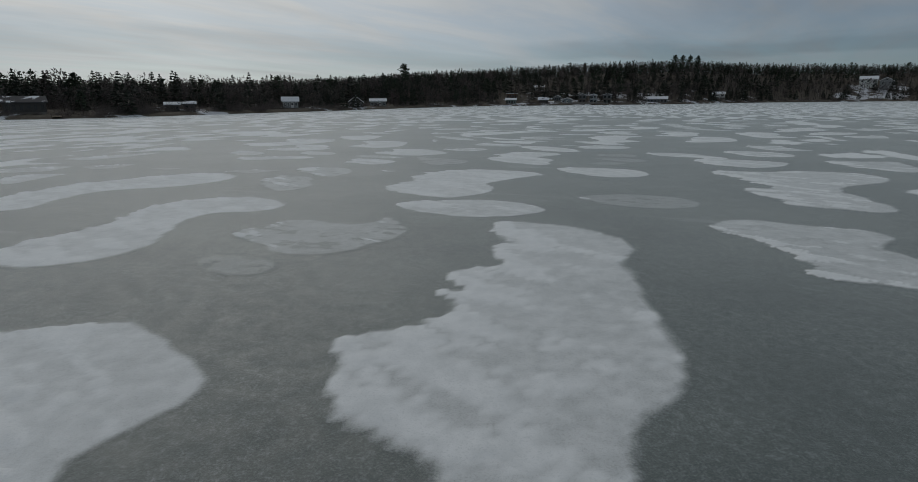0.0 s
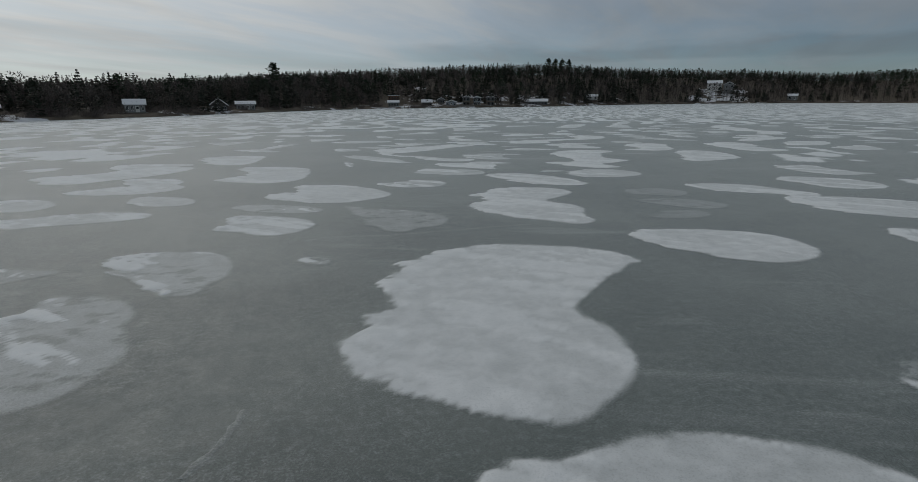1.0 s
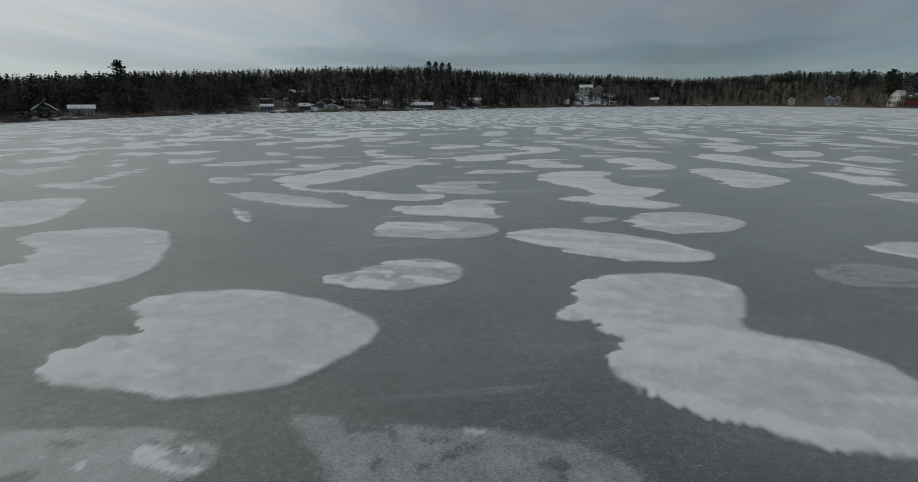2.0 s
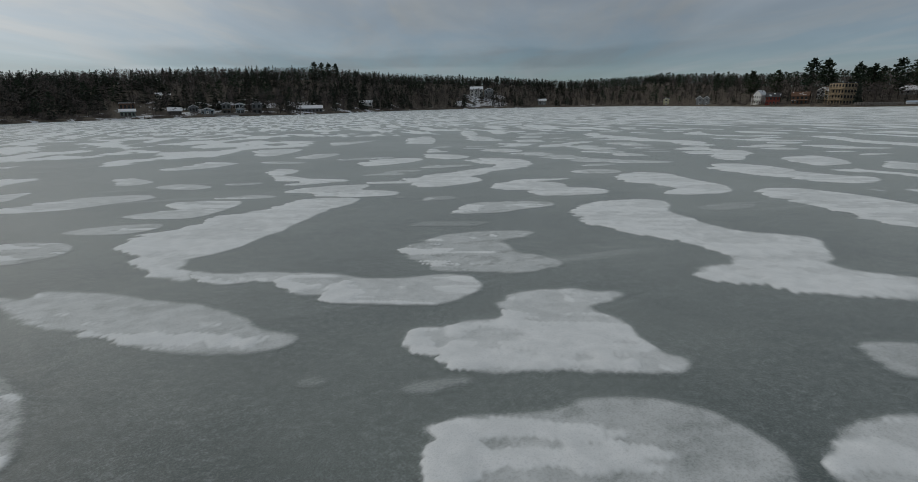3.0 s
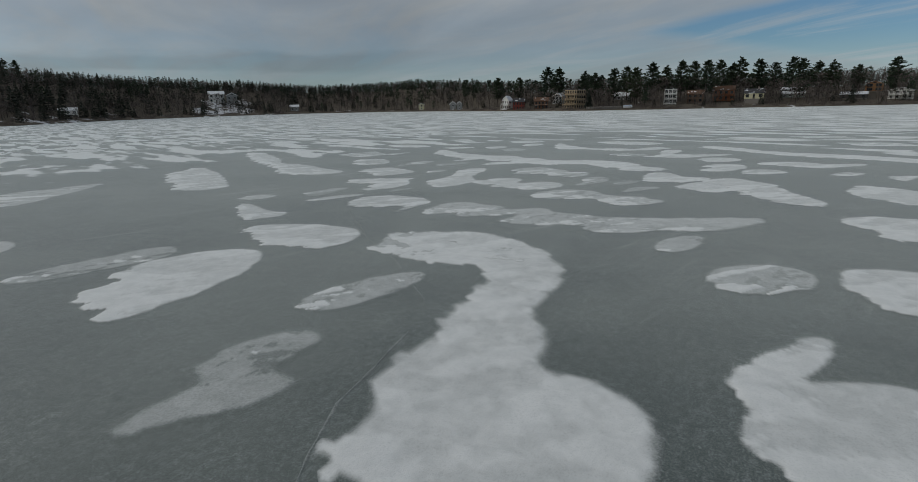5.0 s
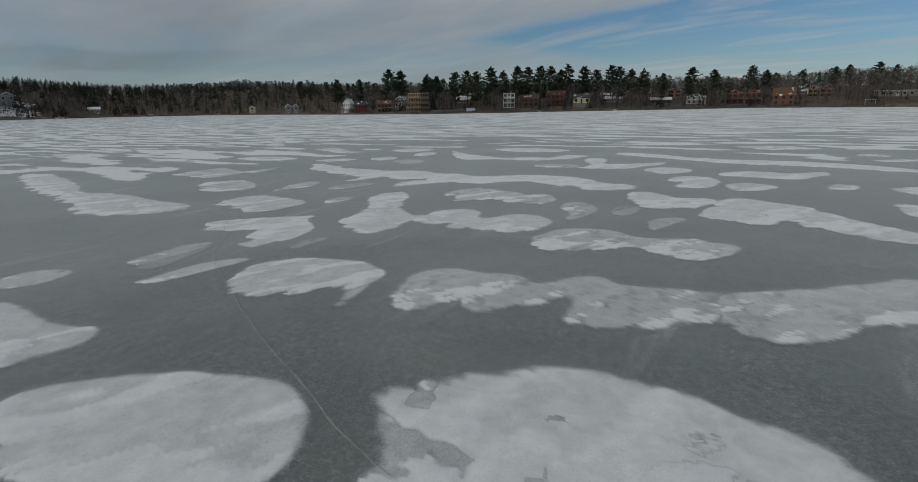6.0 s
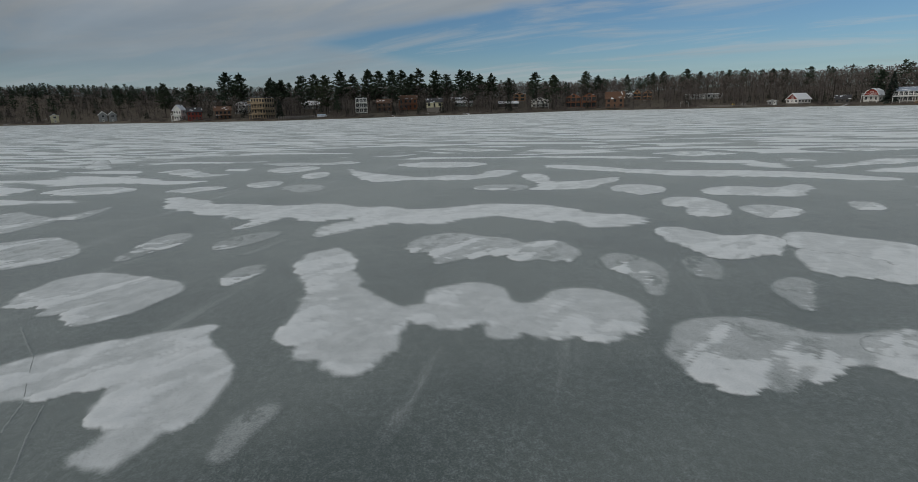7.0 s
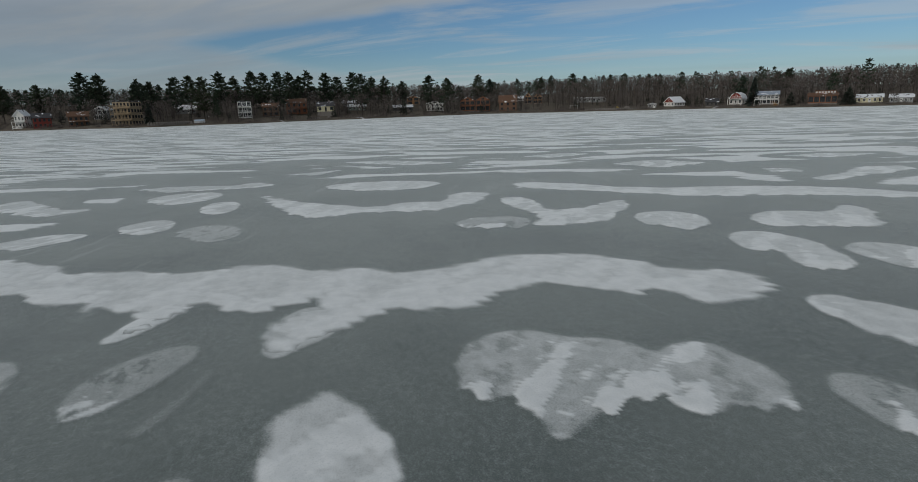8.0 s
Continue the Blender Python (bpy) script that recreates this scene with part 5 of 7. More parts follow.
drift([(-10.20, 67.90, 0.97), (-9.40, 66.80, 0.87), (-7.70, 72.80, 0.72), (-8.20, 71.40, 0.66), (-8.60, 70.50, 0.60), (-9.00, 69.50, 0.53), (-7.10, 74.20, 0.50), (-8.40, 66.00, 0.53), (-11.20, 68.50, 0.54), (-9.20, 68.90, 0.45)], 0.80, 134)
drift([(86.00, 75.30, 1.64), (87.90, 77.30, 1.49), (89.00, 78.50, 1.15), (85.10, 73.30, 0.91), (89.60, 79.60, 0.79), (86.70, 76.00, 1.61), (85.60, 74.60, 1.40), (90.10, 80.50, 0.44), (84.70, 72.30, 0.43), (88.50, 77.60, 1.45)], 0.80, 135)
drift([(73.70, 101.20, 1.25), (72.10, 99.80, 1.09), (69.90, 97.80, 0.94), (70.90, 98.80, 0.96), (75.00, 101.40, 0.70), (73.00, 100.60, 1.19), (69.90, 97.00, 0.65), (70.10, 96.40, 0.37), (69.50, 97.70, 0.68), (73.80, 101.40, 1.17)], 0.80, 136)
drift([(53.80, 97.90, 0.73), (54.80, 97.70, 0.47), (53.30, 98.60, 0.40), (55.50, 97.59, 0.29), (54.30, 97.80, 0.57), (55.95, 97.53, 0.19), (53.40, 97.60, 0.42), (53.12, 98.88, 0.24), (55.20, 97.70, 0.37), (56.14, 97.53, 0.16)], 0.60, 137)
drift([(74.90, 57.60, 2.27), (74.30, 55.60, 1.09), (75.70, 59.30, 1.10), (73.30, 58.50, 0.98), (76.10, 56.90, 1.25), (73.90, 54.60, 0.46), (74.90, 57.20, 2.14), (76.10, 60.10, 0.50), (74.90, 57.80, 2.18)], 0.80, 138)
drift([(48.90, 62.80, 0.59), (49.50, 62.50, 0.57), (48.49, 63.30, 0.29), (49.72, 62.12, 0.28), (48.80, 62.80, 0.59), (49.80, 62.60, 0.32), (48.32, 63.56, 0.13), (49.20, 62.60, 0.58), (48.70, 63.00, 0.47)], 0.75, 139)
drift([(73.40, 41.90, 1.51), (73.40, 43.00, 1.46), (73.00, 40.00, 0.90), (74.10, 44.50, 0.70), (72.80, 38.90, 0.51), (73.30, 41.00, 1.29), (74.40, 45.10, 0.39), (73.30, 42.80, 1.49), (72.60, 38.30, 0.32), (73.70, 43.60, 1.12)], 0.80, 140)
drift([(40.60, 55.60, 1.69), (42.00, 56.60, 0.97), (42.80, 57.30, 0.57), (39.80, 54.80, 0.88), (39.70, 56.20, 0.89), (43.46, 57.67, 0.24), (41.30, 56.10, 1.34), (41.10, 54.60, 0.75)], 0.85, 141)
drift([(64.60, 47.60, 1.34), (63.90, 49.70, 1.04), (64.60, 46.20, 1.11), (63.30, 51.30, 0.82), (63.00, 52.70, 0.72), (62.60, 54.30, 0.70), (64.20, 48.70, 1.20), (62.80, 53.60, 0.71), (65.10, 45.20, 0.44), (64.70, 47.10, 1.30)], 0.85, 142)
drift([(-26.20, 39.70, 1.30), (-25.00, 41.10, 0.89), (-24.30, 42.20, 0.56), (-27.40, 39.40, 0.62), (-25.60, 40.40, 1.15), (-23.80, 42.90, 0.30), (-26.20, 39.10, 0.88), (-24.80, 41.60, 0.74), (-23.55, 43.30, 0.17), (-24.00, 42.60, 0.43)], 0.80, 143)
drift([(24.70, 32.80, 1.83), (24.50, 31.00, 1.09), (25.70, 33.60, 1.11), (24.20, 34.10, 1.02), (24.60, 32.30, 1.78), (24.30, 30.10, 0.60), (26.60, 34.10, 0.49), (23.80, 34.90, 0.37)], 0.80, 144)
drift([(-13.80, 76.90, 1.28), (-12.70, 78.20, 0.80), (-13.80, 75.40, 0.69), (-15.00, 77.80, 0.65), (-12.00, 79.10, 0.47), (-15.50, 78.30, 0.42), (-13.80, 74.50, 0.31), (-13.30, 77.50, 1.05), (-14.30, 77.20, 1.05), (-13.80, 76.00, 0.93)], 0.70, 145)
drift([(81.50, 111.80, 1.07), (79.10, 110.30, 0.98), (83.20, 112.50, 0.88), (80.30, 111.10, 1.03), (84.70, 113.20, 0.80), (86.40, 114.00, 0.61), (87.40, 114.50, 0.54), (78.40, 109.60, 0.69), (85.70, 113.70, 0.66), (88.30, 114.90, 0.41)], 0.80, 146)
drift([(-4.20, 79.20, 1.48), (-3.00, 80.10, 0.70), (-4.80, 78.10, 0.82), (-5.10, 80.20, 0.66), (-2.50, 80.50, 0.35), (-3.70, 79.50, 1.18), (-5.54, 80.74, 0.27), (-5.28, 77.39, 0.25), (-4.50, 78.50, 1.11)], 0.85, 147)
drift([(2.50, 81.20, 0.86), (2.40, 82.70, 0.68), (2.30, 83.30, 0.58), (2.50, 81.80, 0.80), (2.50, 80.60, 0.43), (2.06, 83.82, 0.26), (2.50, 82.30, 0.70), (2.80, 81.10, 0.62)], 0.85, 148)
drift([(85.70, 62.10, 1.54), (86.30, 60.00, 1.43), (86.10, 63.30, 0.76), (85.90, 58.50, 0.65), (86.00, 60.90, 1.50), (84.60, 62.40, 0.65), (86.40, 63.90, 0.39), (86.80, 59.80, 0.97)], 0.80, 149)
drift([(-21.80, 34.30, 0.99), (-22.80, 34.40, 0.51), (-21.30, 35.30, 0.44), (-22.10, 34.30, 0.95), (-21.30, 33.90, 0.49), (-21.08, 35.68, 0.20), (-21.50, 34.90, 0.66), (-23.16, 34.46, 0.29)], 0.60, 150)
drift([(52.70, 100.60, 1.90), (52.30, 100.00, 1.75), (54.50, 101.30, 0.86), (51.00, 99.30, 0.77), (52.10, 101.90, 0.92), (55.30, 101.60, 0.41), (53.20, 100.90, 1.67), (52.70, 99.20, 1.02)], 0.70, 151)
drift([(67.00, 53.20, 0.98), (66.60, 53.90, 0.54), (67.90, 53.40, 0.38), (66.30, 52.90, 0.43), (67.30, 52.50, 0.43), (66.41, 54.44, 0.19), (66.90, 53.30, 0.94), (67.20, 53.20, 0.89)], 0.70, 152)
drift([(-23.30, 29.60, 1.09), (-22.90, 28.30, 0.67), (-23.20, 30.10, 1.02), (-22.70, 27.80, 0.47), (-22.50, 30.70, 0.42), (-23.10, 28.90, 0.86), (-22.68, 27.39, 0.25)], 0.80, 153)
drift([(-11.90, 31.80, 0.71), (-12.70, 31.80, 0.38), (-11.30, 31.80, 0.51), (-10.87, 31.82, 0.29), (-13.22, 31.76, 0.18), (-11.70, 31.40, 0.46), (-12.30, 31.80, 0.53), (-10.54, 31.87, 0.13), (-12.94, 31.76, 0.29)], 0.50, 154)
drift([(81.80, 84.10, 0.93), (82.50, 83.10, 0.58), (82.00, 85.40, 0.46), (83.00, 82.50, 0.38), (81.90, 84.70, 0.70), (83.32, 82.05, 0.24), (81.97, 85.80, 0.29), (82.10, 83.70, 0.74), (81.20, 84.00, 0.46), (82.06, 86.16, 0.17)], 0.80, 155)
drift([(-25.80, 33.20, 1.40), (-25.50, 33.30, 1.38), (-26.90, 33.20, 0.63), (-24.60, 34.10, 0.50), (-26.20, 32.20, 0.54), (-24.60, 32.60, 0.50)], 0.70, 156)
drift([(-19.20, 79.80, 1.46), (-18.20, 81.20, 0.82), (-18.90, 78.50, 0.82), (-20.30, 79.60, 0.79), (-17.60, 81.90, 0.40), (-18.80, 80.50, 1.19), (-18.70, 77.80, 0.46), (-19.20, 79.50, 1.41), (-21.06, 79.65, 0.25)], 0.70, 157)
drift([(48.40, 60.30, 0.58), (47.60, 60.50, 0.47), (48.90, 59.80, 0.31), (47.10, 60.51, 0.26), (49.11, 59.51, 0.17), (48.00, 60.40, 0.52), (48.60, 60.00, 0.43), (46.80, 60.51, 0.13), (49.26, 59.36, 0.09)], 0.80, 158)
drift([(-17.30, 33.00, 0.36), (-17.73, 33.12, 0.25), (-18.07, 33.22, 0.17), (-17.00, 33.15, 0.18), (-18.33, 33.28, 0.11), (-17.13, 32.68, 0.16), (-17.50, 33.10, 0.31), (-18.46, 33.32, 0.08), (-17.87, 33.15, 0.22), (-16.87, 33.25, 0.08)], 0.50, 159)


def drift_field():
    """The farther drifts, out to where the film takes over."""
    step = 0.4
    x0, y0, nx, ny = -84.0, -40.0, 495, 480
    x, y = np.meshgrid(x0 + np.arange(nx) * step, y0 + np.arange(ny) * step)
    u, v = x * WIND[0] + y * WIND[1], x * WIND[1] - y * WIND[0]
    bend = 1.1 * fbm(x * 0.06, y * 0.06, 3, 71)
    bands = fbm(u * 0.12 + 0.5 * fbm(x * 0.08, y * 0.08, 2, 77), v * 0.52 + bend, 4, 21, 0.55)
    patches = fbm(u * 0.27, v * 0.42 + bend, 3, 23, 0.5) - 0.012
    east = smoothstep(15, 50, x)
    f = patches * (1 - east) + bands * east
    far = np.hypot(x - 14, y - 50)
    near = np.full(x.shape, 99.0)
    for cx, cy, cr in TRACED:
        i, j = int((cx - x0) / step), int((cy - y0) / step)
        box = (slice(max(0, j - 30), max(0, j + 31)), slice(max(0, i - 30), max(0, i + 31)))
        near[box] = np.minimum(near[box], np.hypot(x[box] - cx, y[box] - cy) - cr)
    line = np.full(x.shape, 999.0)
    for cx, cy in ((0, 0), (-3, 16), (-3, 33), (0, 50), (6, 62), (18, 76), (36, 84), (54, 79)):
        line = np.minimum(line, np.hypot(x - cx, y - cy))
    inside = (f - 0.474) * 9 - smoothstep(90, 95, far) * 3 - smoothstep(2.4, 1.0, near) * 4 - smoothstep(24, 19, line) * 4
    cover = smoothstep(0, 0.8, inside) * (0.75 + 0.4 * fbm(x * 0.4, y * 0.4, 2, 5))
    ob = drift_mesh("snow_field", x0, y0, nx, ny, step, cover * 0.02 + np.clip((inside + 0.1) * 0.05, -0.015, 0.005), cover, inside > -0.35, 0.0)
    tagged(ob, "scattered white drifts of snow over the far ice", "snow", kind="stuff")


drift_field()

# ---- trees ----
def tube(verts, faces, a, b, ra, rb, sides=5):
    """A tapered limb from a to b."""
    a, b = np.array(a, float), np.array(b, float)
    w = b - a
    w /= np.linalg.norm(w) + 1e-9
    s = np.cross(w, (0.3, 0.9, 0.2) if abs(w[2]) > 0.8 else (0, 0, 1.0))
    s /= np.linalg.norm(s)
    t = np.cross(w, s)
    i0 = len(verts)
    for p, r in ((a, ra), (b, rb)):
        for k in range(sides):
            g = 2 * math.pi * k / sides
            verts.append(p + r * (math.cos(g) * s + math.sin(g) * t))
    for k in range(sides):
        faces.append((i0 + k, i0 + (k + 1) % sides, i0 + sides + (k + 1) % sides, i0 + sides + k))


def sliver(verts, faces, a, b, r, rng):
    """A thin twig as a three-cornered spike with depth."""
    a, b = np.array(a, float), np.array(b, float)
    s = rng.normal(size=3)
    s -= s.dot(b - a) / max(1e-6, (b - a).dot(b - a)) * (b - a)
    s /= np.linalg.norm(s) + 1e-9
    t = np.cross(b - a, s)
    t /= np.linalg.norm(t) + 1e-9
    i = len(verts)
    verts.extend((a + r * s, a - 0.5 * r * s + 0.87 * r * t, a - 0.5 * r * s - 0.87 * r * t, b))
    faces.extend(((i, i + 1, i + 3), (i + 1, i + 2, i + 3), (i + 2, i, i + 3))[:3 if r < 0.12 else 2])


def bare_tree_shape(seed, height=15.0, spread=0.33, limbs=15, twigs=240, stout=0.0022):
    """A leafless broadleaf tree: its wood (trunk and limbs) and its twigs."""
    rng = np.random.default_rng(seed)
    wv, wf, tv, tf = [], [], [], []
    base = np.zeros(3)
    pts = [base]
    for k in range(1, 6):
        pts.append(np.array([rng.normal(0, 0.02 * height), rng.normal(0, 0.02 * height), height * (0.17 * k)]))
    for k in range(5):
        tube(wv, wf, pts[k], pts[k + 1], 0.016 * height * (1 - 0.17 * k), 0.016 * height * (1 - 0.17 * (k + 1)))
    tips = []
    for k in range(limbs):
        h = rng.uniform(0.28, 0.85) * height
        i = min(4, int(h / (0.17 * height)))
        root = pts[i] + (pts[i + 1] - pts[i]) * (h / (0.17 * height) - i)
        g = rng.uniform(0, 2 * math.pi)
        out = spread * height * rng.uniform(0.45, 1.0) * (1.15 - 0.6 * h / height)
        tip = root + np.array([math.cos(g) * out, math.sin(g) * out, height * rng.uniform(0.10, 0.24)])
        tip[2] = min(tip[2], height * 0.99)
        knee = (root + tip) / 2 + np.array([0, 0, -0.02 * height])
        tube(wv, wf, root, knee, 0.006 * height, 0.004 * height, 4)
        tube(wv, wf, knee, tip, 0.004 * height, 0.0015 * height, 4)
        tips += [(knee, tip), (root, knee)]
    tips.append((pts[4], pts[5] + np.array([0, 0, 0.12 * height])))
    for k in range(twigs):
        a, b = tips[rng.integers(len(tips))]
        s = a + (b - a) * rng.uniform(0.2, 1.0)
        w = rng.normal(size=3) * (1, 1, 0.6) + (b - a) / np.linalg.norm(b - a) * 0.8 + (0, 0, 0.55)
        w /= np.linalg.norm(w)
        e = s + w * height * rng.uniform(0.06, 0.15)
        e[2] = min(e[2], height * 1.02)
        sliver(tv, tf, s, e, stout * height, rng)
    return (wv, wf), (tv, tf)


def spray(verts, faces, at, way, length, width, rng):
    """A flat spray of twigs or needles that grows from a place along a way, a little folded."""
    w = np.array(way, float)
    w /= np.linalg.norm(w) + 1e-9
    s = np.cross(w, rng.normal(size=3) * 0.6 + (0, 0, 1.0))
    s /= np.linalg.norm(s) + 1e-9
    i = len(verts)
    verts.extend((at, at + w * length * 0.5 + s * width, at + w * length, at + w * length * 0.45 - s * width + (0, 0, 0.2 * width)))
    faces.append((i, i + 1, i + 2, i + 3))


def haze_tree_shape(seed, height=15.0, spread=0.3, limbs=6, sprays=112):
    """A leafless tree as seen far off: trunk, a few limbs and many sprays of fine twigs."""
    rng = np.random.default_rng(seed)
    wv, wf, tv, tf = [], [], [], []
    tube(wv, wf, (0, 0, 0), (0, 0, height * 0.5), 0.013 * height, 0.009 * height, 4)
    tube(wv, wf, (0, 0, height * 0.5), (rng.normal(0, 0.3), rng.normal(0, 0.3), height * 0.85), 0.009 * height, 0.003 * height, 3)
    for k in range(limbs):
        g, h = rng.uniform(0, 6.28), height * rng.uniform(0.25, 0.6)
        out = spread * height * rng.uniform(0.5, 0.9)
        tube(wv, wf, (0, 0, h), (math.cos(g) * out, math.sin(g) * out, h + height * rng.uniform(0.15, 0.3)), 0.006 * height, 0.002 * height, 3)
    for k in range(sprays):
        f = rng.uniform(0, 1) ** 0.8
        g = rng.uniform(0, 6.28)
        out = spread * height * math.sqrt(rng.uniform(0, 1)) * math.sqrt(max(0.05, 1 - (1.7 * f - 0.75) ** 2))
        at = np.array([math.cos(g) * out, math.sin(g) * out, height * (0.12 + 0.78 * f)])
        w = np.array([math.cos(g) * 0.5, math.sin(g) * 0.5, 0.65]) + rng.normal(size=3) * 0.45
        spray(tv, tf, at, w, height * rng.uniform(0.06, 0.11), height * rng.uniform(0.010, 0.019), rng)
    return (wv, wf), (tv, tf)


def pine_shape(seed, height=26.0, bare=0.35, width=0.27, layers=14, arms=7, steps=(0.25, 0.45, 0.65, 0.85, 1.0), size=0.050, sprays=4):
    """A white pine: a straight trunk, upswept boughs of needle sprays in close tiers, and a rounded, ragged top."""
    rng = np.random.default_rng(seed)
    wv, wf, nv, nf = [], [], [], []
    lean = rng.normal(0, 0.012, 2) * height
    heavy = rng.uniform(0, 6.28)

    def stem(h):
        return np.array([lean[0] * (h / height) ** 2, lean[1] * (h / height) ** 2, h])
    for k in range(5):
        tube(wv, wf, stem(height * k / 5), stem(height * (k + 1) / 5), 0.012 * height * (1 - k / 5.2), 0.012 * height * (1 - (k + 1) / 5.2), 5)
    for j in range(layers):
        f = (j + rng.uniform(-0.25, 0.25)) / (layers - 1)
        h = height * (bare + (0.93 - bare) * f)
        reach = width * height * float(np.interp(f, (0, 0.25, 0.6, 0.85, 1.0), (0.70, 1.0, 0.82, 0.52, 0.20)))
        reach *= rng.uniform(0.75, 1.15)
        turn = rng.uniform(0, 6.28)
        for k in range(arms):
            if rng.random() < 0.14:
                continue
            g = turn + 2 * math.pi * k / arms + rng.normal(0, 0.2)
            out = reach * rng.uniform(0.6, 1.1) * (1 + 0.2 * math.cos(g - heavy))
            tip = stem(h) + np.array([math.cos(g) * out, math.sin(g) * out, 0.22 * out + rng.normal(0, 0.022) * height])
            tube(wv, wf, stem(h - 0.01 * height), tip, 0.0025 * height, 0.001 * height, 3)
            ahead = (tip - stem(h)) / (np.linalg.norm(tip - stem(h)) + 1e-9)
            for q in steps:
                c = stem(h) + (tip - stem(h)) * q
                for m in range(sprays):
                    way = ahead * 0.7 + rng.normal(size=3) * (0.75, 0.75, 0.30) + (0, 0, 0.30)
                    spray(nv, nf, c, way, height * size * rng.uniform(0.8, 1.4), height * size * rng.uniform(0.22, 0.36), rng)
    for k in range(4 * sprays):
        way = rng.normal(size=3) * (0.6, 0.6, 0.3) + (0, 0, 0.8)
        spray(nv, nf, stem(height * rng.uniform(0.90, 0.97)), way, height * size, height * size * 0.28, rng)
    return (wv, wf), (nv, nf)


def fir_shape(seed, height=16.0, width=0.16, layers=12, sprays=2):
    """A pointed dark conifer: tiers of drooping sprays from near the ground to a thin tip."""
    rng = np.random.default_rng(seed)
    wv, wf, nv, nf = [], [], [], []
    tube(wv, wf, (0, 0, 0), (0, 0, height * 0.9), 0.012 * height, 0.0015 * height, 4)
    for j in range(layers):
        f = j / (layers - 1)
        h = height * (0.12 + 0.83 * f)
        reach = width * height * (1.02 - f) ** 0.85 + 0.03 * height
        count = max(5, int(8 * (1 - 0.4 * f)))
        turn = rng.uniform(0, 6.28)
        for k in range(count):
            g = turn + 2 * math.pi * k / count + rng.normal(0, 0.25)
            for m in range(sprays):
                out = reach * rng.uniform(0.75, 1.15)
                at = np.array([0, 0, h]) + np.array([math.cos(g), math.sin(g), -0.15]) * out * 0.3 * m
                way = np.array([math.cos(g), math.sin(g), -0.22 + 0.9 * f]) + rng.normal(size=3) * 0.16
                spray(nv, nf, at, way, out * (1 - 0.25 * m), 0.040 * height * rng.uniform(0.7, 1.2) * (1.25 - 0.5 * f), rng)
    for k in range(3):
        spray(nv, nf, np.array([0, 0, height * 0.88]), rng.normal(size=3) * (0.15, 0.15, 0) + (0, 0, 1), height * 0.10, height * 0.013, rng)
    return (wv, wf), (nv, nf)


def shrub_shape(seed, height=2.4):
    rng = np.random.default_rng(seed)
    tv, tf = [], []
    for k in range(70):
        g, o = rng.uniform(0, 6.28), rng.uniform(0, 0.5) * height
        a = np.array([math.cos(g) * o, math.sin(g) * o, 0])
        w = rng.normal(size=3) * (0.5, 0.5, 0.2) + (0, 0, 0.9)
        sliver(tv, tf, a, a + w * height * rng.uniform(0.5, 1.0), 0.018, rng)
    return tv, tf


BARE = [bare_tree_shape(100 + i, 15.0, (0.33, 0.28, 0.36, 0.30)[i % 4], 15, 330, 0.0034) for i in range(6)]
FAR_BARE = [haze_tree_shape(150 + i, 15.0, (0.34, 0.30, 0.38, 0.32)[i % 4]) for i in range(10)]
PINES = [pine_shape(200 + i, 26.0, (0.26, 0.20, 0.32, 0.24)[i % 4], (0.27, 0.30, 0.24, 0.28)[i % 4], (15, 16, 14)[i % 3]) for i in range(6)]
FAR_PINES = [pine_shape(250 + i, 26.0, (0.30, 0.36, 0.24)[i % 3], (0.24, 0.28, 0.23)[i % 3], 9, 6, (0.35, 0.65, 0.95), 0.075, 2) for i in range(5)]
FIRS = [fir_shape(300 + i, 16.0, (0.25, 0.29, 0.22)[i % 3]) for i in range(4)]
SHRUBS = [shrub_shape(400 + i) for i in range(4)]


def ground_at(x, y):
    b = math.degrees(math.atan2(x - MID[0], y - MID[1]))
    d = math.hypot(x - MID[0], y - MID[1]) - float(shore_reach(np.float64(b)))
    return float(land_height(np.float64(b), d))


def tree_things(name, crown, shapes, wood_mat, crown_mat, label, group):
    """One tree of each shape, to be copied: trunk and crown under an Empty."""
    made = []
    for (wv, wf), (cv, cf) in shapes:
        e = tagged(new(name), label, "tree", group)
        mesh_object("trunk", wv, wf, wood_mat, e)
        mesh_object(crown, cv, cf, crown_mat, e)
        made.append([e, False])
    return made


def plant(kinds, i, x, y, size, turn):
    """Sets tree number i of these kinds at a place; the first one is moved there, the rest are copies."""
    one = kinds[i % len(kinds)]
    m = pose(x, y, ground_at(x, y) - 0.15, 0, 0, turn)
    if not one[1]:
        one[0].matrix_basis, one[1] = m, True
        one[0].scale = (size, size, size)
        return one[0]
    ob = copy_thing(one[0], m)
    ob.scale = (size, size, size)
    return ob


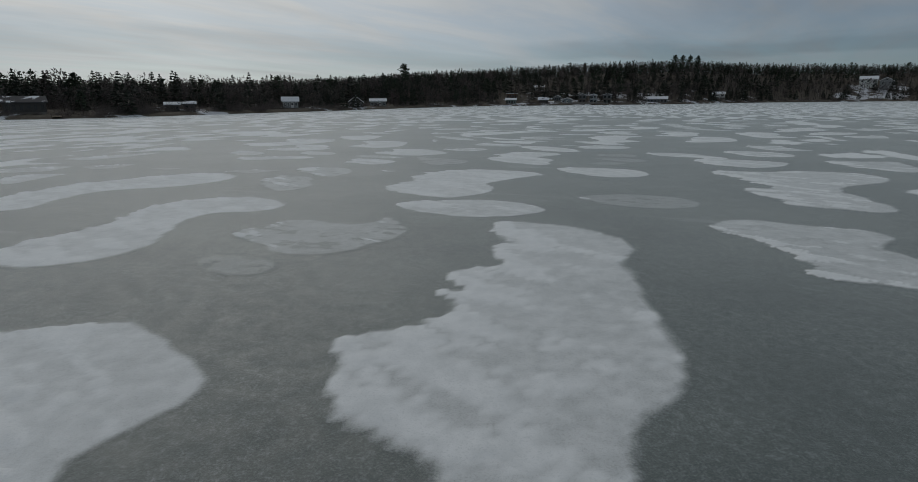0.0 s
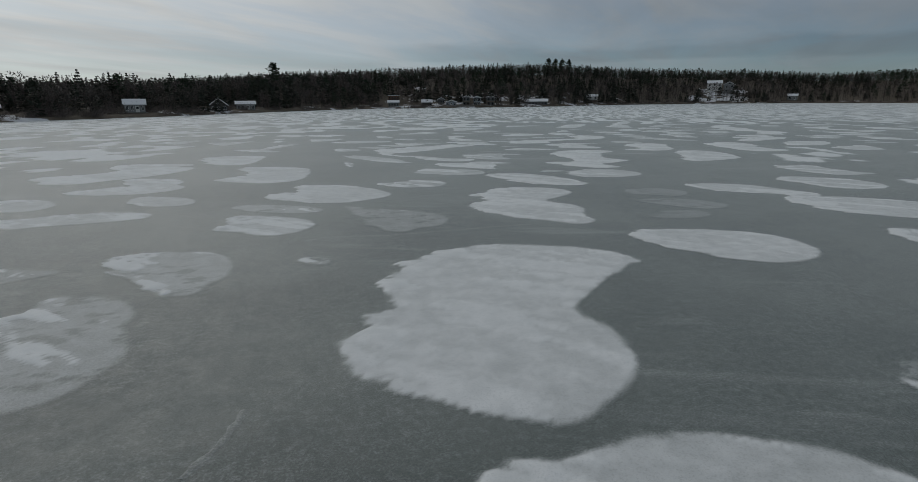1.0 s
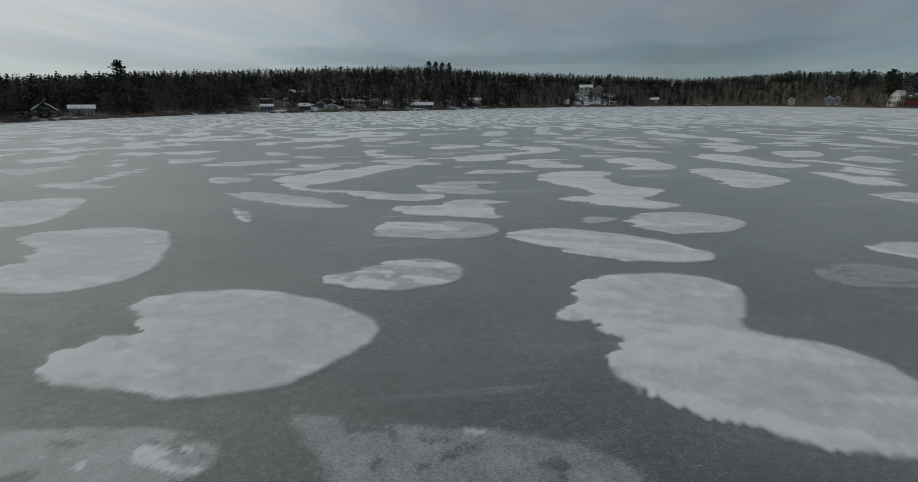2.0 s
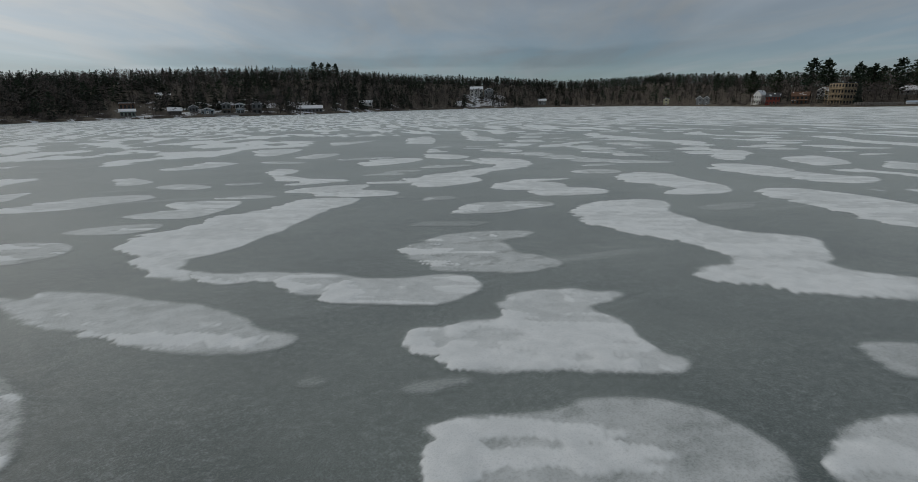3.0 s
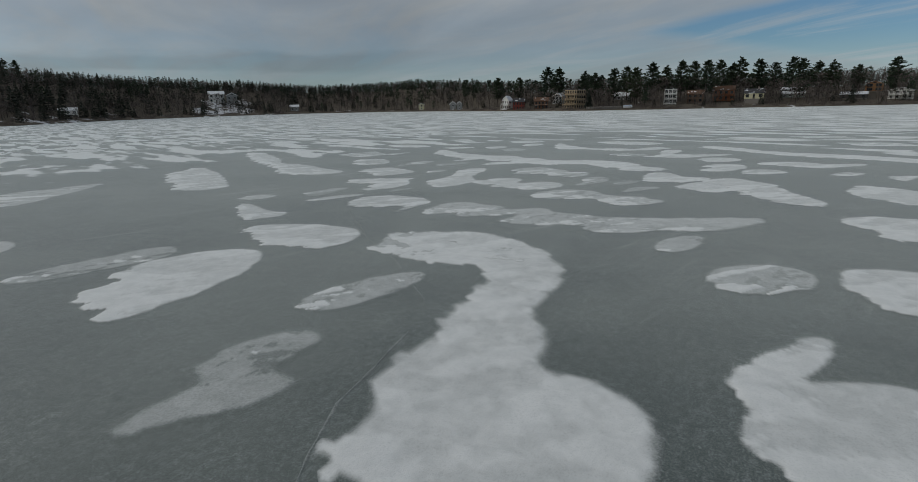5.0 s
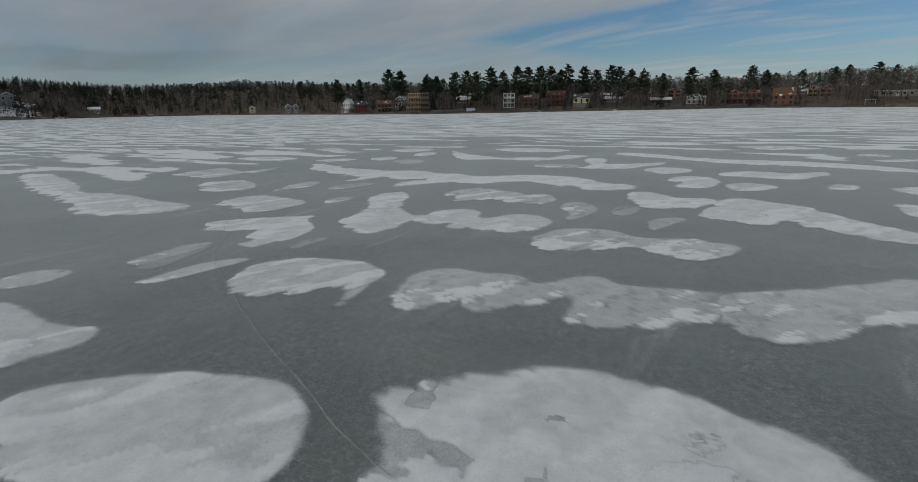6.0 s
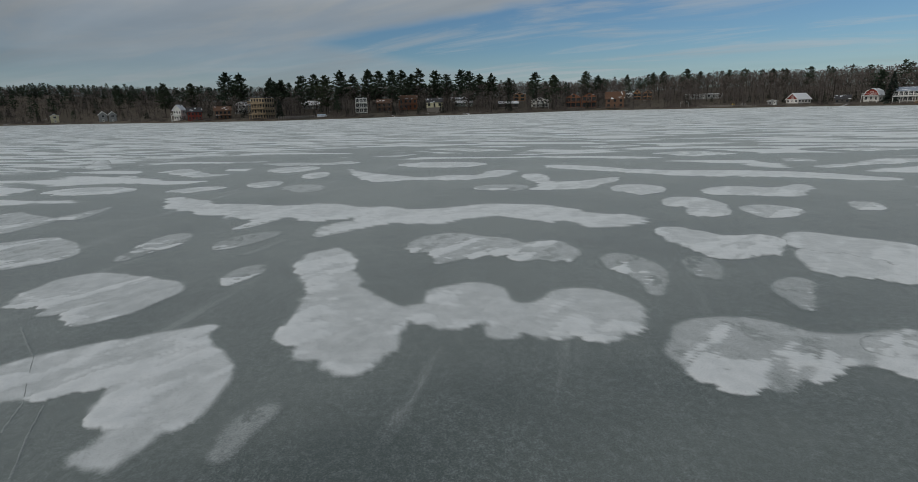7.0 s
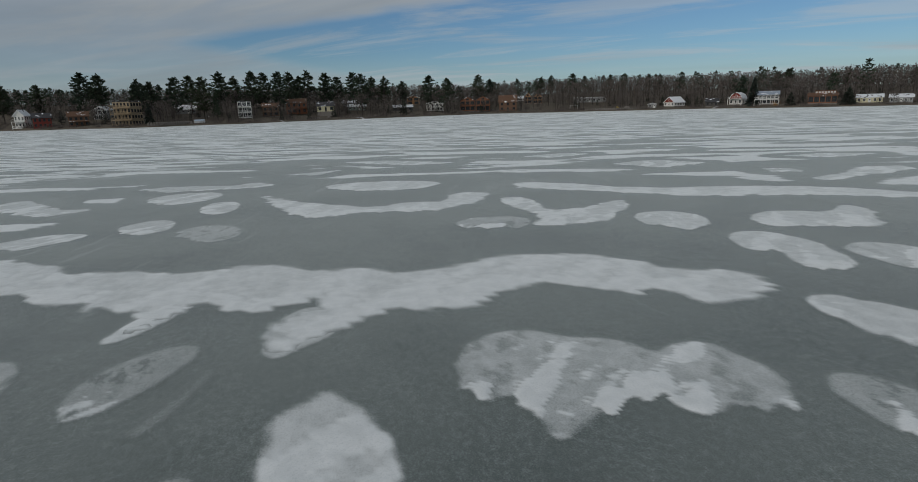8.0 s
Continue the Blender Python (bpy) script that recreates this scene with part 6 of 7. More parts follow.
def woods(name, shapes, mats, places, label):
    """Many trees too far off to count, as one object."""
    allv, allf, which, base = [], [], [], 0
    ready = [[(np.array(v, float), [np.array(f) for f in fs]) for v, fs in s] for s in shapes]
    for i, (x, y, size, turn) in enumerate(places):
        c, s = math.cos(turn), math.sin(turn)
        spin = np.array([[c, s, 0], [-s, c, 0], [0, 0, 1]]) * size
        z = ground_at(x, y) - 0.2
        for k, (v, fs) in enumerate(ready[i % len(ready)]):
            allv.append(v @ spin + (x, y, z))
            allf.extend([f + base for f in fs])
            which.extend([k] * len(fs))
            base += len(v)
    ob = mesh_object(name, np.concatenate(allv), allf, mats)
    ob.data.polygons.foreach_set("material_index", which)
    return tagged(ob, label, "woods", kind="stuff")



# ---- houses round the lake ----
def siding(name, colour, board=0.22, wear=0.25):
    m, n = material(name)
    at = n.add("ShaderNodeTexCoord").outputs["Object"]
    z = n.add("ShaderNodeSeparateXYZ", {0: at}).outputs[2]
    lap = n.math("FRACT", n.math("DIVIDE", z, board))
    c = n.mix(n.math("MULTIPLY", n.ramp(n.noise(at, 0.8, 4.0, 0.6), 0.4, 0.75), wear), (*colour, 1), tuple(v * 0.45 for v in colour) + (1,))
    # the shade under each lap is put into the colour as a dark band
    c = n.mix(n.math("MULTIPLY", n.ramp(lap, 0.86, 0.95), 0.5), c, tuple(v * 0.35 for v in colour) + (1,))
    bump = n.add("ShaderNodeBump", {"Height": lap, "Strength": 0.4, "Distance": 0.02})
    finish(n, c, 0.75, bump.outputs[0], 0.3)
    return m


def roofing(name, colour, snow):
    """Shingles, partly under old snow."""
    m, n = material(name)
    at = n.add("ShaderNodeTexCoord").outputs["Object"]
    o = n.add("ShaderNodeObjectInfo").outputs["Random"]
    shift = n.add("ShaderNodeCombineXYZ", {0: n.math("MULTIPLY", o, 50.0)}).outputs[0]
    p = n.vmath("ADD", at, shift)
    c = n.mix(n.noise(p, 6.0, 3.0, 0.6), tuple(v * 0.7 for v in colour) + (1,), tuple(v * 1.3 for v in colour) + (1,))
    f = n.ramp(n.noise(p, 0.35, 4.0, 0.6, 0.3), 0.62 - 0.5 * snow, 0.68 - 0.5 * snow)
    finish(n, n.mix(f, c, (0.74, 0.76, 0.79, 1)), 0.9, None, 0.2)
    return m


def plain(name, colour, rough=0.7, metal=0.0, spec=0.4):
    m, n = material(name)
    at = n.add("ShaderNodeTexCoord").outputs["Object"]
    c = n.mix(n.math("MULTIPLY", n.noise(at, 3.0, 4.0, 0.6), 0.5), (*colour, 1), tuple(v * 0.6 for v in colour) + (1,))
    finish(n, c, rough, None, spec, metal)
    return m


WALLS = {
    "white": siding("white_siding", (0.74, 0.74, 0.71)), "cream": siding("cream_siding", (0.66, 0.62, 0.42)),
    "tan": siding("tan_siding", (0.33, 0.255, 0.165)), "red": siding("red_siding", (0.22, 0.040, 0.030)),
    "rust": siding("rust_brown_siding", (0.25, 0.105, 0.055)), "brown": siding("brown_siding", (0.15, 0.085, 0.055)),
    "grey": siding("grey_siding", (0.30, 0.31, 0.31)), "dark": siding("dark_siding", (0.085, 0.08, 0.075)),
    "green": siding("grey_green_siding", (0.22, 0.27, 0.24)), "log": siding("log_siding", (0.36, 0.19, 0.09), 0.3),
    # second: grey siding with the shade of backlit houses put into its colour
    "blue": siding("pale_blue_siding", (0.27, 0.32, 0.36)), "slate": siding("shaded_grey_siding", (0.17, 0.18, 0.185)),
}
ROOFS = {
    "dark": roofing("dark_shingles", (0.06, 0.06, 0.065), 0.15), "snowy": roofing("snowy_shingles", (0.10, 0.10, 0.105), 0.85),
    "half": roofing("part_snowy_shingles", (0.09, 0.085, 0.08), 0.5), "brown": roofing("brown_shingles", (0.13, 0.075, 0.05), 0.1),
    "metal": roofing("blue_grey_metal_roof", (0.30, 0.35, 0.42), 0.1),
}
TRIM = plain("white_trim_paint", (0.76, 0.76, 0.74), 0.5)
DARK_TRIM = plain("dark_trim_paint", (0.06, 0.055, 0.05), 0.5)
DECKING = plain("weathered_decking", (0.22, 0.17, 0.12), 0.85)
MASONRY = plain("field_stone_masonry", (0.25, 0.23, 0.21), 0.95)
GLASS = plain("window_glass", (0.025, 0.03, 0.035), 0.08, 0.0, 0.6)


def box(v, f, x0, x1, y0, y1, z0, z1):
    i = len(v)
    v.extend(((x0, y0, z0), (x1, y0, z0), (x1, y1, z0), (x0, y1, z0), (x0, y0, z1), (x1, y0, z1), (x1, y1, z1), (x0, y1, z1)))
    f.extend(((i + 3, i + 2, i + 1, i), (i + 4, i + 5, i + 6, i + 7), (i, i + 1, i + 5, i + 4), (i + 1, i + 2, i + 6, i + 5), (i + 2, i + 3, i + 7, i + 6), (i + 3, i, i + 4, i + 7)))


def extrude(v, f, outline, y0, y1, turned=False):
    """A solid with this outline in x and z, from y0 to y1; turned: across instead, the outline in y and z."""
    i, n = len(v), len(outline)
    for y in (y0, y1):
        for a, z in outline:
            v.append((y, a, z) if turned else (a, y, z))
    f.append(tuple(i + k for k in range(n)))
    f.append(tuple(i + n + n - 1 - k for k in range(n)))
    for k in range(n):
        f.append((i + k, i + n + k, i + n + (k + 1) % n, i + (k + 1) % n))


def part_box(name, mat, parent, *spans, label=""):
    v, f = [], []
    for s in spans:
        box(v, f, *s)
    return mesh_object(name, v, f, mat, parent, label)


def window(parent, x, z, w, h, y, trim, bars=1, side=False):
    """A window in the lake front: a proud frame with mullions, and its pane; side: in the wall that faces +x instead, at y = x."""
    t = 0.09
    v, f = [], []

    def bar(a0, a1, out, z0, z1):
        if side:
            box(v, f, y, y + out, a0, a1, z0, z1)
        else:
            box(v, f, a0, a1, y - out, y, z0, z1)
    bar(x - w / 2 - t, x - w / 2, 0.08, z - h / 2 - t, z + h / 2 + t)
    bar(x + w / 2, x + w / 2 + t, 0.08, z - h / 2 - t, z + h / 2 + t)
    bar(x - w / 2, x + w / 2, 0.08, z + h / 2, z + h / 2 + t)
    bar(x - w / 2, x + w / 2, 0.11, z - h / 2 - t, z - h / 2)
    for k in range(bars):
        c = x - w / 2 + w * (k + 1) / (bars + 1)
        bar(c - 0.03, c + 0.03, 0.07, z - h / 2, z + h / 2)
    frame_ob = mesh_object("window", v, f, trim, parent)
    v, f = [], []
    bar(x - w / 2, x + w / 2, 0.03, z - h / 2, z + h / 2)
    mesh_object("pane", v, f, GLASS, frame_ob)


def deck(parent, w, y, z, depth, mat, rail=True, roofed=None, trim=None):
    """A raised deck before the front, on posts, with a railing."""
    d = mesh_object("deck", *slab(-w / 2, w / 2, y - depth, y - 0.01, z - 0.18, z), mat, parent)
    n = max(2, int(w / 2.6) + 1)
    for k in range(n):
        x = -w / 2 + 0.1 + (w - 0.2) * k / (n - 1)
        part_box("post", mat, d, (x - 0.09, x + 0.09, y - depth + 0.05, y - depth + 0.23, -2.0, z - 0.18))
    if rail:
        v, f = [], []
        box(v, f, -w / 2, w / 2, y - depth, y - depth + 0.09, z + 0.92, z + 1.02)
        for k in range(int(w / 0.45) + 1):
            x = -w / 2 + (w - 0.05) * k / max(1, int(w / 0.45))
            box(v, f, x, x + 0.05, y - depth + 0.02, y - depth + 0.07, z, z + 0.92)
        mesh_object("railing", v, f, trim or mat, d)


def slab(*s):
    v, f = [], []
    box(v, f, *s)
    return v, f


def house(x, y, turn, w, d, storeys, front, wall, roof, cols, label, pitch=0.5, trim=TRIM, decks=(), chimney=False, big=False, porch=False, lift=0.0, sh=2.75, face="", side=0, clerestory=False):
    """A house whose lake front faces -y of its own: front 'gable', 'eave', 'flat' or 'gambrel'."""
    e = tagged(new("house"), label, "house", group="houses on the lake shore")
    e.matrix_basis = pose(x, y, ground_at(x, y) + 0.1 + lift, 0, 0, turn)
    top = storeys * sh + 0.25
    hw, hd = w / 2, d / 2
    v, f = [], []
    if front == "gable":
        peak = top + hw * 2 * pitch * 0.5
        extrude(v, f, [(-hw, 0.35), (hw, 0.35), (hw, top), (0, peak), (-hw, top)], -hd, hd)
    elif front == "gambrel":
        peak = top + hw * 0.95
        extrude(v, f, [(-hw, 0.35), (hw, 0.35), (hw, top), (hw * 0.62, top + hw * 0.62), (0, peak), (-hw * 0.62, top + hw * 0.62), (-hw, top)], -hd, hd)
    elif front == "eave":
        peak = top + hd * 2 * pitch * 0.5
        extrude(v, f, [(-hd, 0.35), (hd, 0.35), (hd, top), (0, peak), (-hd, top)], -hw, hw, True)
    else:
        box(v, f, -hw, hw, -hd, hd, 0.35, top)
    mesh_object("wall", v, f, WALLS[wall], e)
    part_box("foundation", MASONRY, e, (-hw + 0.05, hw - 0.05, -hd + 0.05, hd - 0.05, -2.5 - lift, 0.35))
    v, f = [], []
    o, t = 0.45, 0.22
    if front == "gable":
        s = (peak - top) / hw
        for k in (-1, 1):
            extrude(v, f, [(0, peak + 0.02), (0, peak + t), (k * (hw + o), top - o * s + t), (k * (hw + o), top - o * s + 0.02)][::k], -hd - o, hd + o)
    elif front == "gambrel":
        for k in (-1, 1):
            extrude(v, f, [(0, peak + 0.02), (0, peak + t), (k * hw * 0.66, top + hw * 0.62 + t), (k * hw * 0.62, top + hw * 0.62 + 0.02)][::k], -hd - o, hd + o)
            extrude(v, f, [(k * hw * 0.62, top + hw * 0.62 + 0.02), (k * hw * 0.66, top + hw * 0.62 + t), (k * (hw + 0.3), top - 0.1), (k * (hw + 0.02), top - 0.1)][::k], -hd - o, hd + o)
    elif front == "eave":
        s = (peak - top) / hd
        for k in (-1, 1):
            extrude(v, f, [(0, peak + 0.02), (0, peak + t), (k * (hd + o), top - o * s + t), (k * (hd + o), top - o * s + 0.02)][::k], -hw - o, hw + o, True)
    else:
        box(v, f, -hw - 0.2, hw + 0.2, -hd - 0.2, hd + 0.2, top, top + 0.3)
    mesh_object("roof", v, f, ROOFS[roof], e)
    y0 = -hd
    for s in range(storeys):
        for k in range(cols):
            cx = -hw + w * (k + 0.5) / cols
            wide = min(w / cols * (0.78 if big else 0.42), 2.6 if big else 1.3)
            if s == 0 and k == cols // 2 and not big:
                p = part_box("door", trim, e, (cx - 0.5, cx + 0.5, y0 - 0.07, y0, 0.4, 0.4 + 0.76 * sh))
                part_box("pane", GLASS, p, (cx - 0.3, cx + 0.3, y0 - 0.09, y0 - 0.07, 1.3, 0.3 + 0.68 * sh))
            else:
                window(e, cx, 0.3 + (s + 0.52) * sh, wide, (0.68 if big else 0.48) * sh, y0, trim, 2 if big else 1)
    for s in range(storeys if side else 0):
        for k in range(side):
            window(e, -hd + d * (k + 0.5) / side, 0.3 + (s + 0.52) * sh, min(1.2, d / side * 0.5), 0.46 * sh, hw, trim, 1, True)
    if clerestory:
        c = part_box("clerestory", WALLS[wall], e, (-hw * 0.55, hw * 0.9, -hd * 0.35, hd * 0.6, top, top + 2.3))
        part_box("clerestory_roof", ROOFS[roof], c, (-hw * 0.6, hw * 0.95, -hd * 0.55, hd * 0.65, top + 2.3, top + 2.5))
        for k in range(7):
            cx = -hw * 0.55 + hw * 1.45 * (k + 0.5) / 7
            # white paint stands in for the sky's brightness in the glass
            part_box("blind", TRIM, c, (cx - 0.42, cx + 0.42, -hd * 0.35 - 0.05, -hd * 0.35 - 0.005, top + 1.25, top + 2.05), label="clerestory pane painted white as bright glass")
    if front in ("gable", "gambrel") and w > 5:
        window(e, 0, top + (peak - top) * 0.36, min(1.5, w * 0.18), min(1.4, (peak - top) * 0.45), y0, trim)
    if face:
        v, f = [], []
        if front == "gable":
            extrude(v, f, [(-hw, top), (hw, top), (0, peak)], -hd - 0.04, -hd - 0.002)
        else:
            extrude(v, f, [(-hw, top), (hw, top), (hw * 0.62, top + hw * 0.62), (0, peak), (-hw * 0.62, top + hw * 0.62)], -hd - 0.04, -hd - 0.002)
        mesh_object("gable", v, f, WALLS[face], e, "red boarded gable")
    if trim is TRIM and front == "gable":
        s = (peak - top) / hw
        v, f = [], []
        for k in (-1, 1):
            extrude(v, f, [(0, peak - 0.22), (0, peak + 0.01), (k * (hw + o), top - o * s + 0.01), (k * (hw + o), top - o * s - 0.22)][::k], -hd - o - 0.04, -hd - o + 0.04)
        mesh_object("bargeboard", v, f, trim, e)
    for level in decks:
        deck(e, w * 1.04, y0, level * sh + 0.35, 2.4, WALLS["red"] if wall == "red" else WALLS[wall] if wall in ("tan", "rust") else DECKING if trim is not TRIM else TRIM, True, None, WALLS[wall] if wall in ("tan", "rust", "red") else trim)
    if porch:
        v, f = [], []
        extrude(v, f, [(y0, 2.95), (y0, 3.15), (y0 - 2.3, 2.6), (y0 - 2.3, 2.42)], -hw, hw, True)
        p = mesh_object("porch", v, f, ROOFS[roof], e)
        for k in range(4):
            cx = -hw + 0.15 + (w - 0.3) * k / 3
            part_box("post", trim, p, (cx - 0.08, cx + 0.08, y0 - 2.2, y0 - 2.04, 0.0, 2.5))
    if chimney:
        part_box("chimney", MASONRY, e, (hw * 0.35, hw * 0.35 + 0.8, -0.4, 0.4, top - 0.5, top + (1.2 if front == "flat" else 0.9 + hw * 0.5)))
    return e


house(344.9, 209.8, -97.9, 4.4, 4.9, 2, "gable", "white", "half", 3, "white gabled lake house with a raised white deck", decks=(0, 1), side=3, pitch=1.10, sh=2.91, lift=-0.8)
house(341.6, 200.8, -69.2, 6.9, 7.6, 2, "eave", "red", "dark", 4, "red wooden lake house with a red deck", trim=DARK_TRIM, decks=(0,), pitch=0.52, sh=2.30, lift=-1.0)
house(337.8, 184.6, -71.6, 8.0, 8.8, 2, "eave", "brown", "brown", 4, "brown house with a covered porch on the shore", trim=DARK_TRIM, porch=True, pitch=0.46, sh=2.30, lift=-0.7)
house(358.1, 179.9, -98.5, 6.3, 7.0, 2, "gable", "grey", "half", 3, "grey house with a tall glazed gable front", big=True, side=2, pitch=0.52, sh=2.30, lift=-0.6)
house(325.2, 160.2, -107.3, 7.9, 8.7, 4, "flat", "tan", "dark", 5, "tan four-storey apartment block with balconies", trim=DARK_TRIM, decks=(0, 1, 2, 3), side=4, pitch=0.50, sh=2.66, lift=-1.0)
house(374.6, 144.9, -79.9, 10.0, 9.0, 1, "eave", "grey", "snowy", 4, "low grey house with snow on its roof among pines", pitch=0.50, sh=2.34, lift=-0.6)
house(350.4, 112.5, -84.9, 6.4, 6.4, 3, "flat", "white", "dark", 3, "white three-storey modern house with wide windows", big=True, decks=(0, 1, 2), pitch=0.50, sh=2.70, lift=-0.3)
house(358.0, 100.1, -87.2, 8.2, 7.8, 2, "eave", "brown", "brown", 3, "dark brown house with a deck among bare trees", trim=DARK_TRIM, decks=(1,), pitch=0.50, sh=2.41, lift=-0.4)
house(375.9, 86.6, -89.7, 11.0, 9.0, 2, "eave", "rust", "brown", 4, "rust-brown two-storey house with long balconies", decks=(0, 1), trim=DARK_TRIM, pitch=0.50, sh=3.02, lift=-0.4)
house(366.0, 70.8, -92.5, 9.4, 8.0, 1, "eave", "cream", "dark", 3, "pale yellow house with dark trim and a chimney", trim=DARK_TRIM, chimney=True, pitch=0.55, sh=3.1, lift=1.9)
house(394.4, 50.8, -95.4, 11.2, 9.0, 1, "eave", "green", "half", 4, "low grey-green cottage with white trim", pitch=0.30, sh=2.30, lift=-0.5)
house(418.5, 51.6, -94.9, 11.5, 9.0, 1, "eave", "grey", "snowy", 4, "grey cottage with a snowy roof on the slope", pitch=0.31, sh=2.30, lift=-0.7)
house(395.4, 21.5, -100.0, 12.3, 9.0, 1, "eave", "dark", "half", 4, "long dark cottage with patches of snow on its roof", trim=DARK_TRIM, pitch=0.30, sh=2.30, lift=-0.4)
house(431.7, 7.5, -101.0, 8.6, 7.5, 2, "gable", "log", "half", 2, "brown wooden gabled house on the slope", big=True, trim=DARK_TRIM, pitch=0.34, sh=2.30, lift=-0.4)
house(397.2, 0.1, -103.2, 10.8, 9.0, 2, "gable", "white", "half", 4, "white two-storey house with a white balcony", decks=(1,), pitch=0.30, sh=2.30, lift=-0.5)
house(402.9, -23.9, -106.5, 9.7, 8.3, 2, "gable", "rust", "brown", 3, "rust-brown gabled house with wide balconies", big=True, trim=DARK_TRIM, decks=(1,), pitch=0.50, sh=3.28, lift=-0.3)
house(397.6, -33.0, -108.0, 8.9, 7.7, 2, "gable", "rust", "brown", 3, "rust-brown gabled wing with wide balconies", big=True, trim=DARK_TRIM, decks=(1,), pitch=0.50, sh=3.60, lift=-0.3)
house(381.5, -44.7, -110.5, 11.1, 9.0, 2, "eave", "brown", "brown", 3, "dark brown barn-like house on the shore", trim=DARK_TRIM, decks=(0,), pitch=0.90, sh=2.85, lift=-0.4)
house(432.6, -76.0, -112.1, 7.8, 6.8, 1, "eave", "white", "snowy", 3, "low white cottage with a snowy roof", pitch=0.30, sh=2.30, lift=-0.5)
house(414.5, -72.2, -112.5, 5.1, 4.5, 2, "gable", "log", "dark", 2, "steep-gabled wooden house among bare trees", big=True, trim=DARK_TRIM, pitch=1.11, sh=2.30, lift=-0.4)
house(406.5, -76.4, -113.5, 5.8, 5.1, 2, "gable", "log", "dark", 2, "steep-gabled wooden house beside its twin", big=True, trim=DARK_TRIM, pitch=0.80, sh=2.30, lift=-0.4)
house(382.1, -103.5, -118.6, 21.8, 9.0, 1, "flat", "grey", "snowy", 7, "long low white building behind the beach", pitch=0.50, sh=2.96, lift=-0.6)
house(323.8, -112.1, -124.4, 4.6, 4.4, 1, "gable", "grey", "dark", 2, "small grey boat shed by the water", pitch=0.30, sh=2.30, lift=-0.7)
house(321.9, -125.6, -168.4, 7.7, 8.5, 1, "gable", "white", "snowy", 3, "white cottage with a red gable and snowy roof", face='red', side=4, pitch=0.77, sh=2.30, lift=-0.4)
house(303.3, -136.2, -129.6, 6.4, 6.7, 1, "eave", "dark", "dark", 3, "dark weathered shed on the shore", trim=DARK_TRIM, pitch=0.50, sh=2.38, lift=-0.5)
house(294.8, -146.0, -149.8, 6.7, 7.4, 1, "gambrel", "white", "half", 3, "white house with a red barn-shaped gable", face='red', decks=(1,), side=2, pitch=0.50, sh=3.03, lift=-0.4)
house(276.3, -147.1, -134.0, 10.7, 9.0, 2, "eave", "white", "metal", 6, "white two-storey house with a blue-grey metal roof", big=True, decks=(1,), pitch=0.35, sh=2.44, lift=-0.3)
house(251.5, -155.7, -138.2, 11.6, 9.0, 1, "eave", "rust", "brown", 5, "rust-brown low house with a wide roof", big=True, trim=DARK_TRIM, clerestory=True, pitch=0.30, sh=3.48, lift=-0.4)
house(238.2, -168.3, -141.4, 9.7, 9.0, 1, "eave", "cream", "half", 5, "low beige house behind shrubs", pitch=0.30, sh=2.30, lift=-0.3)
house(229.6, -176.1, -143.5, 8.3, 9.0, 1, "eave", "grey", "half", 5, "low grey-white house on the shore", pitch=0.30, sh=2.30, lift=-0.6)
house(28.0, 306.8, -6.1, 5.3, 5.8, 1, "eave", "green", "snowy", 4, "small green cottage with a snowy roof on the shore", trim=DARK_TRIM, pitch=0.30, sh=2.30, lift=-1.0)
house(30.2, 325.0, -6.1, 5.8, 6.4, 1, "flat", "brown", "half", 4, "brown flat-roofed house under bare trees", trim=DARK_TRIM, pitch=0.50, sh=3.23, lift=-0.4)
house(50.3, 359.5, -9.1, 6.1, 6.3, 1, "eave", "white", "snowy", 5, "white house with snowy roof high on the slope", trim=DARK_TRIM, pitch=0.30, sh=2.30, lift=-0.7)
house(46.2, 311.9, -9.9, 5.0, 5.0, 1, "eave", "dark", "half", 4, "dark lake cottage under bare trees", trim=DARK_TRIM, pitch=0.48, sh=2.30, lift=-1.0)
house(55.3, 319.8, -11.5, 3.5, 3.9, 1, "gable", "slate", "half", 3, "grey gabled cottage above the shore", trim=DARK_TRIM, pitch=0.50, sh=2.32, lift=-0.2)
house(59.8, 314.3, -12.6, 5.4, 5.1, 1, "gable", "blue", "snowy", 3, "pale cottage with a snow-covered roof", pitch=0.33, sh=2.30, lift=-1.0)
house(68.9, 317.8, -14.3, 3.8, 4.0, 2, "gable", "slate", "half", 2, "grey two-storey boathouse cottage", decks=(1,), trim=DARK_TRIM, pitch=0.31, sh=2.30, lift=-1.0)
house(75.3, 319.1, -15.6, 3.7, 4.0, 2, "gable", "blue", "half", 2, "pale blue two-storey cottage", big=True, pitch=0.32, sh=2.30, lift=-1.0)
house(83.0, 319.0, -17.1, 4.4, 4.0, 2, "gable", "slate", "half", 2, "grey two-storey cottage by the water", decks=(1,), trim=DARK_TRIM, pitch=0.30, sh=2.30, lift=-0.8)
house(115.9, 335.4, -22.1, 12.8, 9.0, 1, "eave", "slate", "snowy", 7, "long grey house with a snowy roof", trim=DARK_TRIM, pitch=0.30, sh=2.30, lift=-1.0)
house(174.3, 383.3, -27.6, 7.9, 7.2, 1, "eave", "white", "snowy", 3, "white cottage with a snowy roof in dark woods", decks=(0,), pitch=0.35, sh=2.30, lift=-0.6)
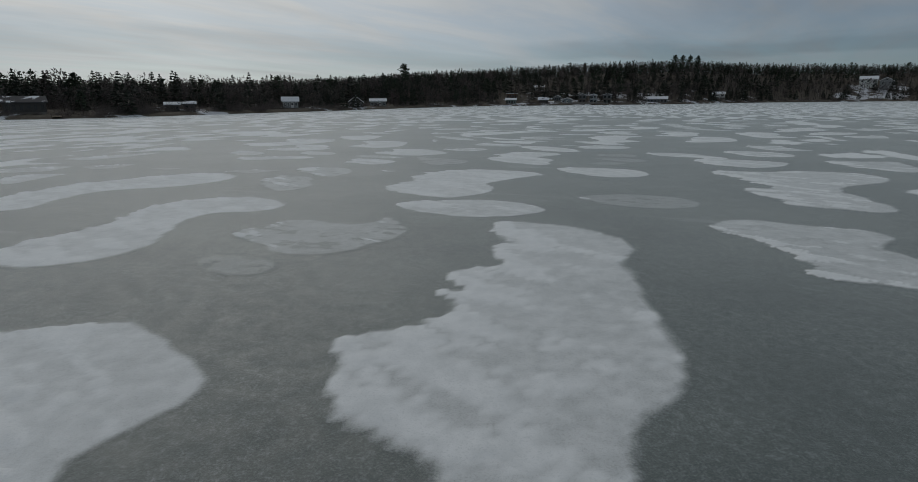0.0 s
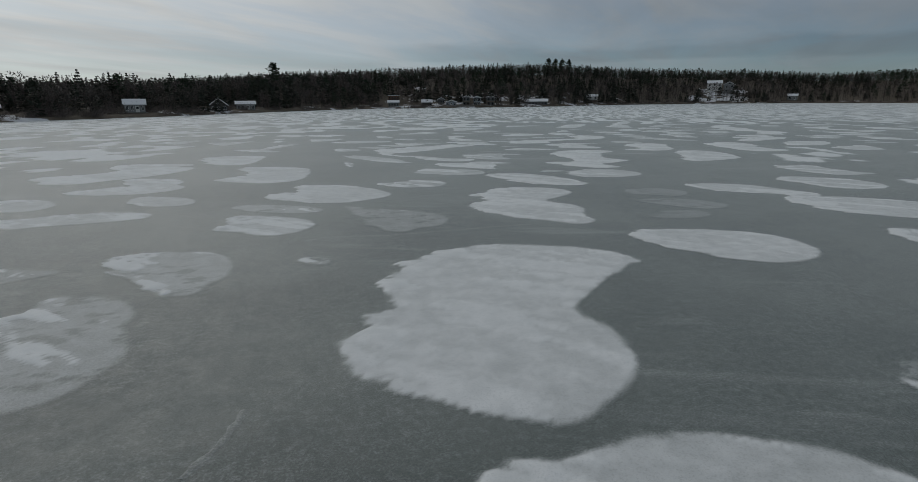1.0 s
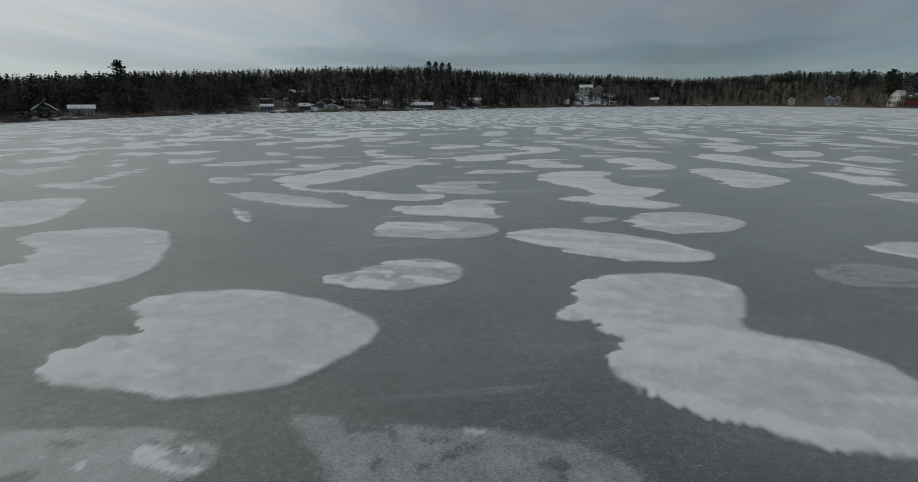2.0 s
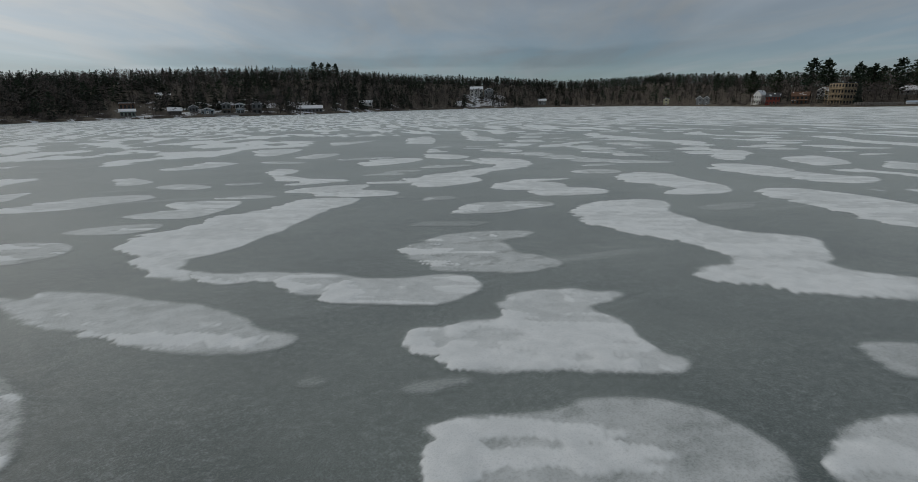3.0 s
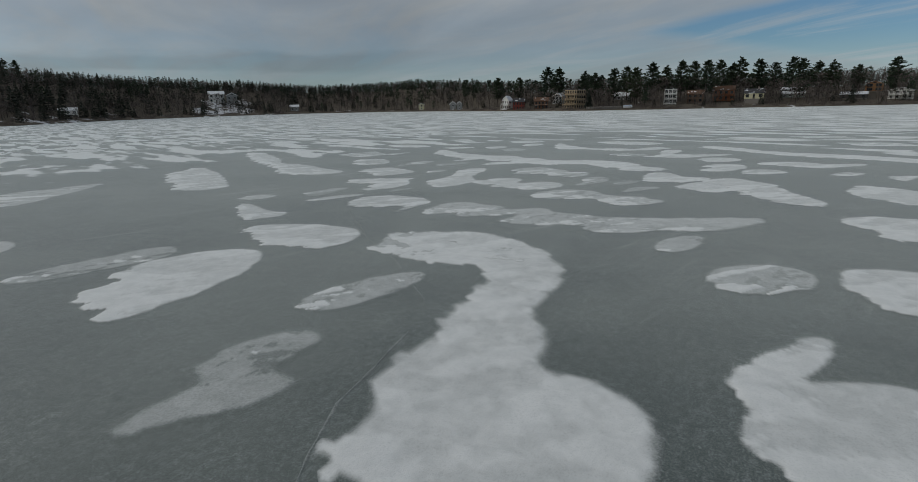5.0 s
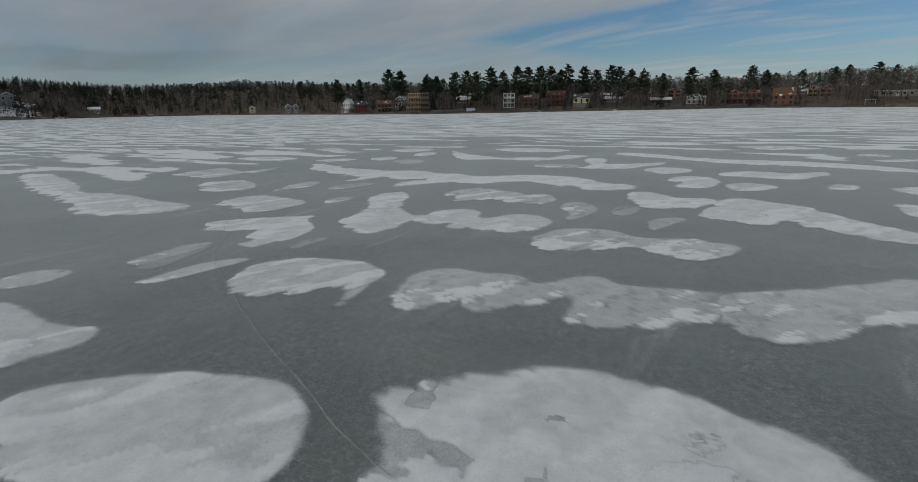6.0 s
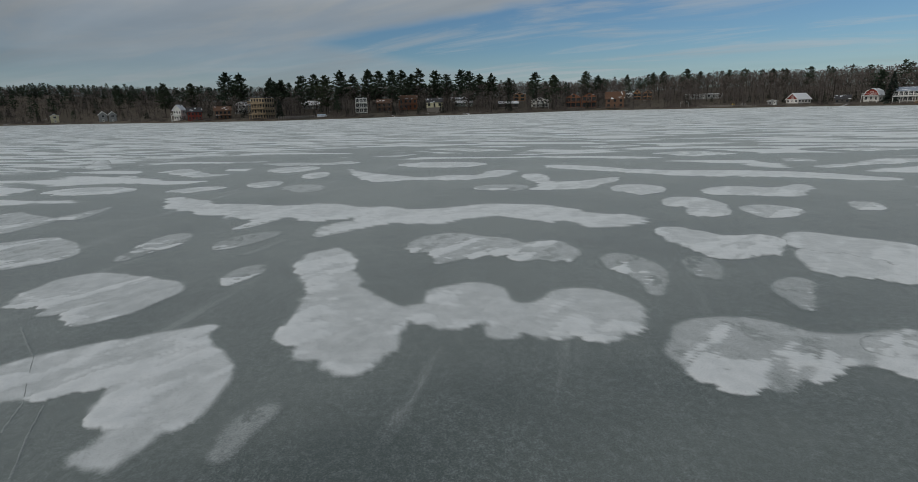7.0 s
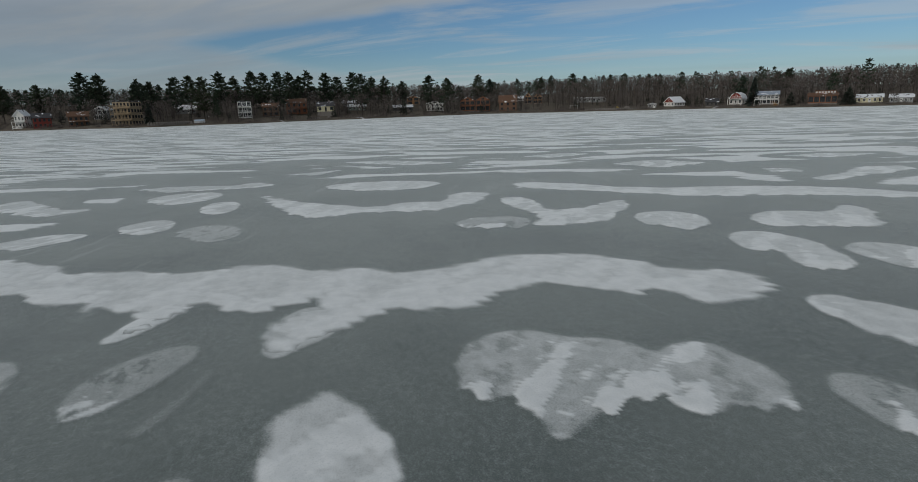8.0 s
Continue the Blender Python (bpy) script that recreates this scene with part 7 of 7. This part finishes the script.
house(328.3, 459.7, -38.7, 11.7, 9.0, 2, "eave", "white", "snowy", 3, "white house on a snowy clearing of the hill", pitch=0.50, sh=3.42, lift=-1.0)
house(338.9, 454.0, -40.0, 8.7, 7.5, 2, "gable", "grey", "snowy", 2, "grey house on a snowy clearing of the hill", pitch=0.50, sh=3.60, lift=-0.9)
house(374.3, 420.3, -45.4, 7.2, 6.2, 1, "eave", "grey", "snowy", 2, "grey cottage beside the far bay", pitch=0.50, sh=3.60, lift=-0.4)
house(399.3, 307.9, -57.2, 4.3, 4.0, 2, "gable", "cream", "dark", 1, "narrow cream gabled house on the far shore", pitch=0.44, sh=2.30, lift=-0.8)
house(380.8, 269.1, -60.2, 4.3, 4.1, 2, "gable", "grey", "half", 1, "grey twin-gabled house on the far shore", pitch=0.81, sh=2.30, lift=-1.0)
house(376.1, 261.1, -60.8, 3.8, 4.0, 2, "gable", "grey", "half", 1, "grey steep-gabled house on the far shore", pitch=0.84, sh=2.30, lift=-1.0)
house(-103.0, 134.6, 37.4, 8.0, 8.8, 1, "eave", "dark", "dark", 6, "long dark building above a snowy bank", trim=DARK_TRIM, pitch=0.30, sh=2.30, lift=-0.4)
house(-79.3, 157.1, 26.8, 3.4, 3.7, 1, "eave", "dark", "half", 3, "dark cottage with snow on its roof", trim=DARK_TRIM, pitch=0.30, sh=2.30, lift=-1.0)
house(-77.2, 162.6, 25.4, 3.0, 3.5, 1, "eave", "dark", "half", 2, "small dark shed on the snowy bank", trim=DARK_TRIM, pitch=0.30, sh=2.30, lift=-1.0)
house(-57.0, 192.1, 16.5, 5.0, 4.7, 1, "eave", "grey", "half", 4, "grey cottage with a steep roof above a snowy bank", pitch=0.54, sh=2.30, lift=-0.5)
house(-40.5, 222.8, 10.3, 5.6, 4.9, 1, "gable", "dark", "half", 3, "dark gabled cottage with snow on its roof", pitch=0.76, sh=2.30, lift=-0.9)
house(-33.4, 234.4, 8.1, 6.3, 5.6, 1, "eave", "grey", "snowy", 4, "low grey cottage with a snow-covered roof", pitch=0.32, sh=2.30, lift=-1.0)

def house_near(x, y, reach):
    return any(math.hypot(x - hx, y - hy) < reach + hw for hx, hy, hw in HOUSE_PLACES)


def in_view_of_house(b, d):
    """True before a house, on the lake side of it."""
    return any(abs(b - hb) < hs and d < hd + 3 for hb, hd, hs in HOUSE_FRONTS)


HOUSE_PLACES, HOUSE_FRONTS = [], []
for ob in [o for o in scene.objects if o.name.split(".")[0] == "house"]:
    hx, hy = ob.matrix_basis.translation[:2]
    hb = math.degrees(math.atan2(hx - MID[0], hy - MID[1]))
    far_off = math.hypot(hx - MID[0], hy - MID[1])
    HOUSE_PLACES.append((hx, hy, 5.5))
    HOUSE_FRONTS.append((hb, far_off - float(shore_reach(np.float64(hb))), math.degrees(7.0 / far_off)))


def forest():
    rng = np.random.default_rng(7)
    bare, pines, firs = [], [], []
    for row, d in enumerate((9, 18, 30, 44, 60, 78, 98, 120, 142)):
        b = -64.0
        while b < 152:
            r = float(shore_reach(np.float64(b)))
            b += math.degrees((4.0 if row < 5 else 2.8) * (0.62 if b < 2 else 0.85 if b < 32 else 1.0) / (r + d)) * rng.uniform(0.6, 1.4)
            dd = d + rng.uniform(-7, 9)
            x, y = at_shore(b, dd)
            if house_near(x, y, 2.0):
                continue
            if in_view_of_house(b, dd) and rng.random() < (0.6 if b > 60 else 0.25):
                continue
            if row < 2 and rng.random() < float(np.interp(b, (-60, 0, 4, 24, 28, 60, 66, 150), (0.2, 0.2, 0.5, 0.5, 0.2, 0.3, 0.55, 0.5))):
                continue
            small = float(np.interp(b, (-60, -20, -5, 10, 42, 52, 60, 66, 96, 110, 150), (0.62, 0.66, 0.74, 0.70, 0.74, 0.72, 0.72, 0.82, 0.95, 1.0, 0.95)))
            size = small * (rng.uniform(0.72, 1.15) if row < 6 else rng.uniform(0.86, 1.08)) * (0.75 if row < 2 else 1.0 if row < 5 else 0.80)
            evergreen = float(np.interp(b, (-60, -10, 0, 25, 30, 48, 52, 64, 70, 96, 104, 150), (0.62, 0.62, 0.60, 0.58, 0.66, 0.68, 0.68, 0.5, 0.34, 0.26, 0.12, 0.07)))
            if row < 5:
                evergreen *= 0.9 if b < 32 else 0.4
            turn = rng.uniform(0, 6.28)
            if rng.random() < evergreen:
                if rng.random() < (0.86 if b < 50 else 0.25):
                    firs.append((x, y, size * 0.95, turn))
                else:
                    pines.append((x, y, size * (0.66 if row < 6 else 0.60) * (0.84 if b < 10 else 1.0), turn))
            else:
                bare.append((x, y, size, turn))
    # the flat top of the hill behind its brow, and saplings that close the gaps between the trunks
    for d in (164, 190):
        b = -64.0
        while b < 150:
            b += math.degrees(3.2 / (float(shore_reach(np.float64(b))) + d)) * rng.uniform(0.6, 1.4)
            x, y = at_shore(b, d + rng.uniform(-9, 9))
            size = rng.uniform(0.5, 0.66)
            (firs if rng.random() < 0.45 else bare).append((x, y, size, rng.uniform(0, 6.28)))
    for k in range(1200):
        x, y = at_shore(rng.uniform(-62, 64), rng.uniform(60, 165))
        (firs if rng.random() < 0.5 else bare).append((x, y, rng.uniform(0.25, 0.5), rng.uniform(0, 6.28)))
    for k in range(1500):
        b = rng.uniform(-62, 150)
        dd = rng.uniform(5, 60)
        if in_view_of_house(b, dd) and rng.random() < 0.6:
            continue
        x, y = at_shore(b, dd)
        if house_near(x, y, 1.0):
            continue
        size = rng.uniform(0.2, 0.42)
        if rng.random() < 0.22:
            firs.append((x, y, size, rng.uniform(0, 6.28)))
        else:
            bare.append((x, y, size, rng.uniform(0, 6.28)))
    woods("bare_woods", FAR_BARE, [BARK, TWIG], bare, "leafless brown hardwood forest on the lake shore")
    woods("pine_woods", FAR_PINES, [BARK, NEEDLE], pines, "dark green pines among the bare forest")
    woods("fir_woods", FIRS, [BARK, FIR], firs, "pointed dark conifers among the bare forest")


forest()


def undergrowth():
    """Leafless brush along the bank and under the trees."""
    rng = np.random.default_rng(12)
    v, f, base = [], [], 0
    ready = [(np.array(a, float), [np.array(q) for q in b]) for a, b in SHRUBS]
    b = -62.0
    while b < 150:
        b += (0.30 if b < 58 else 0.13) * rng.uniform(0.5, 1.5)
        d = rng.choice((1.2, 2.0, 3.5, 6, 9, 13, 22)) + rng.uniform(-0.8, 2)
        if in_view_of_house(b, d) and rng.random() < 0.55:
            continue
        if 3 < b < 26 and rng.random() < 0.5:
            continue
        x, y = at_shore(b, d)
        a, q = ready[int(rng.integers(4))]
        s = rng.uniform(0.45, 1.2) if b > 58 else rng.uniform(0.6, 1.5)
        v.append(a * (s * 1.5, s * 1.5, s) + (x, y, ground_at(x, y) - 0.05))
        f.extend([k + base for k in q])
        base += len(a)
    tagged(mesh_object("brush", np.concatenate(v), f, TWIG), "leafless brown brush along the shore", "brush", kind="stuff")


undergrowth()

PINE_THINGS = tree_things("pine_tree", "crown", PINES, BARK, NEEDLE, "tall dark green white pine on the lake shore", "tall pines on the shore")
BARE_THINGS = tree_things("bare_tree", "crown", BARE, BARK, TWIG, "leafless brown hardwood tree near the shore", "bare trees on the shore")

# the tall pines that stand out of the woods
plant(PINE_THINGS, 0, 367.3, 226.5, 0.72, 0)
plant(PINE_THINGS, 1, 359.2, 188.2, 0.87, 77)
plant(PINE_THINGS, 2, 357.6, 179.8, 0.86, 154)
plant(PINE_THINGS, 3, 339.5, 159.0, 0.74, 231)
plant(PINE_THINGS, 4, 356.3, 157.2, 0.66, 308)
plant(PINE_THINGS, 5, 353.7, 145.0, 0.79, 25)
plant(PINE_THINGS, 6, 366.8, 140.3, 0.77, 102)
plant(PINE_THINGS, 7, 347.9, 131.7, 0.78, 179)
plant(PINE_THINGS, 8, 363.9, 125.4, 0.88, 256)
plant(PINE_THINGS, 9, 382.6, 119.9, 0.74, 333)
plant(PINE_THINGS, 10, 366.5, 109.2, 0.89, 50)
plant(PINE_THINGS, 11, 381.9, 104.0, 0.86, 127)
plant(PINE_THINGS, 12, 365.3, 95.4, 0.88, 204)
plant(PINE_THINGS, 13, 382.4, 89.7, 0.87, 281)
plant(PINE_THINGS, 14, 410.4, 84.4, 0.77, 358)
plant(PINE_THINGS, 15, 397.4, 79.2, 0.90, 75)
plant(PINE_THINGS, 16, 380.1, 69.4, 0.89, 152)
plant(PINE_THINGS, 17, 405.7, 61.3, 0.76, 229)
plant(PINE_THINGS, 18, 396.0, 52.5, 0.87, 306)
plant(PINE_THINGS, 19, 382.6, 48.5, 0.85, 23)
plant(PINE_THINGS, 20, 410.6, 38.3, 0.78, 100)
plant(PINE_THINGS, 21, 395.7, 32.7, 0.81, 177)
plant(PINE_THINGS, 22, 409.7, 18.9, 0.67, 254)
plant(PINE_THINGS, 23, 394.5, 4.0, 0.87, 331)
plant(PINE_THINGS, 24, 427.6, -16.3, 0.74, 48)
plant(PINE_THINGS, 25, 431.2, -40.2, 0.84, 125)
plant(PINE_THINGS, 26, 434.2, -50.3, 0.70, 202)
plant(PINE_THINGS, 27, 434.3, -91.2, 0.58, 279)
plant(PINE_THINGS, 28, 434.0, -99.3, 0.57, 356)
plant(PINE_THINGS, 29, 419.9, -109.9, 0.64, 73)
plant(PINE_THINGS, 30, 420.4, -119.8, 0.51, 150)
plant(PINE_THINGS, 31, 409.8, -134.8, 0.44, 227)
plant(PINE_THINGS, 32, 393.2, -155.4, 0.53, 304)
plant(PINE_THINGS, 33, 391.2, -163.7, 0.51, 21)
plant(PINE_THINGS, 34, 300.9, -153.7, 0.57, 98)
plant(PINE_THINGS, 35, 309.3, -185.6, 0.49, 175)
plant(PINE_THINGS, 36, 300.8, -184.2, 0.54, 252)
plant(PINE_THINGS, 37, 288.8, -206.2, 0.39, 329)
plant(PINE_THINGS, 38, 288.2, -214.5, 0.44, 46)
plant(PINE_THINGS, 39, 271.0, -239.4, 0.44, 123)
plant(PINE_THINGS, 40, 366.6, 210.5, 0.66, 200)
plant(PINE_THINGS, 41, -29.4, 307.6, 0.63, 277)
plant(PINE_THINGS, 42, -105.3, 157.0, 0.36, 354)
plant(PINE_THINGS, 43, 170.2, 455.2, 0.49, 71)
plant(PINE_THINGS, 44, 177.0, 456.9, 0.51, 148)
plant(PINE_THINGS, 45, 186.0, 465.2, 0.52, 225)
plant(PINE_THINGS, 46, 194.8, 471.3, 0.51, 302)
plant(PINE_THINGS, 47, 412.2, 274.3, 0.60, 19)

# bare trees that stand singly before the woods
rng = np.random.default_rng(31)
count = 0
for b in np.concatenate([np.arange(-58, 2, 2.2), np.arange(4, 28, 1.5), np.arange(64, 146, 1.15)]):
    b = float(b + rng.normal(0, 0.5))
    d = float(rng.uniform(5, 26))
    if in_view_of_house(b, d) and rng.random() < 0.6:
        continue
    x, y = at_shore(b, d)
    if house_near(x, y, 1.0):
        continue
    size = float(np.interp(b, (-60, -20, 5, 150), (0.5, 0.6, 0.8, 0.8))) * float(rng.uniform(0.6, 1.1))
    plant(BARE_THINGS, count, x, y, size, float(rng.uniform(0, 360)))
    count += 1


def cedar(x, y, height, width, label, seed):
    (wv, wf), (nv, nf) = fir_shape(seed, height, width, 22, 3)
    e = tagged(new("cedar"), label, "tree")
    e.matrix_basis = pose(x, y, ground_at(x, y) - 0.1)
    mesh_object("trunk", wv, wf, BARK, e)
    mesh_object("crown", nv, nf, FIR, e)


def golden_shrub(x, y):
    tv, tf = shrub_shape(611, 3.2)
    ob = mesh_object("shrub", tv, tf, GOLD)
    ob.matrix_basis = pose(x, y, ground_at(x, y) - 0.05)
    tagged(ob, "golden-brown leafy shrub beside a white house", "shrub")


GOLD = leaf_material("golden_dead_leaves", (0.30, 0.15, 0.03), (0.46, 0.26, 0.06))
cedar(239.6, -157.4, 8.2, 0.40, "dark green rounded cedar by the shore", 500)
cedar(258.7, -144.3, 6.7, 0.36, "dark green rounded cedar by the shore", 501)
cedar(278.0, -140.2, 15.1, 0.19, "tall dark green spruce between two houses", 502)
cedar(314.0, 149.3, 9.9, 0.20, "dark green spruce beside the apartment block", 503)
golden_shrub(265.3, -142.3)

# ---- small things on the shore ----
YELLOW = plain("yellow_paint", (0.55, 0.40, 0.05), 0.5)
TARP = plain("pale_blue_tarp", (0.50, 0.58, 0.68), 0.6)
HULL = plain("white_boat_hull", (0.72, 0.73, 0.74), 0.4)
POLE = plain("weathered_pole_wood", (0.14, 0.11, 0.085), 0.9)


def stone_wall(b0, b1, inland, height, label):
    """A dry wall of single stones along the bank."""
    rng = np.random.default_rng(int(b0 * 10) + 5)
    e = tagged(new("stone_wall"), label, "wall", group="stone walls on the bank")
    shapes = []
    for k in range(5):
        bm = bmesh.new()
        bmesh.ops.create_icosphere(bm, subdivisions=1, radius=0.5)
        for q in bm.verts:
            q.co = Vector((q.co.x * 1.6, q.co.y, q.co.z * 0.85)) * (1 + 0.25 * (rng.random() - 0.5))
        me = bpy.data.meshes.new("stone")
        bm.to_mesh(me)
        bm.free()
        me.materials.append(MASONRY)
        shapes.append(me)
    b, n = b0, 0
    while b < b1 and n < 290:
        x, y = at_shore(b, inland)
        z0 = ground_at(x, y) - 0.15
        for row in range(max(1, int(height / 0.5))):
            s = float(rng.uniform(0.62, 0.85))
            ob = new("stone", shapes[n % 5])
            ob.parent = e
            ob.matrix_basis = pose(x, y, z0 + 0.3 + row * 0.5, 0, 0, -b + float(rng.uniform(-12, 12))) @ Matrix.Scale(s, 4)
            n += 1
        far_off = math.hypot(x - MID[0], y - MID[1])
        b += math.degrees(1.05 / far_off)


def utility_pole(x, y, height):
    e = tagged(new("utility_pole"), "grey wooden utility pole with a crossarm", "pole", group="utility poles")
    e.matrix_basis = pose(x, y, ground_at(x, y) - 0.3, 0, 0, 25)
    v, f = [], []
    tube(v, f, (0, 0, 0), (0, 0, height), 0.17, 0.11, 8)
    mesh_object("pole", v, f, POLE, e)
    part_box("crossarm", POLE, e, (-1.2, 1.2, -0.06, 0.06, height - 0.8, height - 0.66))
    for k in (-1.0, 0.0, 1.0):
        part_box("insulator", TRIM, e, (k - 0.05, k + 0.05, -0.05, 0.05, height - 0.66, height - 0.5))


def dock(x, y, turn, length, label):
    """A wooden dock drawn up at the water's edge."""
    e = tagged(new("dock"), label, "dock", group="docks on the shore")
    e.matrix_basis = pose(x, y, 0.0, 0, 0, turn)
    n = int(length / 0.3)
    for k in range(n):
        part_box("plank", DECKING, e, (-0.95, 0.95, -length + k * 0.3 + 0.01, -length + k * 0.3 + 0.28, 0.55, 0.6))
    for k in (-0.8, 0.8):
        part_box("stringer", DECKING, e, (k - 0.06, k + 0.06, -length, 0.0, 0.39, 0.549))
        for q in (-length + 0.2, -length / 2, -0.2):
            part_box("post", POLE, e, (k * 1.25 - 0.07, k * 1.25 + 0.07, q - 0.07, q + 0.07, -0.4, 1.0))


def covered_boat(x, y, turn):
    e = tagged(new("boat"), "small white boat under a pale blue tarp", "boat")
    e.matrix_basis = pose(x, y, ground_at(x, y) + 0.1, 0, 0, turn)
    v, f = [], []
    extrude(v, f, [(-2.4, 0.75), (2.6, 0.85), (2.0, 0.1), (-2.2, 0.0)], -0.85, 0.85)
    mesh_object("hull", v, f, HULL, e)
    v, f = [], []
    extrude(v, f, [(-0.95, 0.8), (0.95, 0.8), (0.6, 1.25), (0, 1.55), (-0.6, 1.25)], -2.3, 2.2, False)
    ob = mesh_object("tarp", [(b, a, c) for a, b, c in v], f, TARP, e)


def swing_frame(x, y, turn):
    e = tagged(new("swing_frame"), "white swing frame on the small beach", "swing set")
    e.matrix_basis = pose(x, y, ground_at(x, y) - 0.05, 0, 0, turn)
    for k in (-2.2, 2.2):
        for q in (-1, 1):
            v, f = [], []
            tube(v, f, (k, q * 1.1, 0), (k, 0, 2.6), 0.07, 0.07, 6)
            mesh_object("leg", v, f, TRIM, e)
    v, f = [], []
    tube(v, f, (-2.4, 0, 2.62), (2.4, 0, 2.62), 0.07, 0.07, 6)
    mesh_object("beam", v, f, TRIM, e)


def boulder(x, y, size):
    bm = bmesh.new()
    bmesh.ops.create_icosphere(bm, subdivisions=3, radius=size)
    for q in bm.verts:
        q.co *= 1 + 0.35 * (noise.noise(q.co * 0.9 / size) + 0.4 * noise.noise(q.co * 2.5 / size))
        q.co.z = max(q.co.z * 0.8, -0.25 * size)
    me = bpy.data.meshes.new("boulder")
    bm.to_mesh(me)
    bm.free()
    me.materials.append(MASONRY)
    ob = tagged(new("boulder", me), "large grey boulder on the bank", "rock", group="boulders on the bank")
    ob.matrix_basis = pose(x, y, ground_at(x, y) + 0.15 * size, 0, 0, size * 90)


def pedal_boat(x, y, turn):
    e = tagged(new("pedal_boat"), "yellow pedal boat drawn up on the beach", "boat")
    e.matrix_basis = pose(x, y, ground_at(x, y) + 0.35, 0, 0, turn)
    for k in (-0.6, 0.6):
        v, f = [], []
        extrude(v, f, [(-1.6, 0.1), (-1.3, -0.3), (1.2, -0.3), (1.7, 0.1)], k - 0.28, k + 0.28)
        mesh_object("float", v, f, YELLOW, e)
    part_box("seat", YELLOW, e, (-0.5, 0.5, -0.9, 0.9, 0.1, 0.45), (-0.5, -0.35, -0.9, 0.9, 0.45, 0.95))


def ice_crack(points, width, label):
    """A healed crack: a low welt of frozen slush along a line on the ice."""
    v, f = [], []
    rng = np.random.default_rng(len(points))
    fine = []
    for (ax, ay), (bx, by) in zip(points, points[1:]):
        n = max(2, int(math.hypot(bx - ax, by - ay) / 0.12))
        fine += [(ax + (bx - ax) * k / n, ay + (by - ay) * k / n) for k in range(n)]
    fine.append(points[-1])
    for k, (x, y) in enumerate(fine):
        a, b = fine[max(0, k - 1)], fine[min(len(fine) - 1, k + 1)]
        dx, dy = b[0] - a[0], b[1] - a[1]
        g = math.hypot(dx, dy) + 1e-9
        w = width * (0.5 + 0.9 * rng.random())
        j = 0.07 * (value_noise(np.float64(k * 0.13), np.float64(3.0), 4) - 0.5)
        for s, z in ((-1, -0.004), (0, 0.012), (1, -0.004)):
            v.append((x - dy / g * (s * w + j), y + dx / g * (s * w + j), z))
    for k in range(len(fine) - 1):
        f += [(3 * k, 3 * k + 1, 3 * k + 4, 3 * k + 3), (3 * k + 1, 3 * k + 2, 3 * k + 5, 3 * k + 4)]
    ob = mesh_object("ice_crack", v, f, LAKE, attrs={"cover": [0.24] * len(v)}, smooth=True)
    tagged(ob, label, "ice crack", group="cracks in the ice")



ice_crack([(35.8, 88.0), (33.3, 87.0), (31.7, 85.8), (30.9, 85.0), (29.4, 83.7), (27.9, 82.3), (26.1, 80.5), (25.0, 79.4), (24.1, 78.4), (23.0, 76.8), (20.1, 74.0)], 0.028, "thin white healed crack across the ice")
ice_crack([(18.6, 73.5), (17.1, 73.2), (15.8, 73.0), (14.6, 72.5), (13.2, 71.7), (12.3, 71.1), (11.2, 70.5), (8.7, 70.5), (7.7, 70.8)], 0.03, "long white healed crack across the ice")
ice_crack([(-4.4, 33.7), (-3.9, 34.0), (-3.1, 34.0), (-1.8, 33.8), (-0.4, 33.9), (1.4, 34.2), (3.2, 34.3)], 0.10, "broad faint seam in the ice")
ice_crack([(-5.3, 22.6), (-5.0, 23.2), (-4.8, 24.0)], 0.09, "broad pale seam in the ice")
ice_crack([(35.0, 88.1), (35.9, 88.4), (37.8, 89.4), (39.5, 90.8)], 0.03, "hairline crack in the ice")
stone_wall(71.3, 74.6, 2.2, 1.5, "low grey stone retaining wall on the bank")
stone_wall(111.1, 115.8, 2.0, 1.0, "low stone wall behind the small beach")
stone_wall(9.8, 14.4, 1.8, 1.0, "dark stone wall at the water's edge")
utility_pole(358.0, 178.6, 11.0)
utility_pole(464.2, 70.3, 9.0)
utility_pole(416.4, 29.3, 10.0)
utility_pole(376.2, -120.8, 10.0)
utility_pole(353.5, -119.3, 10.0)
utility_pole(396.0, 11.0, 9.0)
covered_boat(322.8, 130.4, -66)
swing_frame(349.9, -75.5, -117)
pedal_boat(333.1, -95.4, -101)
boulder(327.1, -97.5, 1.8)
boulder(333.5, -92.9, 0.9)
boulder(353.9, 44.7, 0.8)
boulder(349.1, 70.4, 1.0)
boulder(48.7, 307.9, 0.8)
dock(324.2, 110.9, -85, 6, "wooden dock with white posts below a white house")
dock(314.6, 159.1, -75, 8, "long wooden dock below the tan apartments")
dock(331.3, 195.3, -69, 7, "wooden dock beside a red house")
dock(371.4, -41.8, -111, 6, "wooden dock before a brown barn")
dock(34.0, 301.1, -8, 5, "wooden dock drawn up on a snowy bank")
dock(73.5, 311.3, -16, 6, "wooden dock before cottages")
dock(110.7, 325.1, -22, 7, "wooden dock before a long grey house")
dock(-92.7, 130.4, 35, 5, "wooden dock on a snowy bank")
